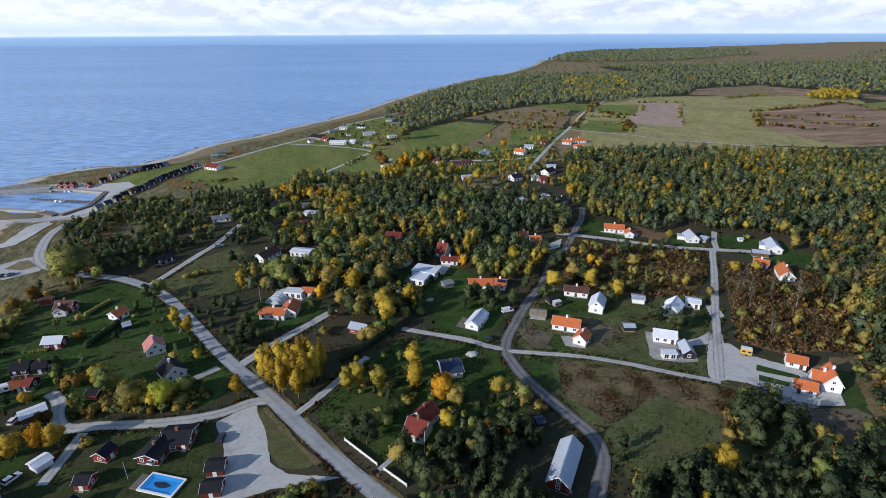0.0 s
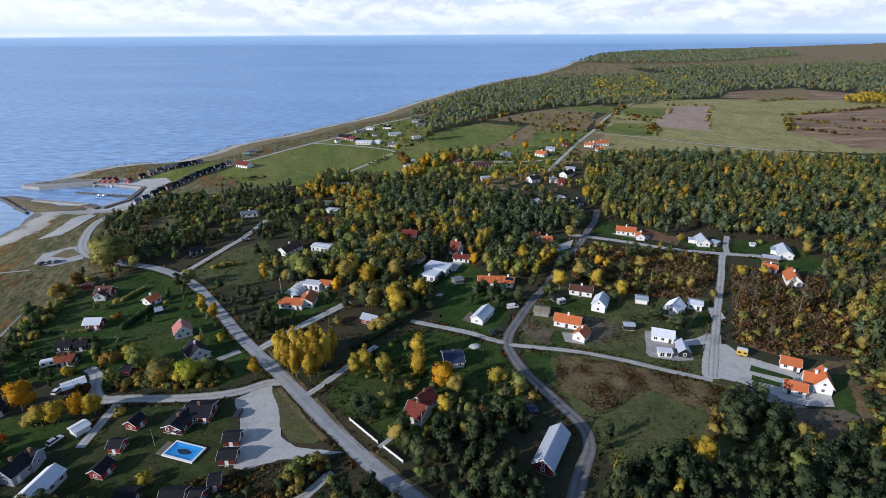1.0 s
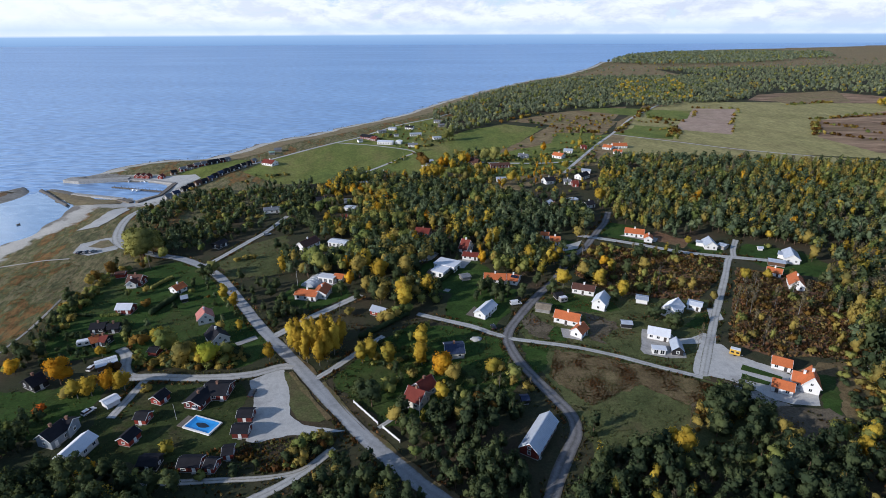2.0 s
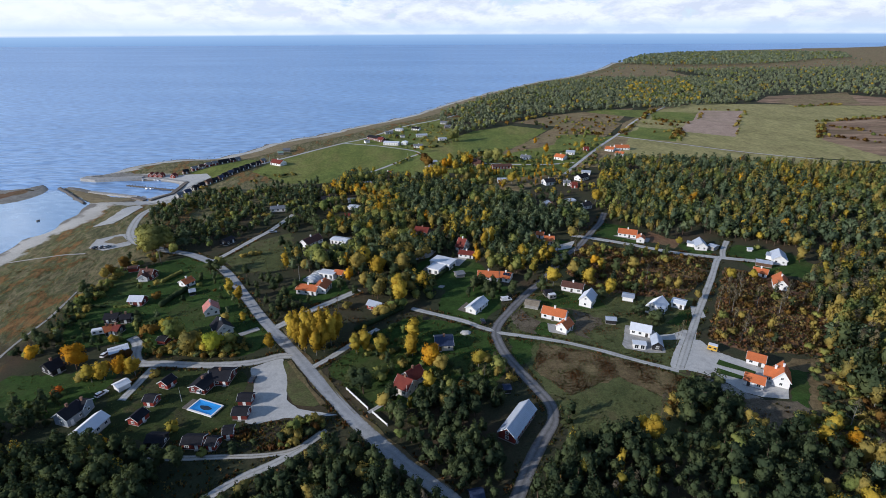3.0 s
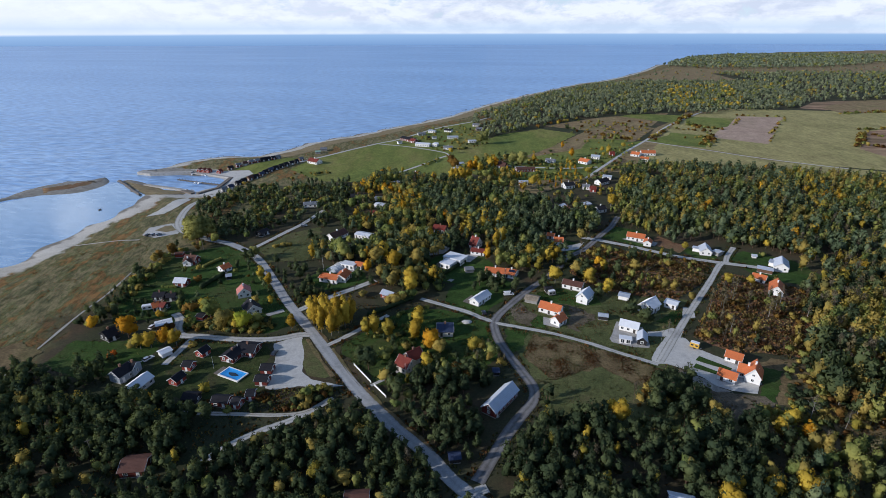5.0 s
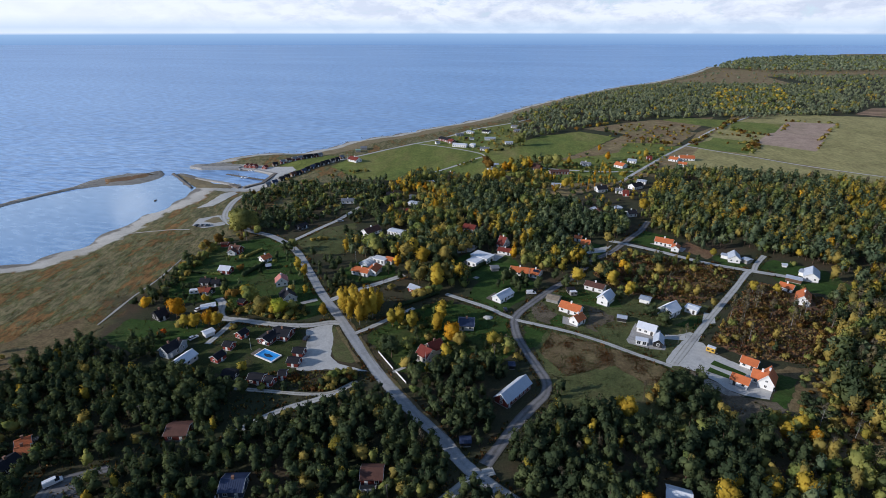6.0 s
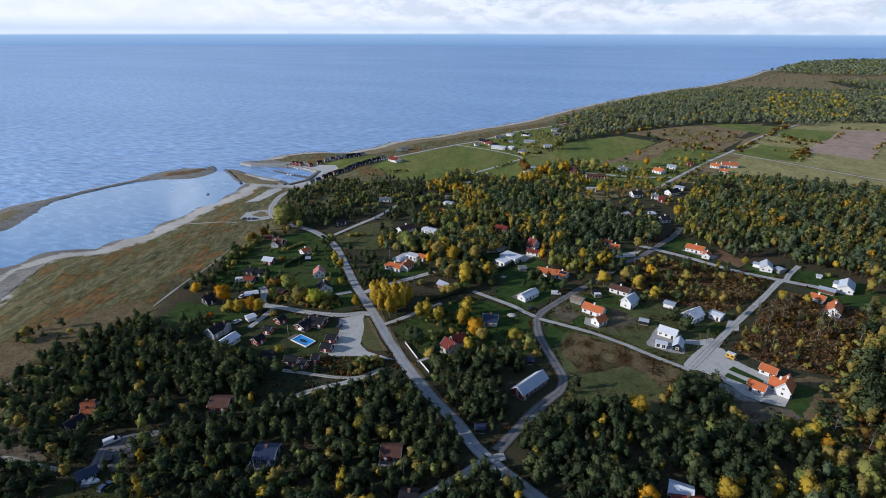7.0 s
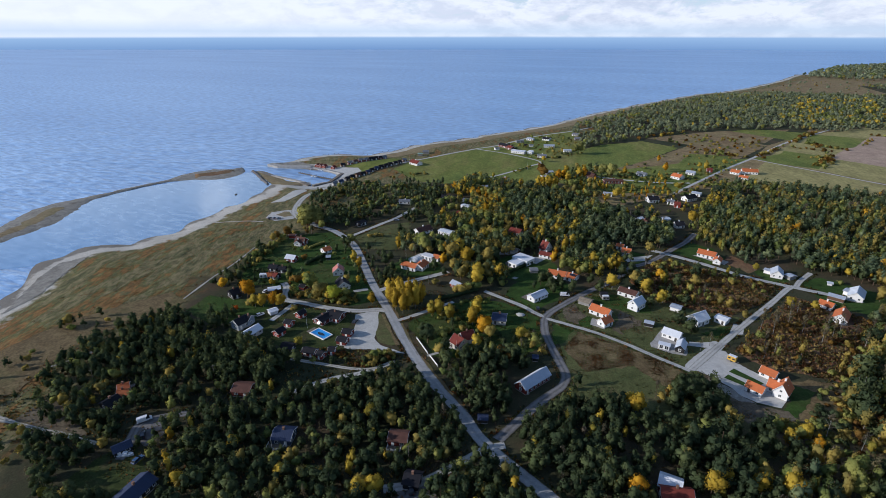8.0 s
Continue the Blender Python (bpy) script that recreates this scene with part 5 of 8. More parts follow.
# ---- single buildings with forms of their own ----
def flat_house(name, x, y, turn, L, W, tall, wall, roof, label):
    root = tagged(new(name), label, "house")
    root.matrix_world = pose(x, y, h(x, y), 0, 0, turn)
    HOUSES.append((x, y, max(L, W) / 2))
    part("wall", block(-L / 2, L / 2, -W / 2, W / 2, -0.3, tall), M[wall], root)
    bm = block(-L / 2 - 0.4, L / 2 + 0.4, -W / 2 - 0.4, W / 2 + 0.4, tall, tall + 0.22, 0.03)
    part("roof", bm, M[roof], root)
    k = max(2, int(L / 2.4))
    for side in (-1, 1):
        rot = pose(0, 0, 0, 0, 0, 0 if side < 0 else 180)
        for i in range(k):
            add_window(root, pose(-L / 2 + L * (i + 0.5) / k, side * W / 2, 0.35) @ rot, 1.5, 1.9)
    for end in (-1, 1):
        rot = pose(0, 0, 0, 0, 0, 90 if end > 0 else -90)
        add_window(root, pose(end * L / 2, 0, 0.9) @ rot, 1.2, 1.1)
    return root


flat_house("modern_house", 64.5, 84.8, -31, 11.5, 8.0, 3.4, "white", "whiteroof", "flat white modern house with pale roof")
flat_house("modern_house", 60.5, 77.6, -31, 6.5, 7.0, 3.0, "white", "whiteroof", "low white wing of a modern house")
flat_house("garage", 4.6, 74.0, -20, 8.0, 4.5, 2.8, "white", "whiteroof", "low white link building with flat roof")
flat_house("modern_house", 139.2, 1.7, -14, 4.6, 2.6, 2.2, "white", "whiteroof", "low white flat-roofed annex")

# glazed pool hall of the villa: an arched shell with ribs
root = tagged(new("pool_hall"), "arched white and glass pool enclosure", "pool hall")
root.matrix_world = pose(-1.6, 73.4, 4.0, 0, 0, 62)
bm, rows = bmesh.new(), []
for i in range(10):
    a = math.pi * i / 9
    rows.append([bm.verts.new((sx * 6.2, 3.6 * math.cos(a), 2.3 * math.sin(a))) for sx in (-1, -0.5, 0, 0.5, 1)])
for a, b in zip(rows, rows[1:]):
    for k in range(4):
        bm.faces.new((a[k], a[k + 1], b[k + 1], b[k])).smooth = True
bm.faces.new([r_[0] for r_ in rows])
bm.faces.new([r_[-1] for r_ in rows][::-1])
bmesh.ops.recalc_face_normals(bm, faces=bm.faces)
part("glazing", bm, M["pale_glass"], root)
for sx in (-6.2, -4.1, -2.05, 0, 2.05, 4.1, 6.2):
    bm = bmesh.new()
    pts = [(sx, 3.65 * math.cos(math.pi * i / 9), 2.35 * math.sin(math.pi * i / 9)) for i in range(10)]
    for a, b in zip(pts, pts[1:]):
        tube(bm, a, b, 0.07, 0.07, 4)
    part("rib", bm, M["trim"], root)

# paved terraces and drives
def paving(name, mat_key, label, outline):
    patch(name, outline, M[mat_key], label, "paving", 0.12, 3, 0.25)


paving("terrace_villa", "concrete", "white paved terrace of the villa", [(-7, 70), (-4, 82), (6, 79), (10, 72), (4, 64)])
paving("terrace_modern", "timber", "grey timber terrace", [(53.5, 80.5), (56, 86), (59.5, 83), (61.5, 74), (57, 73)])
paving("drive_modern", "gravel", "grey paved drive", [(45, 91), (52, 108), (61, 104), (57, 96)])
paving("drive_modern", "gravel", "grey paved yard", [(71, 95), (79, 95), (73, 84), (69, 84)])
paving("terrace_white", "concrete", "pale paved terrace of a white house", [(140.2, 19), (133.4, 4.1), (133.7, 1.2), (141.8, -2.2), (148.2, -2.6), (149.2, 0), (150.5, 14)])
paving("terrace_orange", "concrete", "pale paved terrace", [(107, 22), (115, 19), (113, 12), (106, 15)])
paving("terrace_far", "concrete", "pale paved terrace and drive", [(171, 124), (182, 116), (188, 112), (192, 118), (180, 127)])
paving("deck_cottage", "timber", "grey timber deck before a cottage", [(69, 36), (73.5, 43), (77, 38), (75, 31.5)])
paving("drive_estate", "gravel", "gravel drive to a garage", [(171, 22), (176, 34), (180, 33), (178, 24)])
paving("pad_garden", "concrete", "pale paved square on the lawn", [(60.5, 59), (62, 61.5), (64.5, 60.5), (63, 58)])
paving("drive_slab", "concrete", "pale concrete drive by the road", [(-24.6, 20.2), (-22.7, 17.8), (-16.2, 22.5), (-17.8, 25.0)])
paving("yard_woods", "dark_road", "grey gravel yard in the woods", [(46, -106), (55, -99), (60, -100), (60, -108), (48, -111)])
paving("yard_woods", "dark_road", "grey gravel yard in the woods", [(-60, -98), (-52, -98), (-44, -104), (-46, -112), (-54, -108)])
paving("sand_woods", "bare", "sandy clearing in the woods", [(-105, -100), (-90, -100), (-80, -108), (-70, -112), (-84, -118), (-104, -116)])
paving("drive_orange", "gravel", "pale drive to a house", [(117, 97), (140, 106), (146, 118), (140, 114), (124, 106)])

# pool with its painted edge, deck and puddle
root = tagged(new("swimming_pool"), "drained blue outdoor swimming pool with timber deck", "pool")
ax, ay = Vector((9.2, -4.0)).normalized(), Vector((-1.8, -5.3)).normalized()
root.matrix_world = pose(-20.4, -27.5, 4.2, 0, 0, math.degrees(math.atan2(-4.0, 9.2)))
bm = bmesh.new()
for x0, x1, y0, y1 in ((-5.2, 5.2, -3.0, -2.5), (-5.2, 5.2, 2.5, 3.0), (-5.2, -4.7, -2.5, 2.5), (4.7, 5.2, -2.5, 2.5)):
    box(bm, x0, x1, y0, y1, -0.1, 0.38)
bmesh.ops.recalc_face_normals(bm, faces=bm.faces)
part("coping", bm, M["white"], root, "white painted coping")
bm = bmesh.new()
o = [(-4.7, -2.5), (4.7, -2.5), (4.7, 2.5), (-4.7, 2.5)]
i_ = [(-3.4, -1.6), (3.4, -1.6), (3.4, 1.6), (-3.4, 1.6)]
vo, vi = [bm.verts.new((x, y, 0.36)) for x, y in o], [bm.verts.new((x, y, 0.08)) for x, y in i_]
for k in range(4):
    bm.faces.new((vo[k], vo[(k + 1) % 4], vi[(k + 1) % 4], vi[k]))
bm.faces.new(vi)
bmesh.ops.recalc_face_normals(bm, faces=bm.faces)
part("basin", bm, M["pool_blue"], root, "bright blue painted basin")
bm = bmesh.new()
bm.faces.new([bm.verts.new((2.4 * math.cos(a) * (1 + 0.12 * math.sin(3 * a)), 0.95 * math.sin(a) * (1 + 0.1 * math.cos(4 * a)), 0.1)) for a in np.linspace(0, 2 * math.pi, 24, endpoint=False)])
part("puddle", bm, M["pool_dark"], root, "dark oval puddle on the floor")
part("deck", block(-7.4, -5.25, -2.9, 2.0, -0.1, 0.3, 0.03), M["timber"], root, "grey timber deck")

# fishing huts in two rows
def hut(x, y, turn, wall, roof):
    return house("fishing_hut", x, y, turn, 5.0, 4.0, 2.2, 3.9, wall, roof, 0, windows=True, over=0.2, beside="", group="fishing huts")


rng = random.Random(5)
for row, turn in (([(-136, 231), (-134, 240), (-132, 252), (-130, 259), (-127, 267), (-123.5, 272), (-121, 279), (-120, 287), (-117.5, 294), (-114.5, 300), (-111, 306), (-108.5, 313), (-105, 319), (-102, 326), (-100, 336)], 58),
                  ([(-162, 306), (-157, 314), (-152.5, 319), (-148, 324), (-143.5, 328), (-139, 333), (-135.5, 338), (-131.5, 342), (-128, 347)], 50)):
    for x, y in row:
        wall = rng.choice(["black", "black", "darkred", "brown", "grey"])
        hut(x, y, turn + rng.uniform(-6, 6), wall, rng.choice(["black", "black", "grey", "navy", "brown"]))
for x, y in ((-190, 300), (-185.5, 299.6), (-181, 299.2), (-169, 297)):
    hut(x, y, 80, "red", "redtile")


# ---- trees ----
def heart_ball():
    """A ball of twenty faces."""
    k = (1 + math.sqrt(5)) / 2
    v = np.array([(-1, k, 0), (1, k, 0), (-1, -k, 0), (1, -k, 0), (0, -1, k), (0, 1, k), (0, -1, -k), (0, 1, -k), (k, 0, -1), (k, 0, 1), (-k, 0, -1), (-k, 0, 1)])
    f = [(0, 11, 5), (0, 5, 1), (0, 1, 7), (0, 7, 10), (0, 10, 11), (1, 5, 9), (5, 11, 4), (11, 10, 2), (10, 7, 6), (7, 1, 8), (3, 9, 4), (3, 4, 2), (3, 2, 6), (3, 6, 8), (3, 8, 9), (4, 9, 5), (2, 4, 11), (6, 2, 10), (8, 6, 7), (9, 8, 1)]
    return v / math.hypot(1, k), np.array(f)


CORE, CORE_FACES = heart_ball()


def cards(rng, blobs, n, size, flat=0.55, core=True):
    """Leaf clumps as small three-cornered sprays over the skins of several blobs (x, y, z, radius, squash), each round a dense heart."""
    w = np.array([b[3] ** 2 for b in blobs])
    pick = rng.choice(len(blobs), n, p=w / w.sum())
    B = np.array(blobs)[pick]
    d = rng.normal(size=(n, 3))
    d[:, 2] = d[:, 2] * 0.9 + 0.3
    d /= np.linalg.norm(d, axis=1, keepdims=True)
    r = B[:, 3:4] * rng.uniform(0.62, 1.18, (n, 1))
    c = B[:, :3] + d * r * np.stack([np.ones(n), np.ones(n), B[:, 4]], 1)
    nrm = d + rng.normal(size=(n, 3)) * flat
    nrm /= np.linalg.norm(nrm, axis=1, keepdims=True)
    u = np.cross(nrm, rng.normal(size=(n, 3)))
    u /= np.linalg.norm(u, axis=1, keepdims=True)
    v = np.cross(nrm, u)
    heart = np.array([0, 0, np.average([b[2] for b in blobs], weights=[b[3] for b in blobs])])
    out = c - heart
    out /= np.linalg.norm(out, axis=1, keepdims=True) + 1e-9
    soft = d * 0.42 + out * 0.82 + nrm * 0.14
    soft /= np.linalg.norm(soft, axis=1, keepdims=True)
    s = size * rng.uniform(0.5, 1.4, (n, 1))
    t = s * rng.uniform(0.6, 1.1, (n, 1))
    verts = np.stack([c - u * s - v * t * 0.6, c + u * s - v * t * 0.5, c + v * t * 1.25 + nrm * s * 0.3], 1).reshape(-1, 3)
    faces = np.arange(3 * n).reshape(-1, 3)
    norms = np.repeat(soft, 3, axis=0)
    if core:
        many = 0 if n < 12 else 1 if n < 60 else 3 if n < 200 else 6 if n < 450 else 10
        for x, y, z, rad, squash in sorted(blobs, key=lambda q: -q[3])[:many]:
            faces = np.concatenate([faces, CORE_FACES + len(verts)])
            ball = CORE * rng.uniform(0.78, 1.02, (12, 1)) * (rad, rad, rad * squash) + (x, y, z)
            off = ball - heart
            off = CORE * 0.5 + 0.75 * off / (np.linalg.norm(off, axis=1, keepdims=True) + 1e-9)
            verts = np.concatenate([verts, ball])
            norms = np.concatenate([norms, off / np.linalg.norm(off, axis=1, keepdims=True)])
    return verts, norms, faces


def crown_blobs(rng, kind):
    """A tree one unit tall: places of its leaf masses."""
    out = []
    if kind == "pine":
        lean = rng.uniform(-0.04, 0.04, 2)
        base, wide = rng.uniform(0.16, 0.32), rng.uniform(0.23, 0.30)
        for i in range(15):
            a, z = rng.uniform(0, 6.28), base + (0.93 - base) * (i + rng.uniform(0, 1)) / 15
            k = (z - base) / (0.97 - base)
            r = wide * (0.55 + 0.9 * k - 1.35 * k * k) * 1.25 * rng.uniform(0.45, 1.0)
            out.append((r * math.cos(a) + lean[0] * z, r * math.sin(a) + lean[1] * z, z, rng.uniform(0.09, 0.165) * (1.1 - 0.35 * k), 0.75))
        out += [(lean[0], lean[1], 0.56, 0.17, 1.5)]
    elif kind == "spruce":
        for i in range(10):
            z = 0.16 + 0.08 * i
            a = rng.uniform(0, 6.28)
            r = 0.13 * (1 - z)
            out.append((r * math.cos(a), r * math.sin(a), z, 0.24 * (1.04 - z), 0.6))
    elif kind == "tall":
        for i in range(15):
            a, z = rng.uniform(0, 6.28), 0.12 + 0.82 * (i + rng.uniform(0, 1)) / 15
            wide = 0.205 * math.sin(math.pi * (z - 0.0) / 1.03) ** 0.8
            r = wide * rng.uniform(0.35, 0.8)
            out.append((r * math.cos(a), r * math.sin(a), z, max(0.05, wide * rng.uniform(0.45, 0.7)), 1.15))
        out += [(0, 0, 0.36, 0.14, 1.5), (0, 0, 0.62, 0.12, 1.5)]
    elif kind == "round":
        for i in range(13):
            a, z = rng.uniform(0, 6.28), rng.uniform(0.3, 0.86)
            r = 0.31 * math.sqrt(max(0.05, 1 - ((z - 0.55) / 0.46) ** 2)) * rng.uniform(0.5, 1.0)
            out.append((r * math.cos(a), r * math.sin(a), z, rng.uniform(0.13, 0.19), 0.85))
        out += [(0, 0, 0.6, 0.29, 1.0), (0.08, -0.05, 0.45, 0.27, 0.7)]
    elif kind == "bush":
        for i in range(8):
            a = rng.uniform(0, 6.28)
            r = rng.uniform(0.15, 0.55)
            out.append((r * math.cos(a), r * math.sin(a), rng.uniform(0.3, 0.62), rng.uniform(0.24, 0.4), 0.85))
    elif kind == "sparse":
        for i in range(9):
            a, z = rng.uniform(0, 6.28), rng.uniform(0.4, 0.95)
            r = 0.2 * rng.uniform(0.2, 1.0) * (1.15 - z)
            out.append((r * math.cos(a), r * math.sin(a), z, rng.uniform(0.05, 0.09), 1.6))
    return out


def trunk_verts(rng, kind, limbs):
    """Tapered trunk and limbs of a tree one unit tall."""
    thin = 0.55 if kind in ("sparse", "tall") else 1.0
    segs = [((0, 0, -0.02), (rng.uniform(-0.02, 0.02), rng.uniform(-0.02, 0.02), 0.45), 0.022 * thin, 0.014 * thin)]
    top = segs[0][1]
    segs.append((top, (top[0] + rng.uniform(-0.03, 0.03), top[1] + rng.uniform(-0.03, 0.03), 0.9), 0.014 * thin, 0.004 * thin))
    for i in range({"sparse": 5, "bush": 0}.get(kind, limbs)):
        a, z = rng.uniform(0, 6.28), rng.uniform(0.3, 0.7)
        reach = {"pine": 0.22, "round": 0.27, "tall": 0.13, "sparse": 0.2}.get(kind, 0.12)
        base = (top[0] * z / 0.45 if z < 0.45 else top[0], top[1] * z / 0.45 if z < 0.45 else top[1], z)
        segs.append((base, (reach * math.cos(a), reach * math.sin(a), z + 0.14), 0.009 * thin, 0.003 * thin))
    verts, quads = [], []
    for a, b, ra, rb in segs:
        a, b = Vector(a), Vector(b)
        q = (b - a).to_track_quat("Z", "Y")
        k = len(verts)
        for c, r in ((a, ra), (b, rb)):
            for i in range(4):
                verts.append(c + q @ Vector((r * math.cos(1.5708 * i), r * math.sin(1.5708 * i), 0)))
        for i in range(4):
            j = (i + 1) % 4
            quads += [(k + i, k + j, k + 4 + j), (k + i, k + 4 + j, k + 4 + i)]
    return np.array([tuple(v) for v in verts]), np.array(quads)


def soften(me, normals):
    """Leaf sprays take the light of the round mass that they belong to."""
    layer = me.attributes.new("custom_normal", "FLOAT_VECTOR", "POINT")
    layer.data.foreach_set("vector", np.asarray(normals, np.float32).ravel())


TEMPLATES = {}


def template(kind, n, size, form):
    key = (kind, n, form)
    if key not in TEMPLATES:
        rng = np.random.default_rng(sum(map(ord, kind)) * 31 + n * 7 + form)
        crown, facing, faces = cards(rng, crown_blobs(rng, kind), n, size, core=kind != "sparse")
        tv, tq = trunk_verts(rng, kind, 4 if n > 450 else 0)
        stem_out = tv - tv.mean(0) * (0, 0, 1)
        stem_out = stem_out * (1, 1, 0.0) + (0, 0, 1e-4)
        stem_out /= np.linalg.norm(stem_out, axis=1, keepdims=True)
        TEMPLATES[key] = (crown, faces, tv, tq, facing, stem_out)
    return TEMPLATES[key]


SIZES = {"pine": 0.058, "spruce": 0.05, "tall": 0.044, "round": 0.058, "bush": 0.14, "sparse": 0.03}


def grow(name, label, spots, leaf_mats, n_cards, trunks=True, bark="bark", swell=1.0):
    """A wood as one mesh. spots: (x, y, tall, kind, material number)."""
    rng = np.random.default_rng(len(spots) * 17 + n_cards)
    verts, quads, mats, norms, k = [], [], [], [], 0
    heights = height([s[0] for s in spots], [s[1] for s in spots])
    for (x, y, tall, kind, mi), z in zip(spots, heights):
        crown, faces, tv, tq, facing, stem_out = template(kind, n_cards, SIZES[kind] * swell * math.sqrt(170 / n_cards), int(rng.integers(7)))
        a = rng.uniform(0, 6.28)
        wide = tall * rng.uniform(0.72, 1.1)
        R = np.array([[math.cos(a) * wide, -math.sin(a) * wide, 0], [math.sin(a) * wide, math.cos(a) * wide, 0], [0, 0, tall]]).T
        T = np.array([[math.cos(a), -math.sin(a), 0], [math.sin(a), math.cos(a), 0], [0, 0, 1]]).T
        c = crown @ R + (x, y, z)
        verts.append(c)
        norms.append(facing @ T)
        quads.append(faces + k)
        mats.append(np.full(len(faces), mi))
        k += len(c)
        if trunks:
            verts.append(tv @ R + (x, y, z))
            norms.append(stem_out @ T)
            quads.append(tq + k)
            mats.append(np.full(len(tq), len(leaf_mats)))
            k += len(tv)
    me = raw_mesh(name, np.concatenate(verts), np.concatenate(quads), [M[q] for q in leaf_mats] + [M[bark]], np.concatenate(mats), smooth=True)
    soften(me, np.concatenate(norms))
    return tagged(new(name, me), label, "wood", kind="stuff")


CLEAR += [[(-18, -49), (-10, -47), (14, -45), (24, -38), (20, -48), (11, -56), (1, -64), (-9, -73), (-16, -68), (-22, -60)], [(128, 92), (120, 78), (96, 44), (86, 22), (92, 20), (108, 44), (126, 70), (134, 84)],
          [(150, 118), (180, 106), (214, 88), (212, 80), (180, 98), (148, 108)]]


def free(x, y, road_gap=2.0, house_gap=2.5, open_plots=True):
    """Which spots lie off the roads, the houses and the open plots."""
    ok = np.ones(len(x), bool)
    for line, half in ROADS:
        o = np.array(line)
        lo, hi, pad = o.min(0), o.max(0), half + road_gap
        near_it = (x > lo[0] - pad) & (x < hi[0] + pad) & (y > lo[1] - pad) & (y < hi[1] + pad)
        ok[near_it] &= away(x[near_it], y[near_it], line) > pad
    for hx, hy, r in HOUSES:
        dx, dy = x - hx, y - hy
        ok &= np.hypot(dx, np.where(dy < 0, dy * 0.55, dy)) > r + house_gap
    if open_plots:
        for poly in CLEAR:
            ok &= ~inside(x, y, poly)
    return ok


def sow(outline, spacing, seed, road_gap=2.0, house_gap=2.5, dense=0.0, open_plots=True):
    """Jittered spots inside an outline."""
    rng = np.random.default_rng(seed)
    o = np.array(outline)
    X, Y = np.meshgrid(np.arange(o[:, 0].min(), o[:, 0].max(), spacing), np.arange(o[:, 1].min(), o[:, 1].max(), spacing))
    X = (X + rng.uniform(-0.48, 0.48, X.shape) * spacing).ravel()
    Y = (Y + rng.uniform(-0.48, 0.48, Y.shape) * spacing).ravel()
    ok = inside(X, Y, outline)
    X, Y = X[ok], Y[ok]
    ok = free(X, Y, road_gap, house_gap, open_plots)
    if dense:
        drift = np.array([noise.noise(Vector((x * 0.035, y * 0.035, seed))) for x, y in zip(X, Y)])
        ok &= drift > dense + rng.uniform(-0.25, 0.25, len(X))
    return list(zip(X[ok], Y[ok])), rng


def plant(spots, rng, mix, lo, hi):
    """Give each spot a kind, a leaf and a height. mix: (share, kind, leaf number, size factor)."""
    shares = np.array([q[0] for q in mix], float)
    leafy = np.array([q[2] in (4, 5) for q in mix])
    bright = np.array([q[2] in (2, 3, 9) for q in mix])
    out = []
    homes = np.array(HOUSES)
    for x, y in spots:
        dx, dy = x - homes[:, 0], y - homes[:, 1]
        room = float((np.hypot(dx, np.where(dy < 0, dy * 0.7, dy * 1.6)) - homes[:, 2]).min())
        g = min(2.3, max(0.04, 0.5 + 3.2 * noise.noise(Vector((x * 0.022, y * 0.022, 7.7)))))
        g2 = min(2.4, max(0.25, 0.8 + 3.0 * noise.noise(Vector((x * 0.014, y * 0.014, 3.1)))))
        w = np.where(bright, shares * g, np.where(leafy, shares * g2, shares))
        i = rng.choice(len(mix), p=w / w.sum())
        out.append((x, y, min(rng.uniform(lo, hi) * mix[i][3], 3.4 + 0.65 * max(0.0, room)), mix[i][1], mix[i][2]))
    return out


LEAVES = ["pine", "spruce", "leaf_yellow", "leaf_orange", "leaf_green", "leaf_olive", "leaf_brown", "leaf_red", "twig", "leaf_lime", "pale_pine", "hazed_pine"]
PINE_MIX = [(72, "pine", 0, 1.0), (8, "spruce", 1, 1.0), (1, "tall", 2, 0.95), (3, "tall", 9, 0.9), (5, "round", 5, 0.75), (8, "round", 4, 0.7), (2, "sparse", 8, 0.9)]
MID_MIX = [(16, "pine", 0, 1.0), (18, "pine", 10, 1.0), (4, "spruce", 1, 1.0), (4, "tall", 2, 1.2), (10, "tall", 9, 1.2), (2, "tall", 3, 1.1), (20, "round", 5, 0.9), (26, "round", 4, 0.9), (2, "sparse", 8, 1.0)]
EAST_MIX = [(10, "pine", 0, 1.0), (22, "pine", 10, 1.0), (4, "tall", 2, 1.0), (12, "tall", 9, 1.0), (1, "tall", 3, 1.0), (22, "tall", 5, 1.0), (30, "tall", 4, 1.0), (4, "sparse", 8, 1.0)]
BIRCH_MIX = [(18, "pine", 0, 1.0), (3, "pine", 10, 1.0), (3, "tall", 2, 0.95), (7, "tall", 9, 0.95), (1, "tall", 3, 0.9), (26, "tall", 5, 1.0), (28, "tall", 4, 1.0), (12, "sparse", 8, 1.1), (6, "round", 6, 0.6)]
EDGE_MIX = [(18, "pine", 0, 1.0), (3, "pine", 10, 1.0), (7, "tall", 2, 0.95), (16, "tall", 9, 0.95), (3, "tall", 3, 0.9), (28, "tall", 5, 1.0), (20, "tall", 4, 1.0), (4, "sparse", 8, 1.1), (6, "round", 6, 0.6)]
SCRUB_MIX = [(40, "bush", 5, 0.38), (26, "bush", 4, 0.36), (16, "bush", 6, 0.3), (12, "bush", 0, 0.42), (4, "round", 9, 0.9), (5, "round", 4, 0.9)]

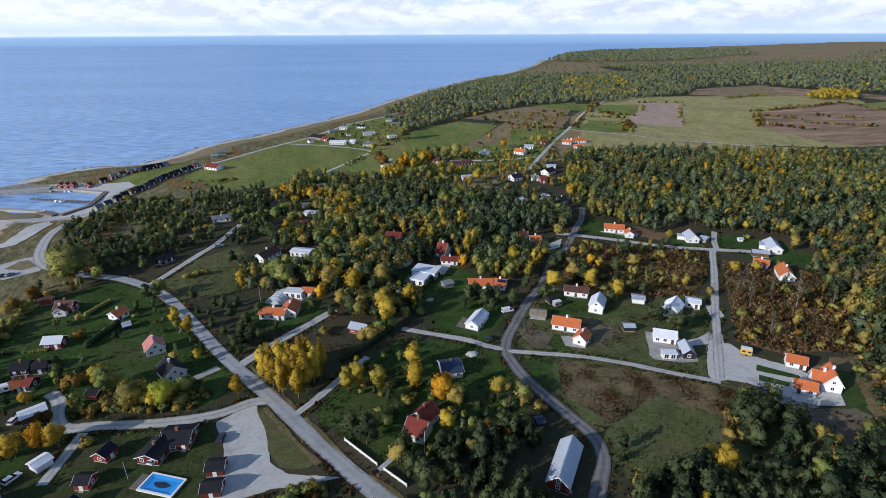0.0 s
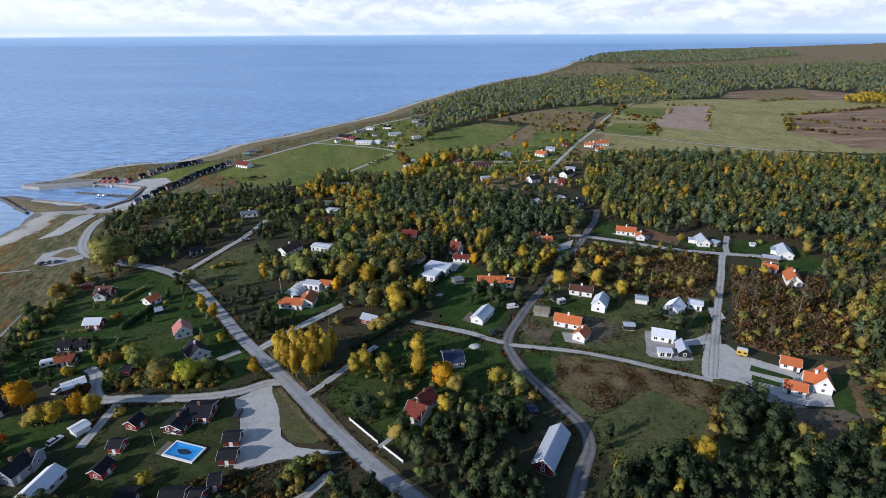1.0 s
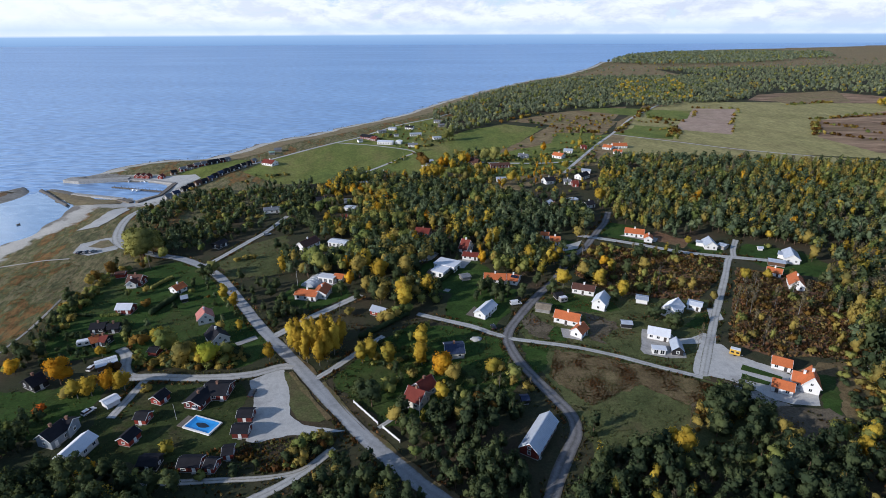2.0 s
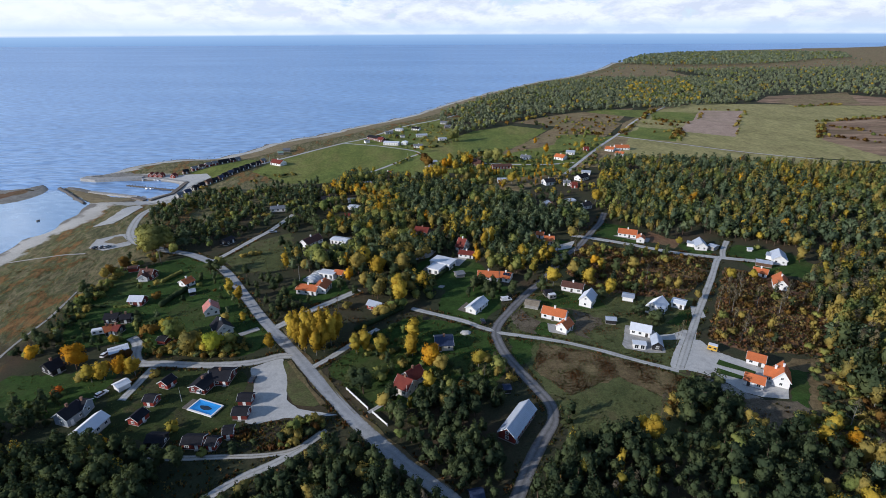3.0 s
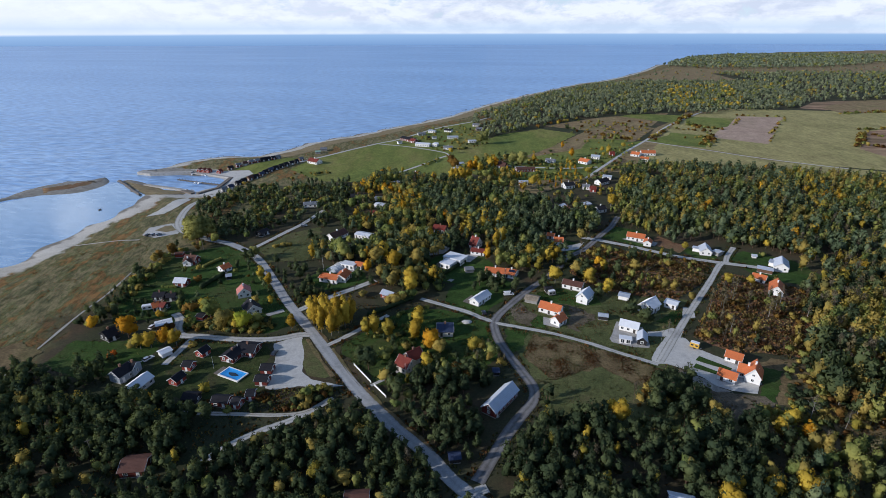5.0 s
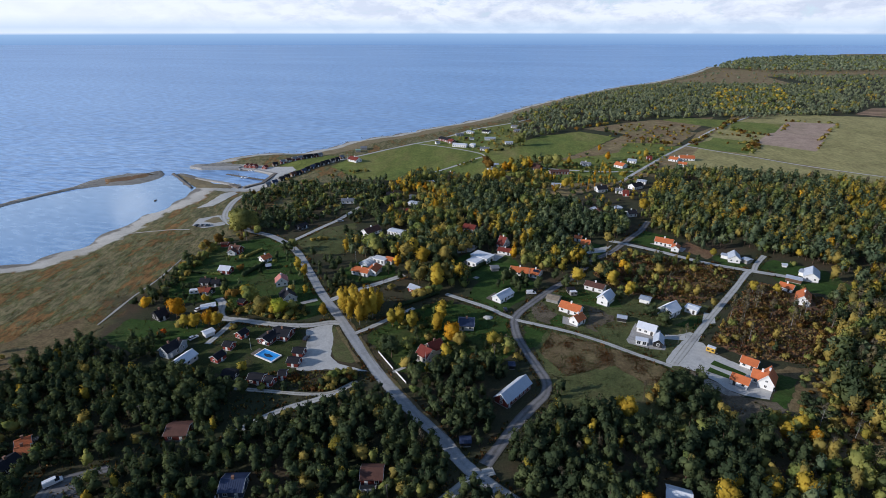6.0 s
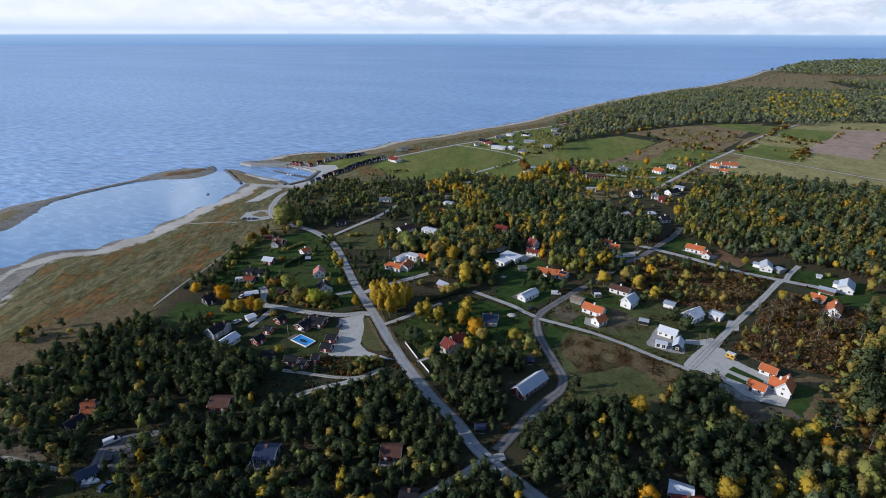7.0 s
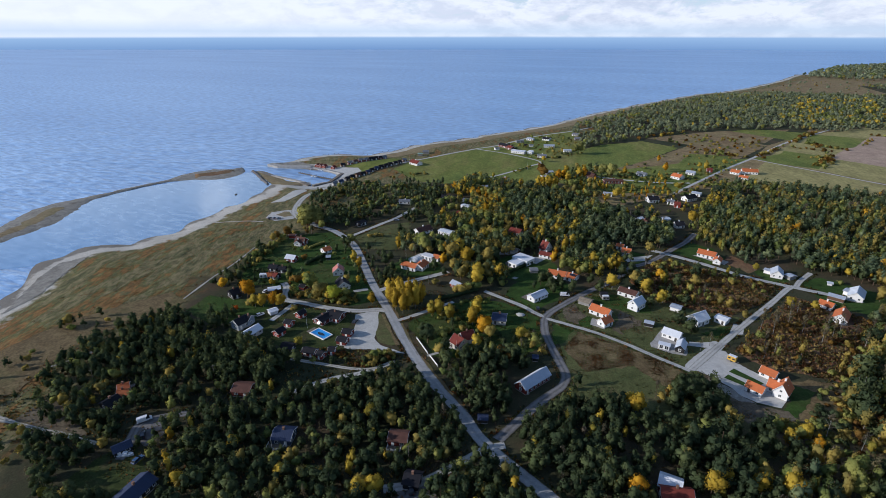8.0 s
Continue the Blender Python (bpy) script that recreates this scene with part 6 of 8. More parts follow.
DUNES = [(-105, -15), (-112, -36), (-124, -55), (-122, -75), (-118, -87), (-108, -100), (-88, -115), (-85, -125), (-62, -140), (-62, -170), (-240, -170), (-240, 60), (-118, 60), (-112, 10)]
CLEAR += [DUNES, [(-63, -99), (-46, -91), (-39, -94), (-50, -104), (-50, -112), (-37, -120), (-36, -129), (-39, -133), (-54, -138), (-62, -132), (-57, -117)]]
near = []
s, r = sow([(-122, -146), (-128, -62), (-108, -24), (-96, -30), (-84, -34), (-74, -48), (-58, -46), (-45, -52), (-14, -55), (6, -64), (24, -47), (32, -46), (66, -82), (104, -112), (62, -118), (-20, -138), (-70, -150)], 3.9, 11, 1.2, 1.4, -0.5)
near += plant(s, r, PINE_MIX, 5.5, 9.5)
s, r = sow([(100, -48), (125, -44), (134, -34), (150, -24), (160, -34), (176, -60), (215, -50), (222, -58), (210, -82), (140, -100), (100, -102), (84, -92), (82, -74)], 4.5, 12, 1.2, 2.0, -0.3)
near += plant([q for q in s if q[0] < 164 + (q[1] + 82) * 0.56], r, PINE_MIX, 6.5, 11)
near += plant([q for q in s if q[0] >= 164 + (q[1] + 82) * 0.56], r, EDGE_MIX, 8, 13)
s, r = sow([(98, -50), (118, -46), (140, -52), (165, -64), (160, -90), (130, -100), (96, -92), (86, -74)], 4.4, 15, 1.2, 1.6, -0.55, False)
near += plant(s, r, PINE_MIX, 5, 9)
s, r = sow([(30, -34), (45, -28), (60, -28), (72, -24), (82, -30), (76, -48), (84, -52), (78, -68), (66, -74), (48, -54)], 4.1, 13, 1.5, 2.0, -0.4, False)
near += plant(s, r, PINE_MIX, 6.5, 10.5)
s, r = sow([(192, -40), (200, -30), (206, -14), (220, 6), (233, 32), (246, 54), (268, 66), (300, 92), (350, 100), (285, 36), (245, 0), (222, -30), (212, -62), (190, -58)], 4.6, 14, 1.5, 3.0, -0.35)
near += plant(s, r, BIRCH_MIX, 8, 13)
grow("near_woods", "dark pine wood with a few yellow birches", near, LEAVES, 300, swell=0.8)

mid = []
s, r = sow([(-134, 185), (-125, 222), (-98, 240), (-58, 249), (-33, 255), (-22, 215), (-16, 150), (-32, 145), (-52, 150), (-62, 116), (-110, 112), (-118, 128), (-132, 165)], 4.2, 21, 1.5, 3.0, -0.32)
mid += plant(s, r, [(40, "pine", 0, 1.0), (36, "pine", 10, 0.95), (10, "spruce", 1, 0.8), (20, "bush", 5, 0.5), (24, "bush", 4, 0.5), (8, "round", 4, 0.8), (4, "sparse", 8, 0.8)], 5, 8.5)
s, r = sow([(-20, 80), (-16, 150), (-20, 215), (-8, 275), (40, 262), (70, 240), (100, 222), (130, 200), (168, 196), (160, 140), (146, 118), (126, 92), (112, 72), (98, 58), (64, 64), (44, 48), (22, 62), (12, 74)], 4.7, 22, 1.6, 2.6, -0.33)
PINE_HEART = [(38, 225), (90, 246), (141, 206), (166, 162), (159, 137), (117, 126), (90, 155), (56, 154), (36, 160)]
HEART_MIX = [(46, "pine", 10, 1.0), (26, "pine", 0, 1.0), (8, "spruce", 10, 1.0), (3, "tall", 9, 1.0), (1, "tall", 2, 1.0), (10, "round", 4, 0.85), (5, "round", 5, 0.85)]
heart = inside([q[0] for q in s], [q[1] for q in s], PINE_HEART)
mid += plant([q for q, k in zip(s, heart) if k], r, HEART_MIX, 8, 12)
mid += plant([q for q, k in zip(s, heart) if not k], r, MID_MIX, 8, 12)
s, r = sow([(166, 146), (186, 200), (216, 296), (244, 318), (300, 310), (430, 278), (510, 250), (360, 98), (300, 98), (262, 100), (238, 116), (192, 136)], 5.0, 23, 1.5, 4.0, -0.42)
mid += plant(s, r, EAST_MIX, 8, 13)
s, r = sow([(70, 255), (100, 335), (200, 330), (226, 318), (200, 290), (190, 215), (150, 215)], 6.5, 24, 1.2, 2.5, -0.22)
mid += plant(s, r, [(30, "bush", 4, 0.5), (20, "bush", 5, 0.5), (20, "pine", 0, 0.8), (10, "tall", 2, 1.0), (6, "tall", 3, 1.0)], 5, 8)
s, r = sow([(-22, 222), (-18, 262), (60, 268), (110, 290), (134, 262), (120, 222), (93, 163), (65, 200), (20, 178)], 8.5, 28, 1.5, 3.0, -0.05)
mid += plant(s, r, [(14, "tall", 2, 1.0), (16, "tall", 9, 1.0), (8, "tall", 3, 0.9), (14, "round", 4, 0.9), (10, "round", 5, 0.9)], 8, 12)

s, r = sow([(186, 140), (200, 116), (230, 117), (264, 102), (268, 68), (280, 60), (310, 90), (300, 112), (240, 128), (196, 150)], 5.6, 29, 1.5, 2.0, -0.2, False)
mid += plant(s, r, EAST_MIX, 7, 11)
grow("village_woods", "mixed pine and yellow birch wood", mid, LEAVES, 96, swell=0.8)
birches = []
CLEARING_MIX = [(22, "sparse", 8, 1.0), (16, "sparse", 5, 1.0), (16, "tall", 5, 0.7), (12, "tall", 4, 0.6), (6, "pine", 0, 0.6), (30, "bush", 4, 0.28), (30, "bush", 5, 0.3), (14, "bush", 6, 0.26)]
s, r = sow([(128, 72), (146, 112), (200, 92), (211, 86), (195, 60), (176, 42), (150, 46), (136, 56)], 5.6, 25, 1.5, 3.0, -0.12, False)
birches += plant(s, r, [(24, "pine", 0, 0.85), (20, "tall", 5, 0.8), (24, "tall", 4, 0.8), (12, "sparse", 8, 1.0), (30, "bush", 4, 0.34), (30, "bush", 5, 0.34), (12, "bush", 6, 0.3), (5, "tall", 9, 0.8)], 6, 10)
s, r = sow([(214, 74), (230, 66), (262, 40), (262, 0), (235, -20), (205, -6), (180, 2), (172, 8)], 5.6, 26, 1.5, 3.0, -0.12, False)
birches += plant(s, r, CLEARING_MIX, 8, 13)
s, r = sow([(192, -40), (206, -14), (233, 28), (262, 60), (280, 50), (240, -10), (215, -60)], 5.4, 27, 1.5, 3.0, -0.2, False)
birches += plant(s, r, EDGE_MIX, 10, 15)
grow("birch_clearing", "slender half bare birches with pale trunks", birches, LEAVES, 190, bark="bark_pale", swell=1.0)

scrub = []
WEST_MIX = [(30, "bush", 4, 0.6), (24, "bush", 5, 0.55), (22, "pine", 0, 0.9), (14, "round", 4, 0.9), (10, "round", 6, 0.8)]
s, r = sow([(-94, 104), (-110, 88), (-110, 64), (-108, 46), (-104, 28), (-106, 6), (-100, 6), (-96, 30), (-99, 48), (-101, 66), (-101, 84), (-90, 98)], 3.3, 58, 1.0, 1.5, -0.45, False)
WEST = (s, r)
GARDEN_MIX = [(14, "bush", 5, 0.38), (28, "bush", 4, 0.36), (4, "bush", 6, 0.3), (14, "bush", 0, 0.42), (20, "pine", 0, 0.75), (10, "pine", 10, 0.75), (4, "round", 5, 0.75), (8, "round", 4, 0.8)]
s, r = sow([(-112, 4), (-116, 60), (-118, 102), (-90, 106), (-70, 101), (-50, 80), (-30, 52), (-14, 24), (-30, 10), (-60, 12), (-80, 8)], 5.2, 31, 1.4, 2.2, 0.12, False)
scrub += plant(s, r, GARDEN_MIX, 4, 7.5)
scrub += plant(*WEST, WEST_MIX, 4, 7)
s, r = sow([(-122, -70), (-122, 10), (-112, 6), (-98, -36), (-60, -48), (-80, -70)], 4.0, 32, 1.0, 1.5, -0.12)
scrub += plant(s, r, GARDEN_MIX, 5, 9)
s, r = sow([(-128, -30), (-150, -48), (-140, -100), (-110, -130), (-80, -140), (-84, -120), (-112, -96), (-124, -60)], 7.0, 50, 1.0, 1.5, 0.05, False)
scrub += plant(s, r, [(40, "pine", 0, 0.9), (30, "bush", 4, 0.5), (20, "bush", 5, 0.5), (10, "bush", 9, 0.45)], 4, 7)
s, r = sow([(16, -6), (34, 18), (48, 30), (62, 26), (84, 8), (90, -16), (84, -28), (60, -26), (40, -30)], 4.6, 33, 1.6, 2.6, 0.10, False)
scrub += plant(s, r, GARDEN_MIX, 5, 9)
s, r = sow([(-46, 78), (-36, 62), (-24, 44), (-12, 28), (4, 44), (0, 52), (-18, 54), (-24, 76)], 4.6, 39, 1.2, 1.5, -0.1, False)
scrub += plant(s, r, [(70, "pine", 0, 1.0), (10, "spruce", 1, 1.0), (20, "bush", 5, 0.4)], 5, 8)
s, r = sow([(22, 58), (38, 42), (52, 42), (62, 52), (58, 64), (44, 96), (30, 92), (14, 76)], 5.0, 40, 1.4, 2.0, -0.15)
scrub += plant(s, r, [(40, "pine", 0, 1.0), (22, "round", 5, 1.0), (14, "tall", 2, 1.2), (16, "round", 4, 0.9)], 7, 11)
for outline, gap, seed, dense in (
        ([(-20, 430), (0, 425), (45, 385), (75, 400), (100, 440), (80, 560), (40, 540), (10, 480)], 9.0, 61, -0.2),
        ([(0, 262), (40, 270), (66, 296), (110, 345), (180, 345), (230, 400), (270, 440), (230, 330), (190, 270), (130, 235), (90, 245), (50, 262)], 7.0, 62, -0.2),
        ([(50, 375), (42, 350), (12, 298), (-10, 268), (-2, 266), (20, 298), (48, 345), (58, 372)], 5.0, 63, -0.1),
        ([(5, -36), (20, -34), (24, -44), (8, -48), (-20, -47), (-12, -42)], 2.1, 34, -0.3),
        ([(-60, 10), (-58, 4), (-20, 2), (-14, 8), (-20, 14), (-50, 14)], 1.9, 35, -0.35),
        ([(184, -38), (198, -16), (206, -10), (220, -22), (222, -44), (206, -60), (180, -58), (166, -46)], 3.0, 64, -0.3),
        ([(126, -38), (134, -34), (150, -22), (156, -30), (140, -44)], 3.4, 36, -0.2),
        ([(-128, 250), (-110, 262), (-60, 262), (-30, 262), (-70, 300), (-100, 300)], 6.0, 37, 0.05),
        ([(110, 330), (160, 340), (260, 440), (330, 540), (280, 620), (180, 560), (230, 500)], 12.0, 38, -0.05)):
    s, r = sow(outline, gap, seed, 0.8, 1.2, dense, False)
    scrub += plant(s, r, SCRUB_MIX, 4, 9)
for outline, gap, seed in (([(-78, -42), (-86, -20), (-84, -6), (-76, -8), (-66, -36)], 3.8, 46), ([(-62, -44), (-46, -46), (-40, -54), (-60, -54)], 3.6, 57), ([(-80, -50), (-57, -45), (-33, -53), (-27, -62), (-14, -72), (-60, -76)], 3.9, 47), ([(14, -62), (22, -53), (32, -50), (47, -63), (58, -73), (5, -74)], 4.0, 48), ([(86, -76), (96, -60), (102, -40), (100, -30), (98, -44), (84, -68), (80, -78)], 4.2, 55), ([(40, -66), (66, -92), (84, -108), (60, -118), (30, -90)], 4.2, 56), ([(61, -57), (73, -49), (80, -40), (76, -57), (68, -72), (60, -72)], 4.2, 49)):
    s, r = sow(outline, gap, seed, 1.0, 1.6, -0.25, False)
    scrub += plant(s, r, PINE_MIX, 6, 10)
grow("garden_scrub", "dark pines, olive bushes and hedges of the gardens", scrub, LEAVES, 160, swell=0.8)

far = []
# the pines here take needles already paled for haze
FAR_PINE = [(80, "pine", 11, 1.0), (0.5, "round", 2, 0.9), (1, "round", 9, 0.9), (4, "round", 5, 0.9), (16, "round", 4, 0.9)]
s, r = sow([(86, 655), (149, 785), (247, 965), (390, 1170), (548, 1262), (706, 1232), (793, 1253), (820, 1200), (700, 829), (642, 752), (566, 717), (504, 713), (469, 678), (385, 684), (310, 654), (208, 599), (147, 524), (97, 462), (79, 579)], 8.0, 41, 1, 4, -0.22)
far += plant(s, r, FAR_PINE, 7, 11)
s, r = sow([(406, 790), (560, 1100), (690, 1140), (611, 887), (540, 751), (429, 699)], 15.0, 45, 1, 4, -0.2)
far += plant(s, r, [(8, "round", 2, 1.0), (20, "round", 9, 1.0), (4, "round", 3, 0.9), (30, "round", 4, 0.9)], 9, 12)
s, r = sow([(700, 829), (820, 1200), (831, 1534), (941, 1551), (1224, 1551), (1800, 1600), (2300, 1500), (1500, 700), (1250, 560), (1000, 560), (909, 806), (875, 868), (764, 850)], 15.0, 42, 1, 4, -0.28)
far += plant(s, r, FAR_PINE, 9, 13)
s, r = sow([(430, 278), (560, 250), (700, 330), (900, 480), (1100, 520), (900, 100), (520, 60)], 11.0, 43, 1, 4, -0.3)
far += plant(s, r, EAST_MIX, 9, 13)
s, r = sow([(60, 300), (100, 352), (125, 350), (100, 325), (66, 290)], 7.0, 44, 1, 3, -0.1)
far += plant(s, r, MID_MIX, 7, 11)
HEDGEROWS = [[(596, 537), (674, 550)], [(674, 550), (801, 591)], [(582, 512), (515, 418)], [(675, 688), (760, 704)], [(801, 591), (786, 503)], [(586, 500), (610, 455)], [(596, 435), (654, 390)], [(536, 430), (570, 383)], [(652, 486), (695, 443)], [(355, 538), (396, 514)], [(382, 570), (419, 530)], [(383, 488), (341, 422)], [(412, 652), (367, 573)], [(335, 517), (294, 463)], [(223, 469), (277, 462)]]
for (x0, y0), (x1, y1) in HEDGEROWS:
    k = max(6, int(math.hypot(x1 - x0, y1 - y0) / 5))
    for i in range(k):
        far.append((x0 + (x1 - x0) * i / k + r.uniform(-2.5, 2.5), y0 + (y1 - y0) * i / k + r.uniform(-2.5, 2.5), r.uniform(2, 4.5), "bush", int(r.choice([4, 5, 6, 6]))))
s, r = sow([(815, 674), (891, 722), (930, 685), (858, 616), (814, 625), (791, 646)], 9.0, 53, 1, 4, -0.9, False)
far += plant(s, r, [(60, "round", 2, 1.0), (30, "round", 9, 1.0)], 10, 13)
s, r = sow([(226, 602), (342, 596), (278, 466), (195, 483)], 13.0, 54, 1, 4, -0.1, False)
far += plant(s, r, [(50, "bush", 5, 0.5), (30, "bush", 6, 0.5), (30, "bush", 4, 0.5), (4, "round", 3, 0.8)], 4, 7)
for line in ([(494, 660), (556, 646)], [(402, 640), (376, 480)], [(300, 460), (330, 545), (402, 640)], [(344, 470), (376, 480)], [(425, 436), (555, 640)], [(514, 412), (600, 526)], [(441, 558), (479, 625)], [(346, 412), (378, 470)], [(382, 602), (424, 660)], [(667, 679), (748, 710)], [(611, 536), (727, 582)], [(170, 548), (238, 619)], [(232, 494), (285, 455)], [(560, 774), (640, 788)]):
    (x0, y0), (x1, y1) = line[0], line[-1]
    for i in range(14):
        if r.uniform() < 0.6:
            far.append((x0 + (x1 - x0) * i / 13 + r.uniform(-3, 3), y0 + (y1 - y0) * i / 13 + r.uniform(-3, 3), r.uniform(2, 5), "bush", int(r.choice([4, 5, 6]))))
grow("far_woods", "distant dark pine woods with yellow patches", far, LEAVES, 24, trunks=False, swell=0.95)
vast = []
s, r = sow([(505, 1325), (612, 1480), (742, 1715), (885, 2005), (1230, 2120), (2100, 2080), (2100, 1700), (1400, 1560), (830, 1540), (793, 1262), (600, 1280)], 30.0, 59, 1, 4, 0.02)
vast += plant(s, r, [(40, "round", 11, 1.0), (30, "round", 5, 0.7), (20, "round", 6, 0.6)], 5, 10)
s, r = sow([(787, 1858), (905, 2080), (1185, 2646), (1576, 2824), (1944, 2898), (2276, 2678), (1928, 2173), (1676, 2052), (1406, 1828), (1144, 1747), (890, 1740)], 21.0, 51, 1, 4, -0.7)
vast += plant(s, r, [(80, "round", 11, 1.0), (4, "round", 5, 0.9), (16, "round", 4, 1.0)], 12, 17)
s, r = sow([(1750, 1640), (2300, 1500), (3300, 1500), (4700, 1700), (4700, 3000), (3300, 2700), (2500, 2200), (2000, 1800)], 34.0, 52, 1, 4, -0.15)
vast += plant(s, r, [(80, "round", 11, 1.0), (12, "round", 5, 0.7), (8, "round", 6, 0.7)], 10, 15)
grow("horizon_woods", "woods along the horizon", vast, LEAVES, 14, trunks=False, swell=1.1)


# ---- trees that stand apart ----
LEAF_OF = {"yellow": ("leaf_yellow", "golden yellow autumn"), "yellowgreen": ("leaf_lime", "yellow green autumn"), "orange": ("leaf_orange", "orange autumn"), "olive": ("leaf_olive", "olive turning"),
           "green": ("leaf_green", "green leafy"), "fresh": ("leaf_fresh", "fresh light green"), "willow": ("leaf_willow", "tall grey green"), "pine": ("pine", "dark green pine"), "brown": ("leaf_brown", "brown withered"), "red": ("leaf_red", "bright red"),
           "twig": ("twig", "bare pale birch"), "paleg": ("leaf_willow", "tall grey green")}
M["leaf_willow"] = foliage("willow_leaves", (0.13, 0.145, 0.050), (0.26, 0.275, 0.095), (0.28, 0.27, 0.085), 0.25)
STEMS = {}


def tree(kind, leaf, x, y, tall):
    """A single tree: trunk with limbs, crown of leaf clumps. Forms are built once and copied."""
    rng = np.random.default_rng(int(abs(x) * 31 + abs(y) * 17))
    key = (kind, leaf, int(rng.integers(3)))
    m = pose(x, y, h(x, y), 0, 0, float(rng.uniform(0, 360)))
    wide = (1.15 if tall < 13.5 else 0.72) if kind == "tall" else 1.0
    if key not in STEMS:
        mat_key, words = LEAF_OF[leaf]
        count = {"round": 1100, "pine": 900, "tall": 1000, "bush": 260, "sparse": 220, "spruce": 400}[kind] * (2 if leaf == "willow" else 1)
        crown, faces, tv, tq, facing, stem_out = template(kind, count, SIZES[kind] * (0.62 if leaf == "willow" else 0.52), key[2])
        root = new("bush" if kind == "bush" else "tree")
        root.empty_display_size = 0.1
        pale = leaf in ("yellow", "yellowgreen", "twig")
        if kind != "bush":
            me = raw_mesh("trunk", tv, tq, [M["bark_pale" if pale else "bark"]], smooth=True)
            share("trunk", me, root, Matrix())
        me = raw_mesh("crown", crown, faces, [M[mat_key]], smooth=True)
        soften(me, facing)
        share("crown", me, root, Matrix())
        noun = "garden bush" if kind == "bush" else {"pine": "tree with a rounded crown"}.get(kind, "tree")
        tagged(root, f"{words} {noun} on rough grass" if kind != "bush" else f"low {words} garden bush on grass", "bush" if kind == "bush" else "tree", "bushes in the gardens" if kind == "bush" else "trees in the village")
        STEMS[key] = root
        root.matrix_world = m @ Matrix.Scale(tall, 4) @ Matrix.Diagonal((wide, wide, 1, 1))
        return root
    base = STEMS[key]
    made = copy_thing(base, Matrix())
    made.matrix_basis = m @ Matrix.Scale(tall * float(rng.uniform(0.94, 1.06)), 4) @ Matrix.Diagonal((wide, wide, 1, 1))
    return made


def grove(kind, leaf, spots):
    for x, y, tall in spots:
        tree(kind, leaf, x, y, tall)


grove("tall", "yellow", [(0, 13, 15), (3, 9, 15), (6.5, 4.5, 15), (9, 8, 17), (11.5, 2, 14), (14, 4.5, 17), (16, 9, 17), (18, 13.5, 15), (6, 13, 16), (12, 12.5, 17), (1, 17, 14), (13, 18, 14), (43, 42, 13), (49, 11, 12), (49, 0, 12), (48, 1, 9), (55, -21, 9), (142, 46, 9), (136, 60, 8), (180, -49, 9), (174, -54, 9), (-14, -106, 8), (266, 109, 10), (42, 49, 13), (48, 112, 12)])
grove("tall", "yellow", [(89, 107, 14), (94, 110, 14), (82, 136, 11), (34, 112, 12), (22, 132, 12), (23, 85, 13), (30, 73, 12), (107, 85, 12), (147, 74, 8), (-5, 150, 12), (20, 85, 11), (153, 205, 9), (94, 314, 12), (140, 336, 10), (12, 260, 8), (42, 259, 10), (95, 310, 11), (81, 326, 10), (57, 270, 10), (65, 277, 11)])
grove("tall", "orange", [(16, 68, 9), (-44, -46, 7), (182, -55, 8), (-44, -50, 7), (279, 124, 10), (83, 88, 9), (4, 218, 11), (10, 213, 11), (24, 168, 12), (13, 86, 9), (182, 360, 12), (181, 409, 9), (94, 233, 6), (26, 253, 9)])
grove("round", "olive", [(20, 76, 12), (43, 75, 12), (60, -11, 8), (-38, 6, 10), (-109, 76, 7), (-113, 195, 7), (-75, 147, 7), (131, 67, 9), (182, 40, 5), (-146, -52, 7), (164, 73, 8), (11, 142, 12)])
grove("round", "yellow", [(30, 73, 12), (-63, -10, 8), (-53, -8, 8), (-72, 14, 5), (118, 58, 10), (144, -84, 9), (158, -80, 9), (167, -80, 10), (149, -62, 4), (40, -111, 8), (36, -113, 8), (-23, -123, 6), (8, -112, 6), (-106, -42, 6), (255, 111, 6), (144, 49, 8), (133, 198, 8), (181, 192, 10), (54, 375, 7)])
grove("round", "green", [(-0, 82, 12), (77, -24, 6), (62, -26, 5), (-48, 14, 11), (-87, 107, 7), (-3, 88, 13)])
grove("pine", "pine", [(13, 58, 8), (-8, 58, 7), (-18, 64, 8), (-19, 58, 8), (-12, 51, 7), (-12, 41, 8), (-13, 34, 7), (29, 51, 9), (21, 51, 7), (37, 80, 12), (47, 77, 12), (32, -22, 11), (28, -18, 9), (42, -28, 9), (57, -28, 8), (52, -29, 8), (-54, 80, 8), (-58, 81, 8), (-103, 51, 8), (-109, 59, 8), (-59, 72, 5), (-69, 28, 6), (-73, 35, 5), (-59, 49, 4)])
grove("pine", "pine", [(-45, 67, 5), (-98, 12, 8), (-94, 15, 7), (-105, 18, 6), (-84, 10, 5), (-90, 146, 7), (149, 25, 9), (147, 28, 7), (153, 17, 10), (152, 20, 7), (137, 42, 8), (133, 63, 9), (96, 48, 9), (84, 49, 9), (78, 54, 8), (90, 51, 8), (86, 45, 7), (82, 58, 9), (111, 52, 9), (106, 61, 8), (63, 105, 8), (79, 58, 7), (88, 58, 7), (84, 56, 7)])
grove("pine", "pine", [(75, 48, 6), (70, 105, 6), (46, 63, 9), (39, 70, 10), (154, 71, 9), (136, 67, 10), (132, 69, 10), (167, 87, 11), (124, 76, 10), (130, 81, 10), (123, 100, 8), (-22, 103, 9), (-17, 106, 8), (-29, 115, 8), (-34, 144, 5), (-26, 140, 5), (-30, 140, 5), (106, 359, 6)])
grove("round", "fresh", [(-28.2, 4.8, 10.5)])
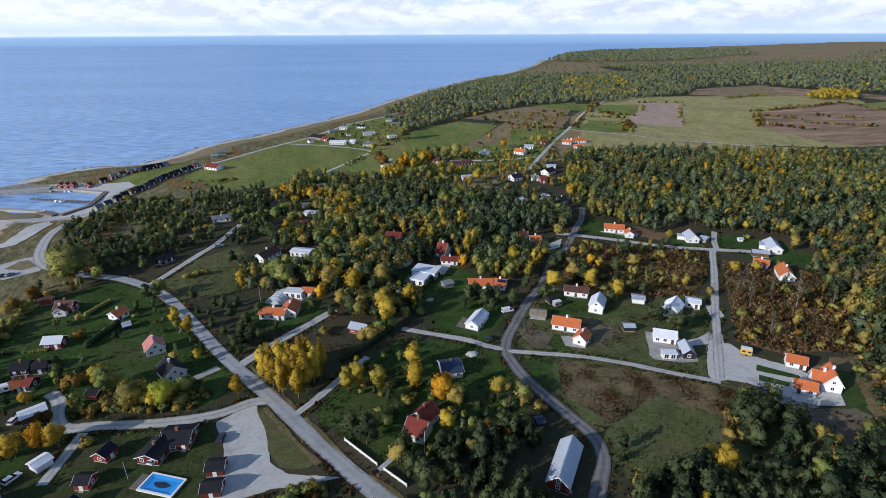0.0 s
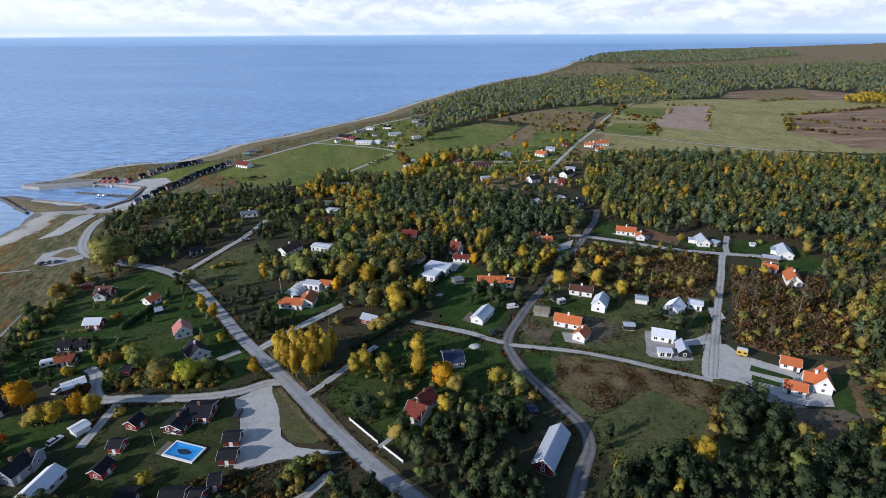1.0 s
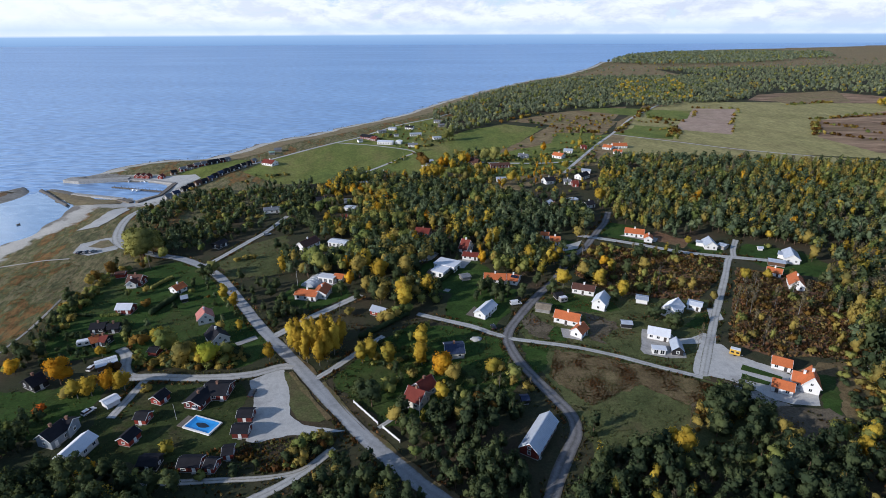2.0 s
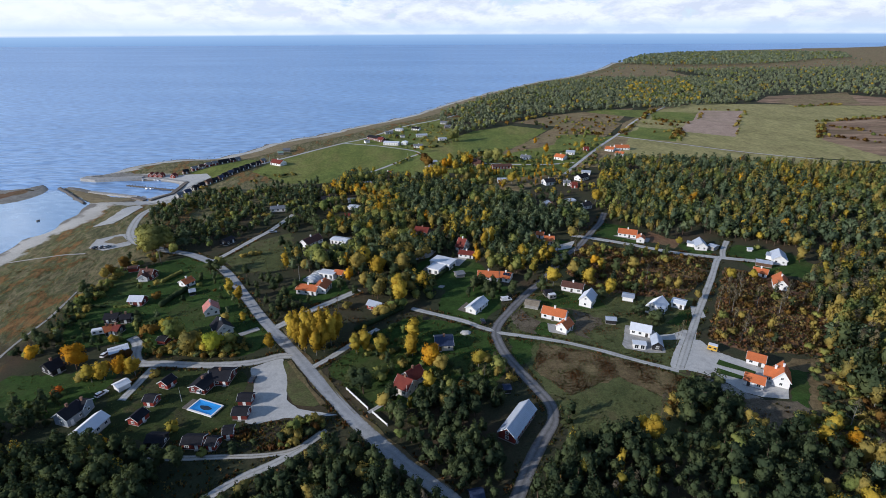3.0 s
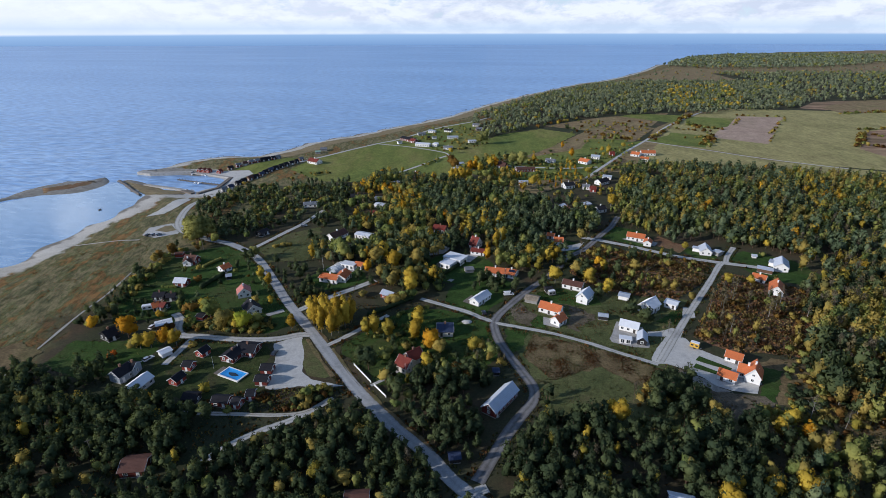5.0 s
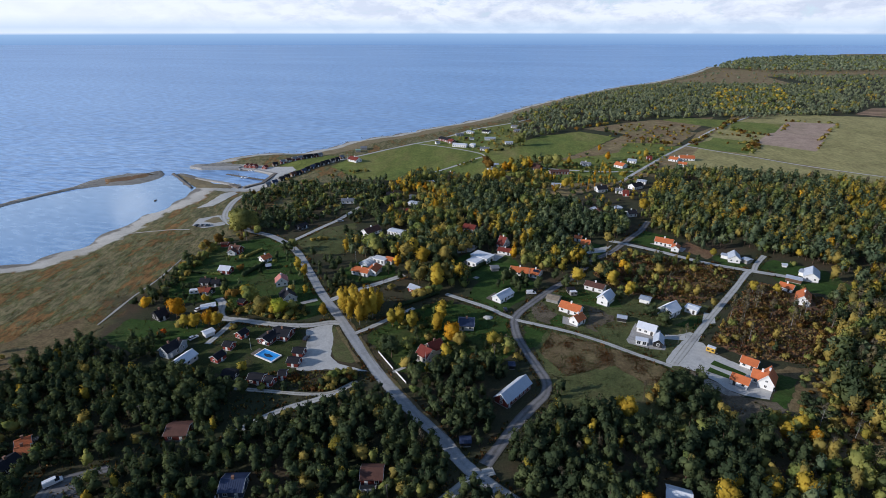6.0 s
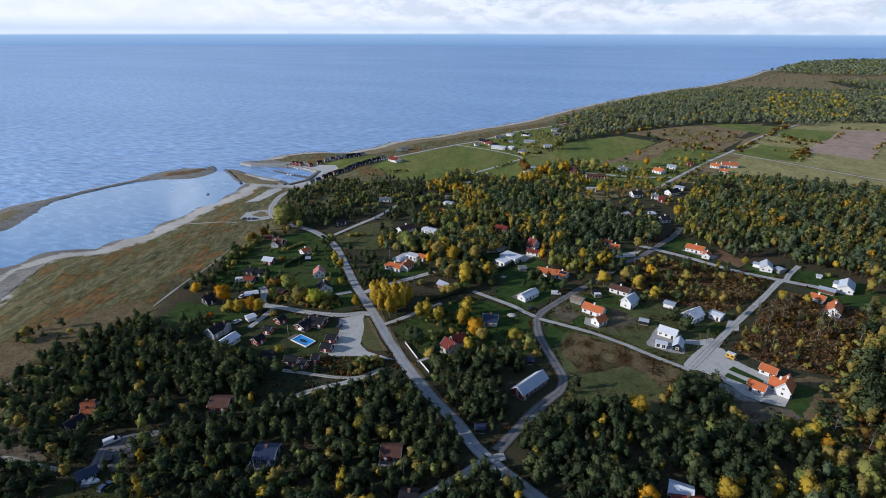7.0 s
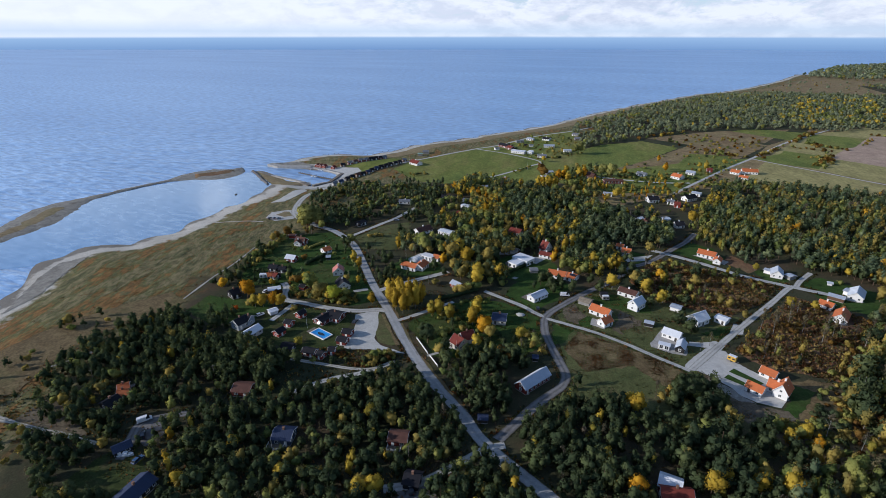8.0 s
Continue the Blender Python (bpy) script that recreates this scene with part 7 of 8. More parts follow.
grove("tall", "yellow", [(-7.9, 7, 8.5), (-24.8, 28.8, 6), (-40, 57.3, 9.5), (-33.4, 50.1, 9)])
grove("round", "paleg", [(-53.6, 85.5, 8)])
grove("round", "brown", [(-105.4, 88.1, 8)])
grove("pine", "pine", [(-45.8, -48.7, 10), (-34.7, -58.4, 11), (-27.8, -65.6, 10), (-25.5, -62.1, 10), (-36.3, -62.1, 11), (-30, -53.5, 9), (-24, -53, 8.5), (-19, -53.5, 8), (-47, -45.5, 8), (-43, -48.5, 8.5), (-38.5, -48, 8), (-34.5, -48.3, 7), (-51, -46.5, 9), (-56, -46, 9), (-47.5, -51, 9), (-40.5, -53, 8.5)])
grove("bush", "green", [(-24, -47.8, 2.6), (-21, -48.2, 2.2), (-31.5, -48, 2.8), (-13.5, -48.6, 2.2)])
grove("tall", "olive", [(25, 59, 10), (177, 50, 8), (173, 52, 8), (114, -90, 8), (270, 100, 11), (258, 79, 10), (268, 106, 10)])
grove("bush", "olive", [(18, 40, 3.5), (37, 34, 6), (34, 33, 5), (-104, 64, 4), (-103, 58, 3), (-31, 25, 4), (-70, -10, 5), (-46, -8, 3), (-43, 104, 3), (-47, 102, 3), (-40, 105, 3)])
grove("bush", "green", [(41, 38, 6), (37, -14, 5), (247, 99, 3), (56, 49, 5)])
grove("tall", "yellowgreen", [(27, 3, 10), (30, 5, 11.5), (37, 1, 11), (26, -79, 9), (224, 376, 12)])
grove("round", "orange", [(56, -7, 10), (-77, -3, 11), (-97, 4, 7), (-58, -8, 8.5), (120, -90, 9), (146, 81, 6), (-5, 267, 9)])
grove("round", "yellowgreen", [(74, -8, 8), (-52, 18, 9), (-67, -11, 7), (204, 107, 5), (220, 59, 6), (208, 59, 7), (53, 59, 9), (136, 60, 9), (128, 246, 11), (193, 200, 8)])
grove("sparse", "twig", [(80, -9, 8), (75, -16, 7), (86, -15, 5), (155, 3, 8), (160, 9, 8), (198, -50, 10), (188, -47, 12), (210, 53, 9), (224, 38, 12), (219, 40, 11), (252, 119, 10), (248, 118, 10), (167, 63, 9)])
grove("round", "brown", [(67, -25, 6), (71, -27, 5), (-108, 80, 7), (-131, 193, 5)])
grove("bush", "brown", [(-73, 54, 4), (-61, 21, 5), (-63, 5, 4)])
grove("bush", "red", [(-75, -17, 3)])
grove("bush", "yellowgreen", [(-27, -38, 3.5)])
willow = tree("round", "willow", -101, 113, 19)
willow.matrix_basis = willow.matrix_basis @ Matrix.Diagonal((1.25, 1.25, 0.88, 1))
grove("round", "willow", [(-105, 115, 15), (-97, 116, 15), (-100.5, 109, 14)])
grove("round", "paleg", [(126, 320, 15), (118, 322, 13), (92, 428, 16), (88, 424, 13)])
grove("round", "brown", [(57, 308, 13), (60, 305, 11)])
grove("tall", "orange", [(75, 300, 12), (80, 305, 11), (100, 312, 12)])
grove("tall", "yellow", [(62, 268, 13), (68, 262, 13), (58, 262, 14), (72, 270, 12), (84, 292, 11)])

grove("pine", "pine", [(143, -37, 12), (141, -32, 10), (148, -35, 11), (145, -30, 10), (139, -38, 11), (150, -31, 8), (137, -43, 10)])
grove("round", "yellow", [(123, -49, 9), (120, -47, 7)])

# ---- sand spit, moles and harbour ----
def bank(name, line, material, label, category, top, lift=0.0):
    """A low bank along a line of (x, y, half width)."""
    mid = smooth_line([(x, y) for x, y, w in line], 4)
    xs = np.array([(x, y) for x, y, w in line], float)
    ws = np.array([w for x, y, w in line], float)
    bm, rows = bmesh.new(), []
    for i, v in enumerate(mid):
        d = (mid[min(i + 1, len(mid) - 1)] - mid[max(i - 1, 0)]).normalized()
        side = Vector((-d.y, d.x))
        dist = np.hypot(*(xs - (v.x, v.y)).T) + 1e-6
        near_two = np.argsort(dist)[:2]
        w = float((ws[near_two] / dist[near_two]).sum() / (1 / dist[near_two]).sum())
        row = []
        for k, z in ((-1.25, -0.6), (-0.9, 0.25), (-0.45, 1.0), (0.0, 1.1), (0.45, 1.0), (0.9, 0.25), (1.25, -0.6)):
            wob = noise.noise(Vector((v.x * 0.14, v.y * 0.14, k))) * min(3.0, w * 0.45)
            q = v + side * (k * w + wob)
            row.append(bm.verts.new((q.x, q.y, (z * top if z > 0 else z) + lift + 0.12 * noise.noise(Vector((q.x * 0.3, q.y * 0.3, 1))))))
        rows.append(row)
    for a, b in zip(rows, rows[1:]):
        for k in range(6):
            f = bm.faces.new((a[k], a[k + 1], b[k + 1], b[k]))
            f.smooth = True
    bm.faces.new(rows[0])
    bm.faces.new(rows[-1][::-1])
    bmesh.ops.recalc_face_normals(bm, faces=bm.faces)
    if sum(f.normal.z for f in bm.faces) < 0:
        bmesh.ops.reverse_faces(bm, faces=bm.faces)
    return tagged(part(name, bm, material), label, category, kind="structure")


bank("sand_spit", [(-322, -60, 9), (-322, 0, 9), (-317.6, 43.4, 12.7), (-323.0, 70.8, 19.7), (-336.8, 108.2, 18.4), (-335.4, 140.4, 6.0), (-323.2, 179.0, 3.5), (-310.3, 209.8, 5.0), (-297.8, 232.5, 18.2), (-279.8, 247.7, 27.0), (-271.8, 262.2, 16.1), (-270.6, 275.5, 2.0)],
     M["shingle"], "grey stony spit across the bay", "spit", 0.9)
bank("spit_grass", [(-322, -50, 5), (-317.6, 43.4, 7.0), (-323.0, 70.8, 10.8), (-336.8, 108.2, 10.1)], M["dry"], "dry brown grass on the spit", "grass", 0.5, 0.5)
bank("spit_grass", [(-297.8, 232.5, 10.9), (-279.8, 247.7, 16.2), (-271.8, 262.2, 9.7)], M["heath"], "rusty brown grass on the spit", "grass", 0.5, 0.5)


def slab(name, corners, z0, z1, material, label, category="quay"):
    bm = bmesh.new()
    lo = [bm.verts.new((x, y, z0)) for x, y in corners]
    hi = [bm.verts.new((x, y, z1)) for x, y in corners]
    bm.faces.new(hi)
    bm.faces.new(lo[::-1])
    k = len(corners)
    for i in range(k):
        j = (i + 1) % k
        bm.faces.new((lo[i], lo[j], hi[j], hi[i]))
    bmesh.ops.recalc_face_normals(bm, faces=bm.faces)
    bmesh.ops.bevel(bm, geom=[e for e in bm.edges if e.verts[0].co.z == e.verts[1].co.z == z1], offset=0.06, segments=1, affect="EDGES")
    return tagged(part(name, bm, material), label, category, kind="structure")


slab("quay_outer", [(-248, 291), (-232, 285.5), (-195, 292), (-195, 298), (-232, 293), (-247, 300)], -2, 2.4, M["concrete"], "pale concrete outer harbour quay")
slab("quay_wall_outer", [(-248.5, 293), (-246.5, 300.5), (-236, 303), (-236, 301), (-245, 298.5), (-246.5, 293)], -2, 2.3, M["concrete"], "concrete breakwater wall")
slab("quay_inner", [(-195, 293), (-174, 287.5), (-152, 277.5), (-150, 280), (-174, 291), (-195, 297)], -2, 1.5, M["concrete"], "concrete inner quay edge")
slab("quay_east", [(-152, 278), (-149.6, 244), (-159, 227), (-156.5, 226), (-146.5, 243), (-148.5, 279)], -2, 1.4, M["timber"], "timber faced quay edge")
slab("jetty_mole", [(-219, 251.5), (-173, 234.8), (-171.5, 238), (-218, 254.5)], -2, 1.3, M["concrete"], "concrete jetty along the mole")
slab("mole_end", [(-176, 234), (-163, 226), (-161, 229), (-172, 238)], -2, 1.2, M["timber"], "timber end of the jetty")
bank("mole_bank", [(-251, 267, 1.6), (-240, 257, 1.5), (-222, 239, 1.5), (-205, 223, 1.3)], M["dark_stone"], "stone bank of the harbour mole", "breakwater", 1.0, 0.2)

# pontoon with posts
root = tagged(new("pontoon"), "grey timber pontoon with mooring posts", "pontoon")
root.matrix_world = pose(-174, 263.5, 0, 0, 0, math.degrees(math.atan2(-17, 48)))
part("deck", block(-25.5, 25.5, -1.1, 1.1, 0.25, 0.7, 0.04), M["timber"], root)
bm = bmesh.new()
tube(bm, (0, 0, -1.5), (0, 0, 1.7), 0.16, 0.13)
post = bpy.data.meshes.new("post")
bm.to_mesh(post)
bm.free()
post.materials.append(M["timber"])
for i in range(15):
    for side in (-1.25, 1.25):
        share("post", post, root, pose(-24.5 + 3.5 * i, side, 0))


def boat(x, y, turn, long, hull_mat, label, z=0.0):
    root = tagged(new("boat"), label, "boat", "boats in the harbour")
    root.matrix_world = pose(x, y, z, 0, 0, turn)
    bm, rings = bmesh.new(), []
    for t, w in ((-1, 0.78), (-0.5, 1.0), (0.1, 1.0), (0.6, 0.72), (1.0, 0.04)):
        rings.append([bm.verts.new((t * long / 2, sy * w * long * 0.18 * k, zz)) for sy, k, zz in ((-1, 1.0, 0.75 + 0.2 * max(t, 0)), (-1, 0.7, -0.1), (1, 0.7, -0.1), (1, 1.0, 0.75 + 0.2 * max(t, 0)))])
    for a, b in zip(rings, rings[1:]):
        for k in range(4):
            bm.faces.new((a[k], a[(k + 1) % 4], b[(k + 1) % 4], b[k]))
    bm.faces.new(rings[0])
    bm.faces.new(rings[-1][::-1])
    bmesh.ops.recalc_face_normals(bm, faces=bm.faces)
    hull = part("hull", bm, hull_mat, root)
    if long < 3:
        part("thwart", block(-0.2, 0.1, -0.14 * long, 0.14 * long, 0.5, 0.58), M["timber"], root)
        return root
    bm = bmesh.new()
    v = box(bm, -0.1 * long, 0.22 * long, -0.12 * long, 0.12 * long, 0.7, 1.45)
    for q in v:
        if q.co.z > 1.2:
            q.co.x *= 0.75
            q.co.y *= 0.85
    bmesh.ops.recalc_face_normals(bm, faces=bm.faces)
    part("cabin", bm, M["car_white"], root)
    part("windscreen", block(0.2 * long - 0.02, 0.2 * long + 0.06, -0.1 * long, 0.1 * long, 1.0, 1.3), M["glass"], hull)
    return root


for x, y, a, n_, words in ((-213, 291, 8, 7, "white cabin boat at the quay"), (-176, 261, -110, 5.5, "small white motor boat at the pontoon"), (-172, 259.5, -110, 5, "small white motor boat at the pontoon"),
                           (-180, 289.5, -60, 5, "small white boat at the quay"), (-184, 291, -60, 4.5, "small white boat at the quay"), (-194, 291.5, -70, 5, "small boat at the quay"), (-173, 237, -20, 6, "blue boat by the jetty"),
                           (-214, 183, 70, 2.4, "small boat moored in the lagoon")):
    boat(x, y, a, n_, M["car_blue"] if "blue" in words else M["timber"] if n_ < 3 else M["car_white"], words)
boat(-49.6, -117, 20, 6, M["car_white"], "white boat laid up on grass", 4.15)

# boulders in the shallows and along the shore
rng = np.random.default_rng(77)
bv, bq, k = [], [], 0
ball = np.array([(math.cos(a) * math.cos(b), math.sin(a) * math.cos(b), math.sin(b)) for b in (-0.7, 0.15, 0.95) for a in np.arange(5) * 1.2566])
ring_q = np.array([(i + 5 * r, (i + 1) % 5 + 5 * r, (i + 1) % 5 + 5 * r + 5, i + 5 * r + 5) for r in range(2) for i in range(5)] + [(10, 11, 12, 13), (10, 13, 14, 10)][:1])
for (x0, y0), (x1, y1) in zip(COAST_NORTH[2:14], COAST_NORTH[3:15]):
    for i in range(int(math.hypot(x1 - x0, y1 - y0) / 3.2)):
        t = rng.uniform()
        size = rng.uniform(0.2, 0.55)
        px_, py_ = x0 + (x1 - x0) * t + rng.normal() * 4 - 2, y0 + (y1 - y0) * t + rng.normal() * 4 + 2
        bv.append(ball * size * rng.uniform(0.7, 1.2, 3) + (px_, py_, max(0.0, h(px_, py_)) + 0.1))
        bq.append(ring_q + k)
        k += 15
tagged(new("shore_boulders", raw_mesh("shore_boulders", np.concatenate(bv), np.concatenate(bq), [M["dark_stone"]], smooth=True)), "dark boulders along the waterline", "boulders", kind="stuff")

# white board fences at the garden gate
def fence(points, label):
    root = tagged(new("fence"), label, "fence", "white fences by the road")
    (x0, y0), (x1, y1) = points
    L = math.hypot(x1 - x0, y1 - y0)
    root.matrix_world = pose(x0, y0, 4.0, 0, 0, math.degrees(math.atan2(y1 - y0, x1 - x0)))
    k = max(2, round(L / 2.4))
    for i in range(k + 1):
        part("post", block(L * i / k - 0.12, L * i / k + 0.12, -0.12, 0.12, 0, 1.25, 0.02), M["trim"], root)
    for i in range(k):
        for z in (0.25, 0.55, 0.85):
            part("board", block(L * i / k + 0.12, L * (i + 1) / k - 0.12, -0.04, 0.04, z, z + 0.26), M["trim"], root)


fence([(25.8, -19.7), (34.3, -30.6)], "white painted board fence along the garden")
fence([(36.0, -32.6), (41.3, -39.0)], "white painted board fence along the garden")
def deck(x, y, turn, long, deep):
    """A raised timber deck with a white railing on three sides."""
    root = tagged(new("timber_deck"), "grey timber deck with white railings beside a house", "deck", "house decks")
    root.matrix_world = pose(x, y, 4.0, 0, 0, turn)
    part("floor_boards", block(-long / 2, long / 2, -deep / 2, deep / 2, 0.25, 0.5, 0.02), M["timber"], root)
    hl, hd = long / 2 - 0.08, deep / 2 - 0.08
    for a, b in (((-hl, hd), (-hl, -hd)), ((-hl, -hd), (hl, -hd)), ((hl, -hd), (hl, hd))):
        bm = bmesh.new()
        for z in (0.85, 1.1, 1.4):
            tube(bm, (*a, z), (*b, z), 0.05, 0.05, 4)
        part("railing", bm, M["trim"], root, "white painted railing")
    for px_, py_ in ((-hl, hd), (-hl, -hd), (0, -hd), (hl, -hd), (hl, hd)):
        part("post", block(px_ - 0.07, px_ + 0.07, py_ - 0.07, py_ + 0.07, 0, 1.45), M["trim"], root)


deck(-1.2, -100.6, 9, 6.0, 3.0)
deck(-77.5, -84.5, 43, 4.5, 2.5)
deck(39.5, -90.8, 7, 5.0, 2.6)
# guard rail on the outer side of the village road
root = tagged(new("guard_rail"), "white painted steel guard rail beside the road", "guard rail")
root.matrix_world = pose(76.2, -88.8, 4.0, 0, 0, math.degrees(math.atan2(-12, 14)))
for i in range(7):
    part("post", block(3.0 * i - 0.06, 3.0 * i + 0.06, -0.06, 0.06, 0, 0.75, 0.01), M["metal"], root)
part("rail", block(-0.4, 18.4, -0.12, -0.06, 0.42, 0.78, 0.02), M["trim"], root, "white steel rail")
fence([(53.2, 106.2), (60.9, 103.9)], "low white garden fence by a drive")


def pole(x, y, tall=8.0, lamp=False):
    root = tagged(new("flag_pole" if lamp else "utility_pole"), "white flag pole on a lawn" if lamp else "grey wooden utility pole with a crossarm", "pole", "poles")
    root.matrix_world = pose(x, y, h(x, y), 0, 0, 37)
    bm = bmesh.new()
    tube(bm, (0, 0, -0.3), (0, 0, tall), 0.12 if not lamp else 0.06, 0.08 if not lamp else 0.035)
    part("shaft", bm, M["trim"] if lamp else M["timber"], root)
    if lamp:
        bm = bmesh.new()
        bmesh.ops.create_icosphere(bm, subdivisions=1, radius=0.1, matrix=Matrix.Translation((0, 0, tall + 0.06)))
        part("finial", bm, M["metal"], root)
    else:
        part("crossarm", block(-0.75, 0.75, -0.06, 0.06, tall - 0.55, tall - 0.4), M["timber"], root)


for x, y, t_, f in ((-89.4, 94.7, 8, 0), (-37.4, 36, 8, 0), (-9.3, 70, 8, 1), (14.6, 39.5, 6, 0), (62.9, 120, 9, 1), (47.5, -28.7, 8, 1), (-91.4, 98, 8, 0), (136, 191, 9, 0), (145.5, 239, 9, 0), (-93, 334, 8, 1), (40.5, 332, 8, 1),
                    (-29.7, -23.9, 6, 1), (-92.8, -87.7, 8, 0), (-46.4, -72.4, 8, 0), (0.7, -104.9, 8, 1), (46.6, -95.5, 8, 0), (-24, -13, 5, 1)):
    pole(x, y, t_, bool(f))

# ---- vehicles ----
def car(x, y, turn, paint, label, long=4.4, tall=1.45, van=False):
    root = tagged(new("van" if van else "car"), label, "van" if van else "car", "parked cars")
    root.matrix_world = pose(x, y, h(x, y) + 0.3, 0, 0, turn)
    hl, hw = long / 2, 0.9
    side = [(-hl, 0.35), (-hl, 0.85), (-hl + 0.1, 0.95), (hl - 1.15, 0.95), (hl - 0.1, 0.75), (hl, 0.55), (hl, 0.35)]
    glass_side = [(-hl + 0.1, 0.95), (-hl + 0.45, tall), (hl - 2.1, tall), (hl - 1.2, 0.95)]
    if van:
        side = [(-hl, 0.35), (-hl, 1.1), (hl - 0.7, 1.1), (hl - 0.05, 0.9), (hl, 0.35)]
        glass_side = [(-hl, 1.1), (-hl + 0.08, tall + 0.45), (hl - 1.5, tall + 0.45), (hl - 0.75, 1.1)]

    def prism(profile, w, taper):
        bm = bmesh.new()
        rows = [[bm.verts.new((px_, s * (w - (taper if z > 1.15 else 0)), z)) for px_, z in profile] for s in (-1, 1)]
        bm.faces.new(rows[0])
        bm.faces.new(rows[1][::-1])
        for k in range(len(profile)):
            j = (k + 1) % len(profile)
            bm.faces.new((rows[0][k], rows[1][k], rows[1][j], rows[0][j]))
        bmesh.ops.recalc_face_normals(bm, faces=bm.faces)
        return bm
    bm = prism(side, hw, 0)
    bmesh.ops.bevel(bm, geom=bm.edges[:], offset=0.06, segments=2, affect="EDGES")
    body = part("body", bm, paint, root)
    part("cabin_glass", prism(glass_side, hw - 0.06, 0.16), M["glass"], root, "dark window glass")
    top = [(px_ * 0.97, z + 0.015) for px_, z in glass_side[1:3]]
    part("roof", block(top[0][0], top[1][0], -hw + 0.2, hw - 0.2, top[0][1] - 0.03, top[0][1] + 0.03, 0.02), paint, body)
    if van:
        part("side_panel", block(-hl + 0.05, hl - 2.0, -hw - 0.01, hw + 0.01, 1.05, tall + 0.4, 0.05), paint, body)
    for sx in (-hl + 0.8, hl - 0.8):
        for sy in (-hw + 0.08, hw - 0.08):
            bm = bmesh.new()
            tube(bm, (sx, sy - 0.11, 0.32), (sx, sy + 0.11, 0.32), 0.32, 0.32, 12)
            w = part("wheel", bm, M["rubber"], root)
            bm = bmesh.new()
            out = 0.115 if sy > 0 else -0.115
            tube(bm, (sx, sy, 0.32), (sx, sy + out, 0.32), 0.19, 0.19, 8)
            part("rim", bm, M["metal"], w)
    for sy in (-0.62, 0.62):
        part("headlight", block(hl - 0.06, hl + 0.01, sy - 0.16, sy + 0.16, 0.58, 0.72), M["trim"], body, "clear headlight")
        part("tail_light", block(-hl - 0.01, -hl + 0.05, sy - 0.14, sy + 0.14, 0.68, 0.84), M["red"], body, "red tail light")


car(92.3, 43.2, 10, M["car_white"], "white van parked by the road", 5.2, 1.6, True)
car(-8.8, -13.0, 86, M["car_dark"], "dark car parked on gravel")
car(-59.2, -18.9, 62, M["car_white"], "white car parked on a lawn")
car(-138, 119, 70, M["car_dark"], "dark car in the gravel car park")
car(-135, 120, 70, M["car_silver"], "silver car in the gravel car park")
car(-132, 120.5, 70, M["car_silver"], "silver car in the gravel car park")
car(-56.2, -100.7, 50, M["car_white"], "white van among the pines", 5.2, 1.6, True)
car(-50.6, -107.7, 130, M["car_dark"], "dark car on a gravel yard")
car(-43.2, -117.9, 85, M["car_blue"], "blue car on shaded grass")
car(79.2, 24.0, 100, M["car_dark"], "dark car beside a gravel lane", 3.9)
car(-71.2, 5.8, 80, M["car_white"], "white car by a carport")
car(-40.4, 140, 20, M["car_silver"], "silver car by the meadow")
car(51, -106.5, 110, M["car_dark"], "dark car in a gravel yard")
car(-25, -18.5, 70, M["car_white"], "small white car by the dark red house", 3.8)


def caravan(x, y, turn, paint, label, long=5.0):
    root = tagged(new("caravan"), label, "caravan")
    root.matrix_world = pose(x, y, h(x, y) + 0.2, 0, 0, turn)
    body = part("body", block(-long / 2, long / 2, -1.1, 1.1, 0.45, 2.6, 0.15), paint, root)
    part("roof", block(-long / 2 + 0.1, long / 2 - 0.1, -1.0, 1.0, 2.58, 2.72, 0.05), M["whiteroof"], root, "white roof")
    for wx in (-long / 4, long / 4):
        part("window", block(wx - 0.5, wx + 0.5, -1.13, -1.08, 1.3, 2.0), M["glass"], body)
    for sy in (-0.95, 0.95):
        bm = bmesh.new()
        tube(bm, (0, sy - 0.1, 0.33), (0, sy + 0.1, 0.33), 0.33, 0.33, 12)
        part("wheel", bm, M["rubber"], root)
    part("drawbar", block(long / 2, long / 2 + 1.0, -0.06, 0.06, 0.45, 0.55), M["metal"], root)


caravan(167.2, -1.8, -35, M["yellow"], "yellow site caravan on a gravel yard", 3.6)
caravan(-82.8, 22, 20, M["car_white"], "white caravan beside a dark house", 4.6)
caravan(114, 44, 15, M["grey"], "grey trailer on rough grass", 3.6)

# solar panels on the orange roof
root = tagged(new("solar_panel"), "dark solar panels on an orange tile roof", "solar panel")
root.matrix_world = pose(95.5, 64.4, 7.9, 0, 0, -25) @ pose(0, 0, 0, 24)
for i in range(3):
    part("module", block(-1.6 + 1.1 * i, -0.55 + 1.1 * i, -0.9, 0.9, 0.05, 0.1), M["solar"], root)

# ---- low growth: heather, bracken and dry tufts ----
def tufts(name, label, outlines, spacing, mats, seed, tall=(0.4, 1.1), n_cards=7, gap=0.5):
    spots = []
    for i, o in enumerate(outlines):
        s_, r_ = sow(o, spacing, seed + i, gap, 0.6, open_plots=False)
        spots += [(x, y, float(r_.uniform(*tall)), "bush", int(r_.integers(len(mats)))) for x, y in s_]
    return grow(name, label, spots, mats, n_cards, trunks=False, swell=0.55)


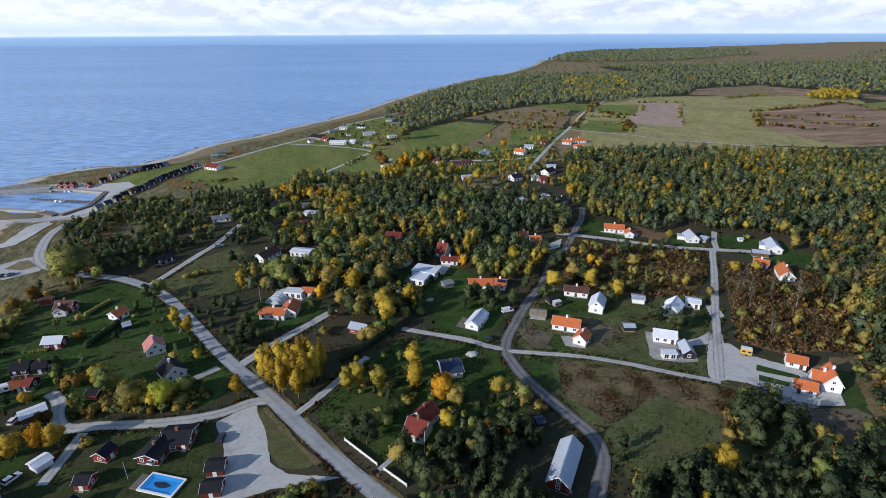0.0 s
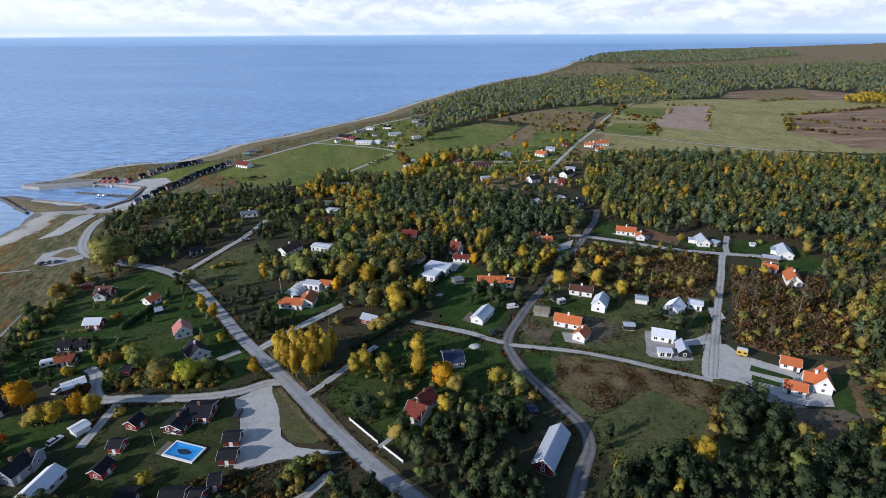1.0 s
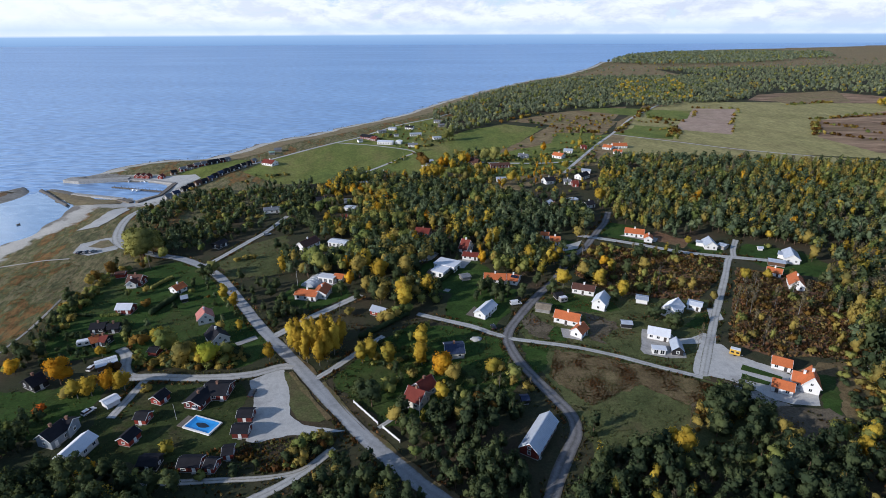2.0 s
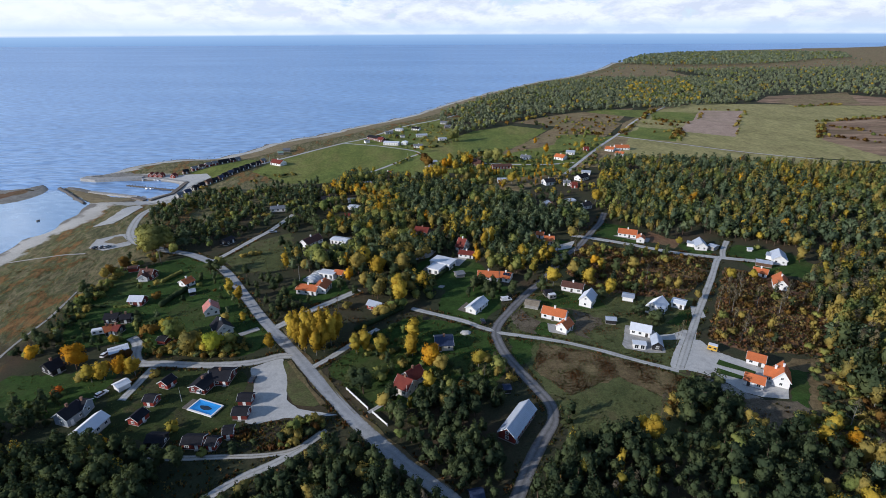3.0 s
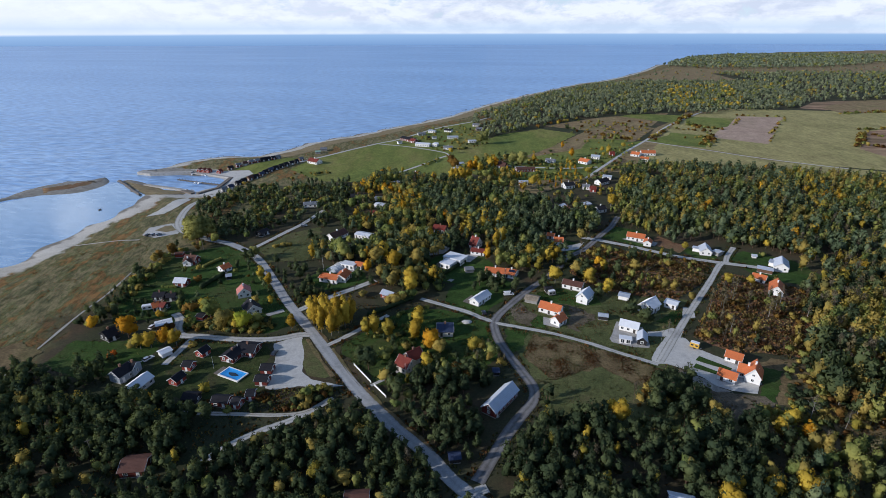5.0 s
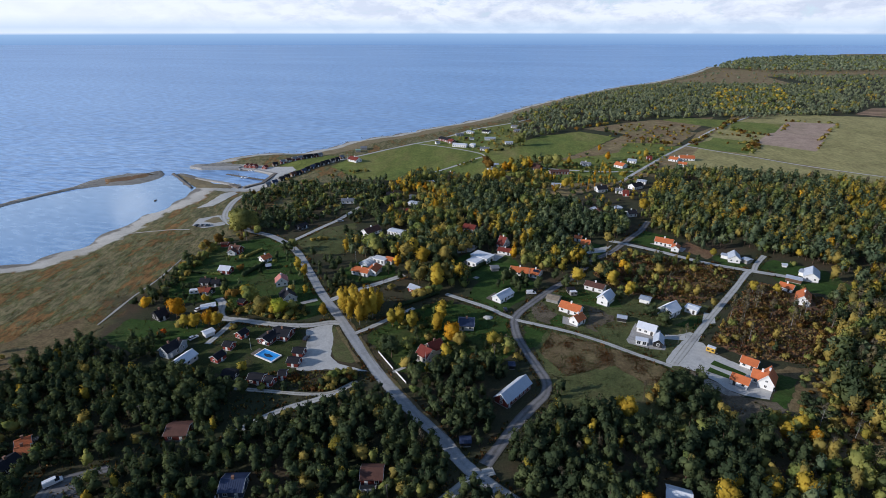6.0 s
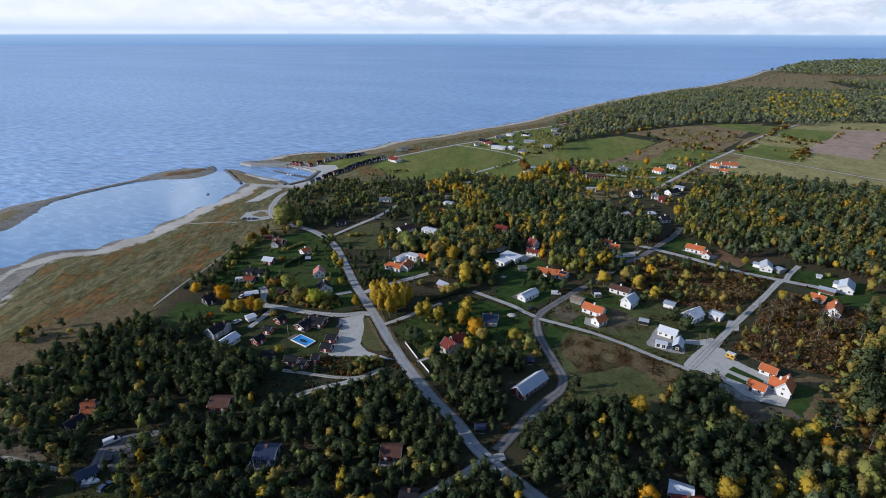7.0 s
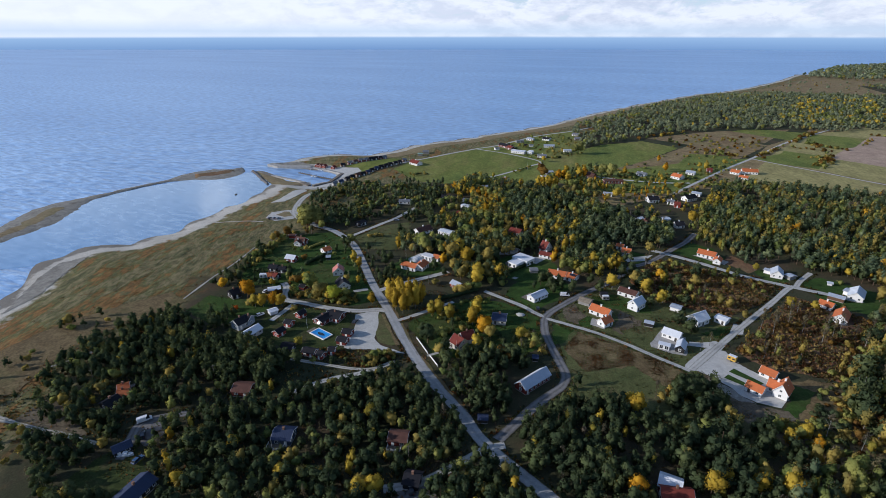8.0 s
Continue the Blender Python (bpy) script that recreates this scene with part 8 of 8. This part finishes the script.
tufts("bracken", "red brown bracken and heather under birches", [
    [(214, 74), (230, 66), (262, 40), (262, 0), (235, -20), (205, -6), (180, -4), (170, 7)],
    [(128, 72), (146, 112), (200, 92), (211, 86), (195, 60), (176, 42), (150, 46), (136, 56)]], 1.7, ["heather", "heather", "stalk", "weeds"], 61, (0.6, 1.5))
tufts("dry_grass", "dry pale grass tufts and brown stalks", [
    [(-6, -37), (10, -35), (22, -36), (12, -46), (-8, -47), (-28, -46)]], 1.1, ["tuft", "tuft", "tuft", "leaf_brown"], 63, (0.3, 0.75), 6)

# ---- grass, weeds and stalks on open ground ----
def blades(name, label, areas, mats, seed):
    """Upright sprays of grass and weeds strewn over areas: (outline, per square metre, low, high, first and last material)."""
    rng = np.random.default_rng(seed)
    spots = []
    for outline, per, lo, hi, m0, m1 in areas:
        o = np.array(outline, float)
        (ax_, ay_), (bx_, by_) = o.min(0), o.max(0)
        n = int((bx_ - ax_) * (by_ - ay_) * per)
        x, y = rng.uniform(ax_, bx_, n), rng.uniform(ay_, by_, n)
        ok = inside(x, y, outline)
        x, y = x[ok], y[ok]
        drift = np.array([noise.noise(Vector((a * 0.16, b * 0.16, seed))) for a, b in zip(x, y)])
        ok = drift > rng.uniform(-0.75, 0.15, len(x))
        x, y, drift = x[ok], y[ok], drift[ok]
        tall = rng.uniform(lo, hi, len(x)) * (1 + drift)
        mi = np.clip(m0 + ((drift + 0.5 + rng.normal(0, 0.25, len(x))) * (m1 - m0 + 1)).astype(int), m0, m1)
        spots.append(np.stack([x, y, tall, mi], 1))
    P = np.concatenate(spots)
    ok = free(P[:, 0], P[:, 1], 0.15, -0.6, False)
    for poly in PAVED:
        ok &= ~inside(P[:, 0], P[:, 1], poly)
    P = np.repeat(P[ok], 3, axis=0)
    n = len(P)
    base = np.stack([P[:, 0], P[:, 1], height(P[:, 0], P[:, 1]) + 0.02], 1) + rng.normal(0, 1, (n, 3)) * (0.22, 0.22, 0) * P[:, 2:3]
    turn = rng.uniform(0, 6.28, n)
    u = np.stack([np.cos(turn), np.sin(turn), 0 * turn], 1) * P[:, 2:3] * rng.uniform(0.3, 0.6, (n, 1))
    tip = base + np.stack([rng.normal(0, 0.35, n), rng.normal(0, 0.35, n), rng.uniform(0.7, 1.3, n)], 1) * P[:, 2:3]
    verts = np.stack([base - u, base + u, tip], 1).reshape(-1, 3)
    lie = rng.normal(0, 0.4, (n, 3)) + (0, 0, 1)
    lie /= np.linalg.norm(lie, axis=1, keepdims=True)
    me = raw_mesh(name, verts, np.arange(3 * n).reshape(-1, 3), [M[q] for q in mats], P[:, 3].astype(int), smooth=True)
    soften(me, np.repeat(lie, 3, axis=0))
    return tagged(new(name, me), label, "grass", kind="stuff")


def strip(line, inner, outer):
    """Outlines of the two verges of a road."""
    pts = smooth_line(line, 6)
    out = []
    for s_ in (-1, 1):
        near_, far_ = [], []
        for i, v in enumerate(pts):
            d = (pts[min(i + 1, len(pts) - 1)] - pts[max(i - 1, 0)]).normalized()
            side = Vector((-d.y, d.x)) * s_
            near_.append(tuple(v + side * inner))
            far_.append(tuple(v + side * outer))
        out.append(near_ + far_[::-1])
    return out


GROWTH = ["grass_blades", "weeds", "tuft", "stalk", "heather"]
VERGES = [(o, 1.5, 0.25, 0.7, 0, 3) for line, half in ROADS if half > 1.1 and max(abs(q[0]) for q in line) < 270 and max(q[1] for q in line) < 190 for o in strip(line, half + 0.1, half + 1.9)]
blades("verge_growth", "uncut grass and weeds along the roads", VERGES, GROWTH, 81)
blades("ditch_growth", "tall dry brown growth along the ditch", [(o, 7.0, 0.45, 0.95, 2, 3) for line in HEDGED for o in strip(line, 0.0, 0.75)], GROWTH, 87)
blades("field_growth", "brown weeds and dry grass on the field", [
    ([(100, 6), (118, 0), (140, -12), (150, -19), (138, -32), (124, -17), (104, -27), (94, -10)], 8.0, 0.12, 0.32, 2, 3),
    ([(140, -14), (152, -20), (168, -40), (150, -50), (132, -38)], 1.2, 0.2, 0.5, 1, 4)], GROWTH, 82)
blades("plot_growth", "rough grass and weeds between the houses", [
    ([(90, 8), (98, 5), (128, -8), (150, -16), (166, 10), (186, 40), (172, 44), (150, 48), (134, 58), (112, 62), (98, 44), (90, 26)], 1.4, 0.12, 0.42, 0, 3),
    ([(96, -8), (124, -18), (132, -34), (120, -46), (98, -46)], 1.2, 0.12, 0.35, 0, 2),
    ([(172, -34), (200, -46), (206, -20), (196, -8), (230, 30), (212, 40), (250, -60), (176, -66)], 0.8, 0.3, 0.8, 1, 4),
    ([(14, -8), (33, 17), (46, 30), (70, 24), (80, 14), (88, -8), (86, -30), (60, -32), (38, -34)], 0.9, 0.15, 0.5, 0, 2),
    ([(-20, 30), (-6, 50), (20, 40), (36, 40), (60, 32), (34, 24), (16, 0)], 0.8, 0.2, 0.6, 0, 3),
    ([(-62, 98), (-46, 130), (-26, 142), (-18, 110), (-16, 80), (-46, 76)], 0.6, 0.15, 0.45, 0, 3)], GROWTH, 83)
blades("garden_growth", "uneven grass in the old gardens", [
    ([(-110, 88), (-80, 106), (-64, 96), (-40, 62), (-18, 28), (-8, 10), (-18, 3), (-58, 6), (-70, 14), (-96, 10), (-112, 40)], 0.6, 0.12, 0.4, 0, 2),
    ([(-100, -4), (-58, -2), (-12, -6), (-6, -38), (-14, -44), (-48, -44), (-82, -34), (-100, -24)], 0.5, 0.1, 0.3, 0, 2),
    ([(-8, -36), (24, -34), (30, -38), (14, -50), (-10, -52), (-40, -50), (-34, -45)], 1.6, 0.25, 0.8, 0, 3)], GROWTH, 84)
blades("forest_floor", "brown undergrowth beneath the pines", [
    ([(-128, -120), (-128, -50), (-100, -30), (-60, -46), (-14, -52), (30, -42), (74, -84), (110, -122), (60, -125), (0, -130)], 0.5, 0.25, 0.7, 1, 4),
    ([(84, -92), (96, -44), (130, -44), (180, -58), (250, -60), (250, -110), (130, -110)], 0.4, 0.25, 0.7, 1, 4)], GROWTH, 85)
blades("dune_growth", "dry grass and weeds on the dunes", [([(-157, -67), (-161, -36), (-140, 26), (-112, 68), (-132, 110), (-170, 120), (-182, 60), (-198, 29), (-186, -15), (-170, -52)], 0.7, 0.12, 0.32, 0, 3), ([(-150, -110), (-122, -118), (-100, -112), (-112, -60), (-106, 4), (-108, 40), (-140, 10), (-158, -60)], 0.8, 0.12, 0.32, 1, 4)], GROWTH, 88)
blades("bracken_growth", "low red brown bracken", [
    ([(214, 74), (230, 66), (262, 40), (262, 0), (235, -20), (205, -6), (180, -4), (170, 7)], 1.0, 0.5, 1.1, 2, 4),
    ([(128, 72), (146, 112), (200, 92), (211, 86), (195, 60), (176, 42), (150, 46), (136, 56)], 1.0, 0.5, 1.1, 1, 4)], GROWTH, 86)


# ---- garden hedges and a heap of gravel ----
def hedge(points, tall, wide, leaf, label):
    """A clipped or grown-out hedge: leaf masses set along a line."""
    line = smooth_line(points, 0.8)
    rng = np.random.default_rng(int(abs(points[0][0]) * 13))
    blobs = [(v.x + rng.normal() * 0.12, v.y + rng.normal() * 0.12, tall * rng.uniform(0.42, 0.55), wide * rng.uniform(0.5, 0.62), tall / wide) for v in line]
    verts, norms, faces = cards(rng, blobs, 70 * len(blobs), 0.16, core=False)
    hearts, spread = [], []
    for x, y, z, rad, squash in blobs:
        spread.append(CORE_FACES + len(verts) + 12 * len(hearts))
        hearts.append(CORE * (rad, rad, rad * squash) + (x, y, z))
    verts = np.concatenate([verts] + hearts) + (0, 0, 4.0)
    norms = np.concatenate([norms] + [CORE] * len(hearts))
    me = raw_mesh("hedge", verts, np.concatenate([faces] + spread), [M[leaf]], smooth=True)
    soften(me, norms)
    tagged(new("hedge", me), label, "hedge", "garden hedges")


hedge([(-67.7, 45.9), (-65.6, 52.2), (-63.0, 61.4)], 2.6, 2.4, "spruce", "tall dark green garden hedge on a lawn")
hedge([(-88.7, 45.4), (-81.3, 46.0)], 1.3, 1.1, "leaf_green", "low green hedge beside a cottage")
hedge([(-102.5, 47.9), (-93.5, 46.0)], 1.3, 1.2, "pine", "low dark hedge across a lawn")
hedge([(-78.6, 70.8), (-76.1, 77.4), (-73.6, 82.3)], 1.8, 1.6, "leaf_willow", "pale green grown-out hedge on a lawn")
hedge([(25, 20), (34, 28), (44, 37.5)], 2.2, 2.0, "spruce", "dark green hedge along a garden path")
hedge([(48, 52), (57, 64), (70, 84)], 2.0, 1.6, "spruce", "dark green hedge between two lawns")

bm = bmesh.new()
bmesh.ops.create_icosphere(bm, subdivisions=3, radius=1.0)
for v in bm.verts:
    k = 1 + 0.25 * noise.noise(v.co * 2.1)
    v.co = Vector((v.co.x * 2.3 * k, v.co.y * 1.7 * k, max(-0.2, v.co.z * 0.85 * k)))
for f in bm.faces:
    f.smooth = True
heap = part("gravel_heap", bm, M["gravel"])
heap.matrix_world = pose(71, 16, 4.05)
tagged(heap, "pale heap of gravel on rough grass", "heap")
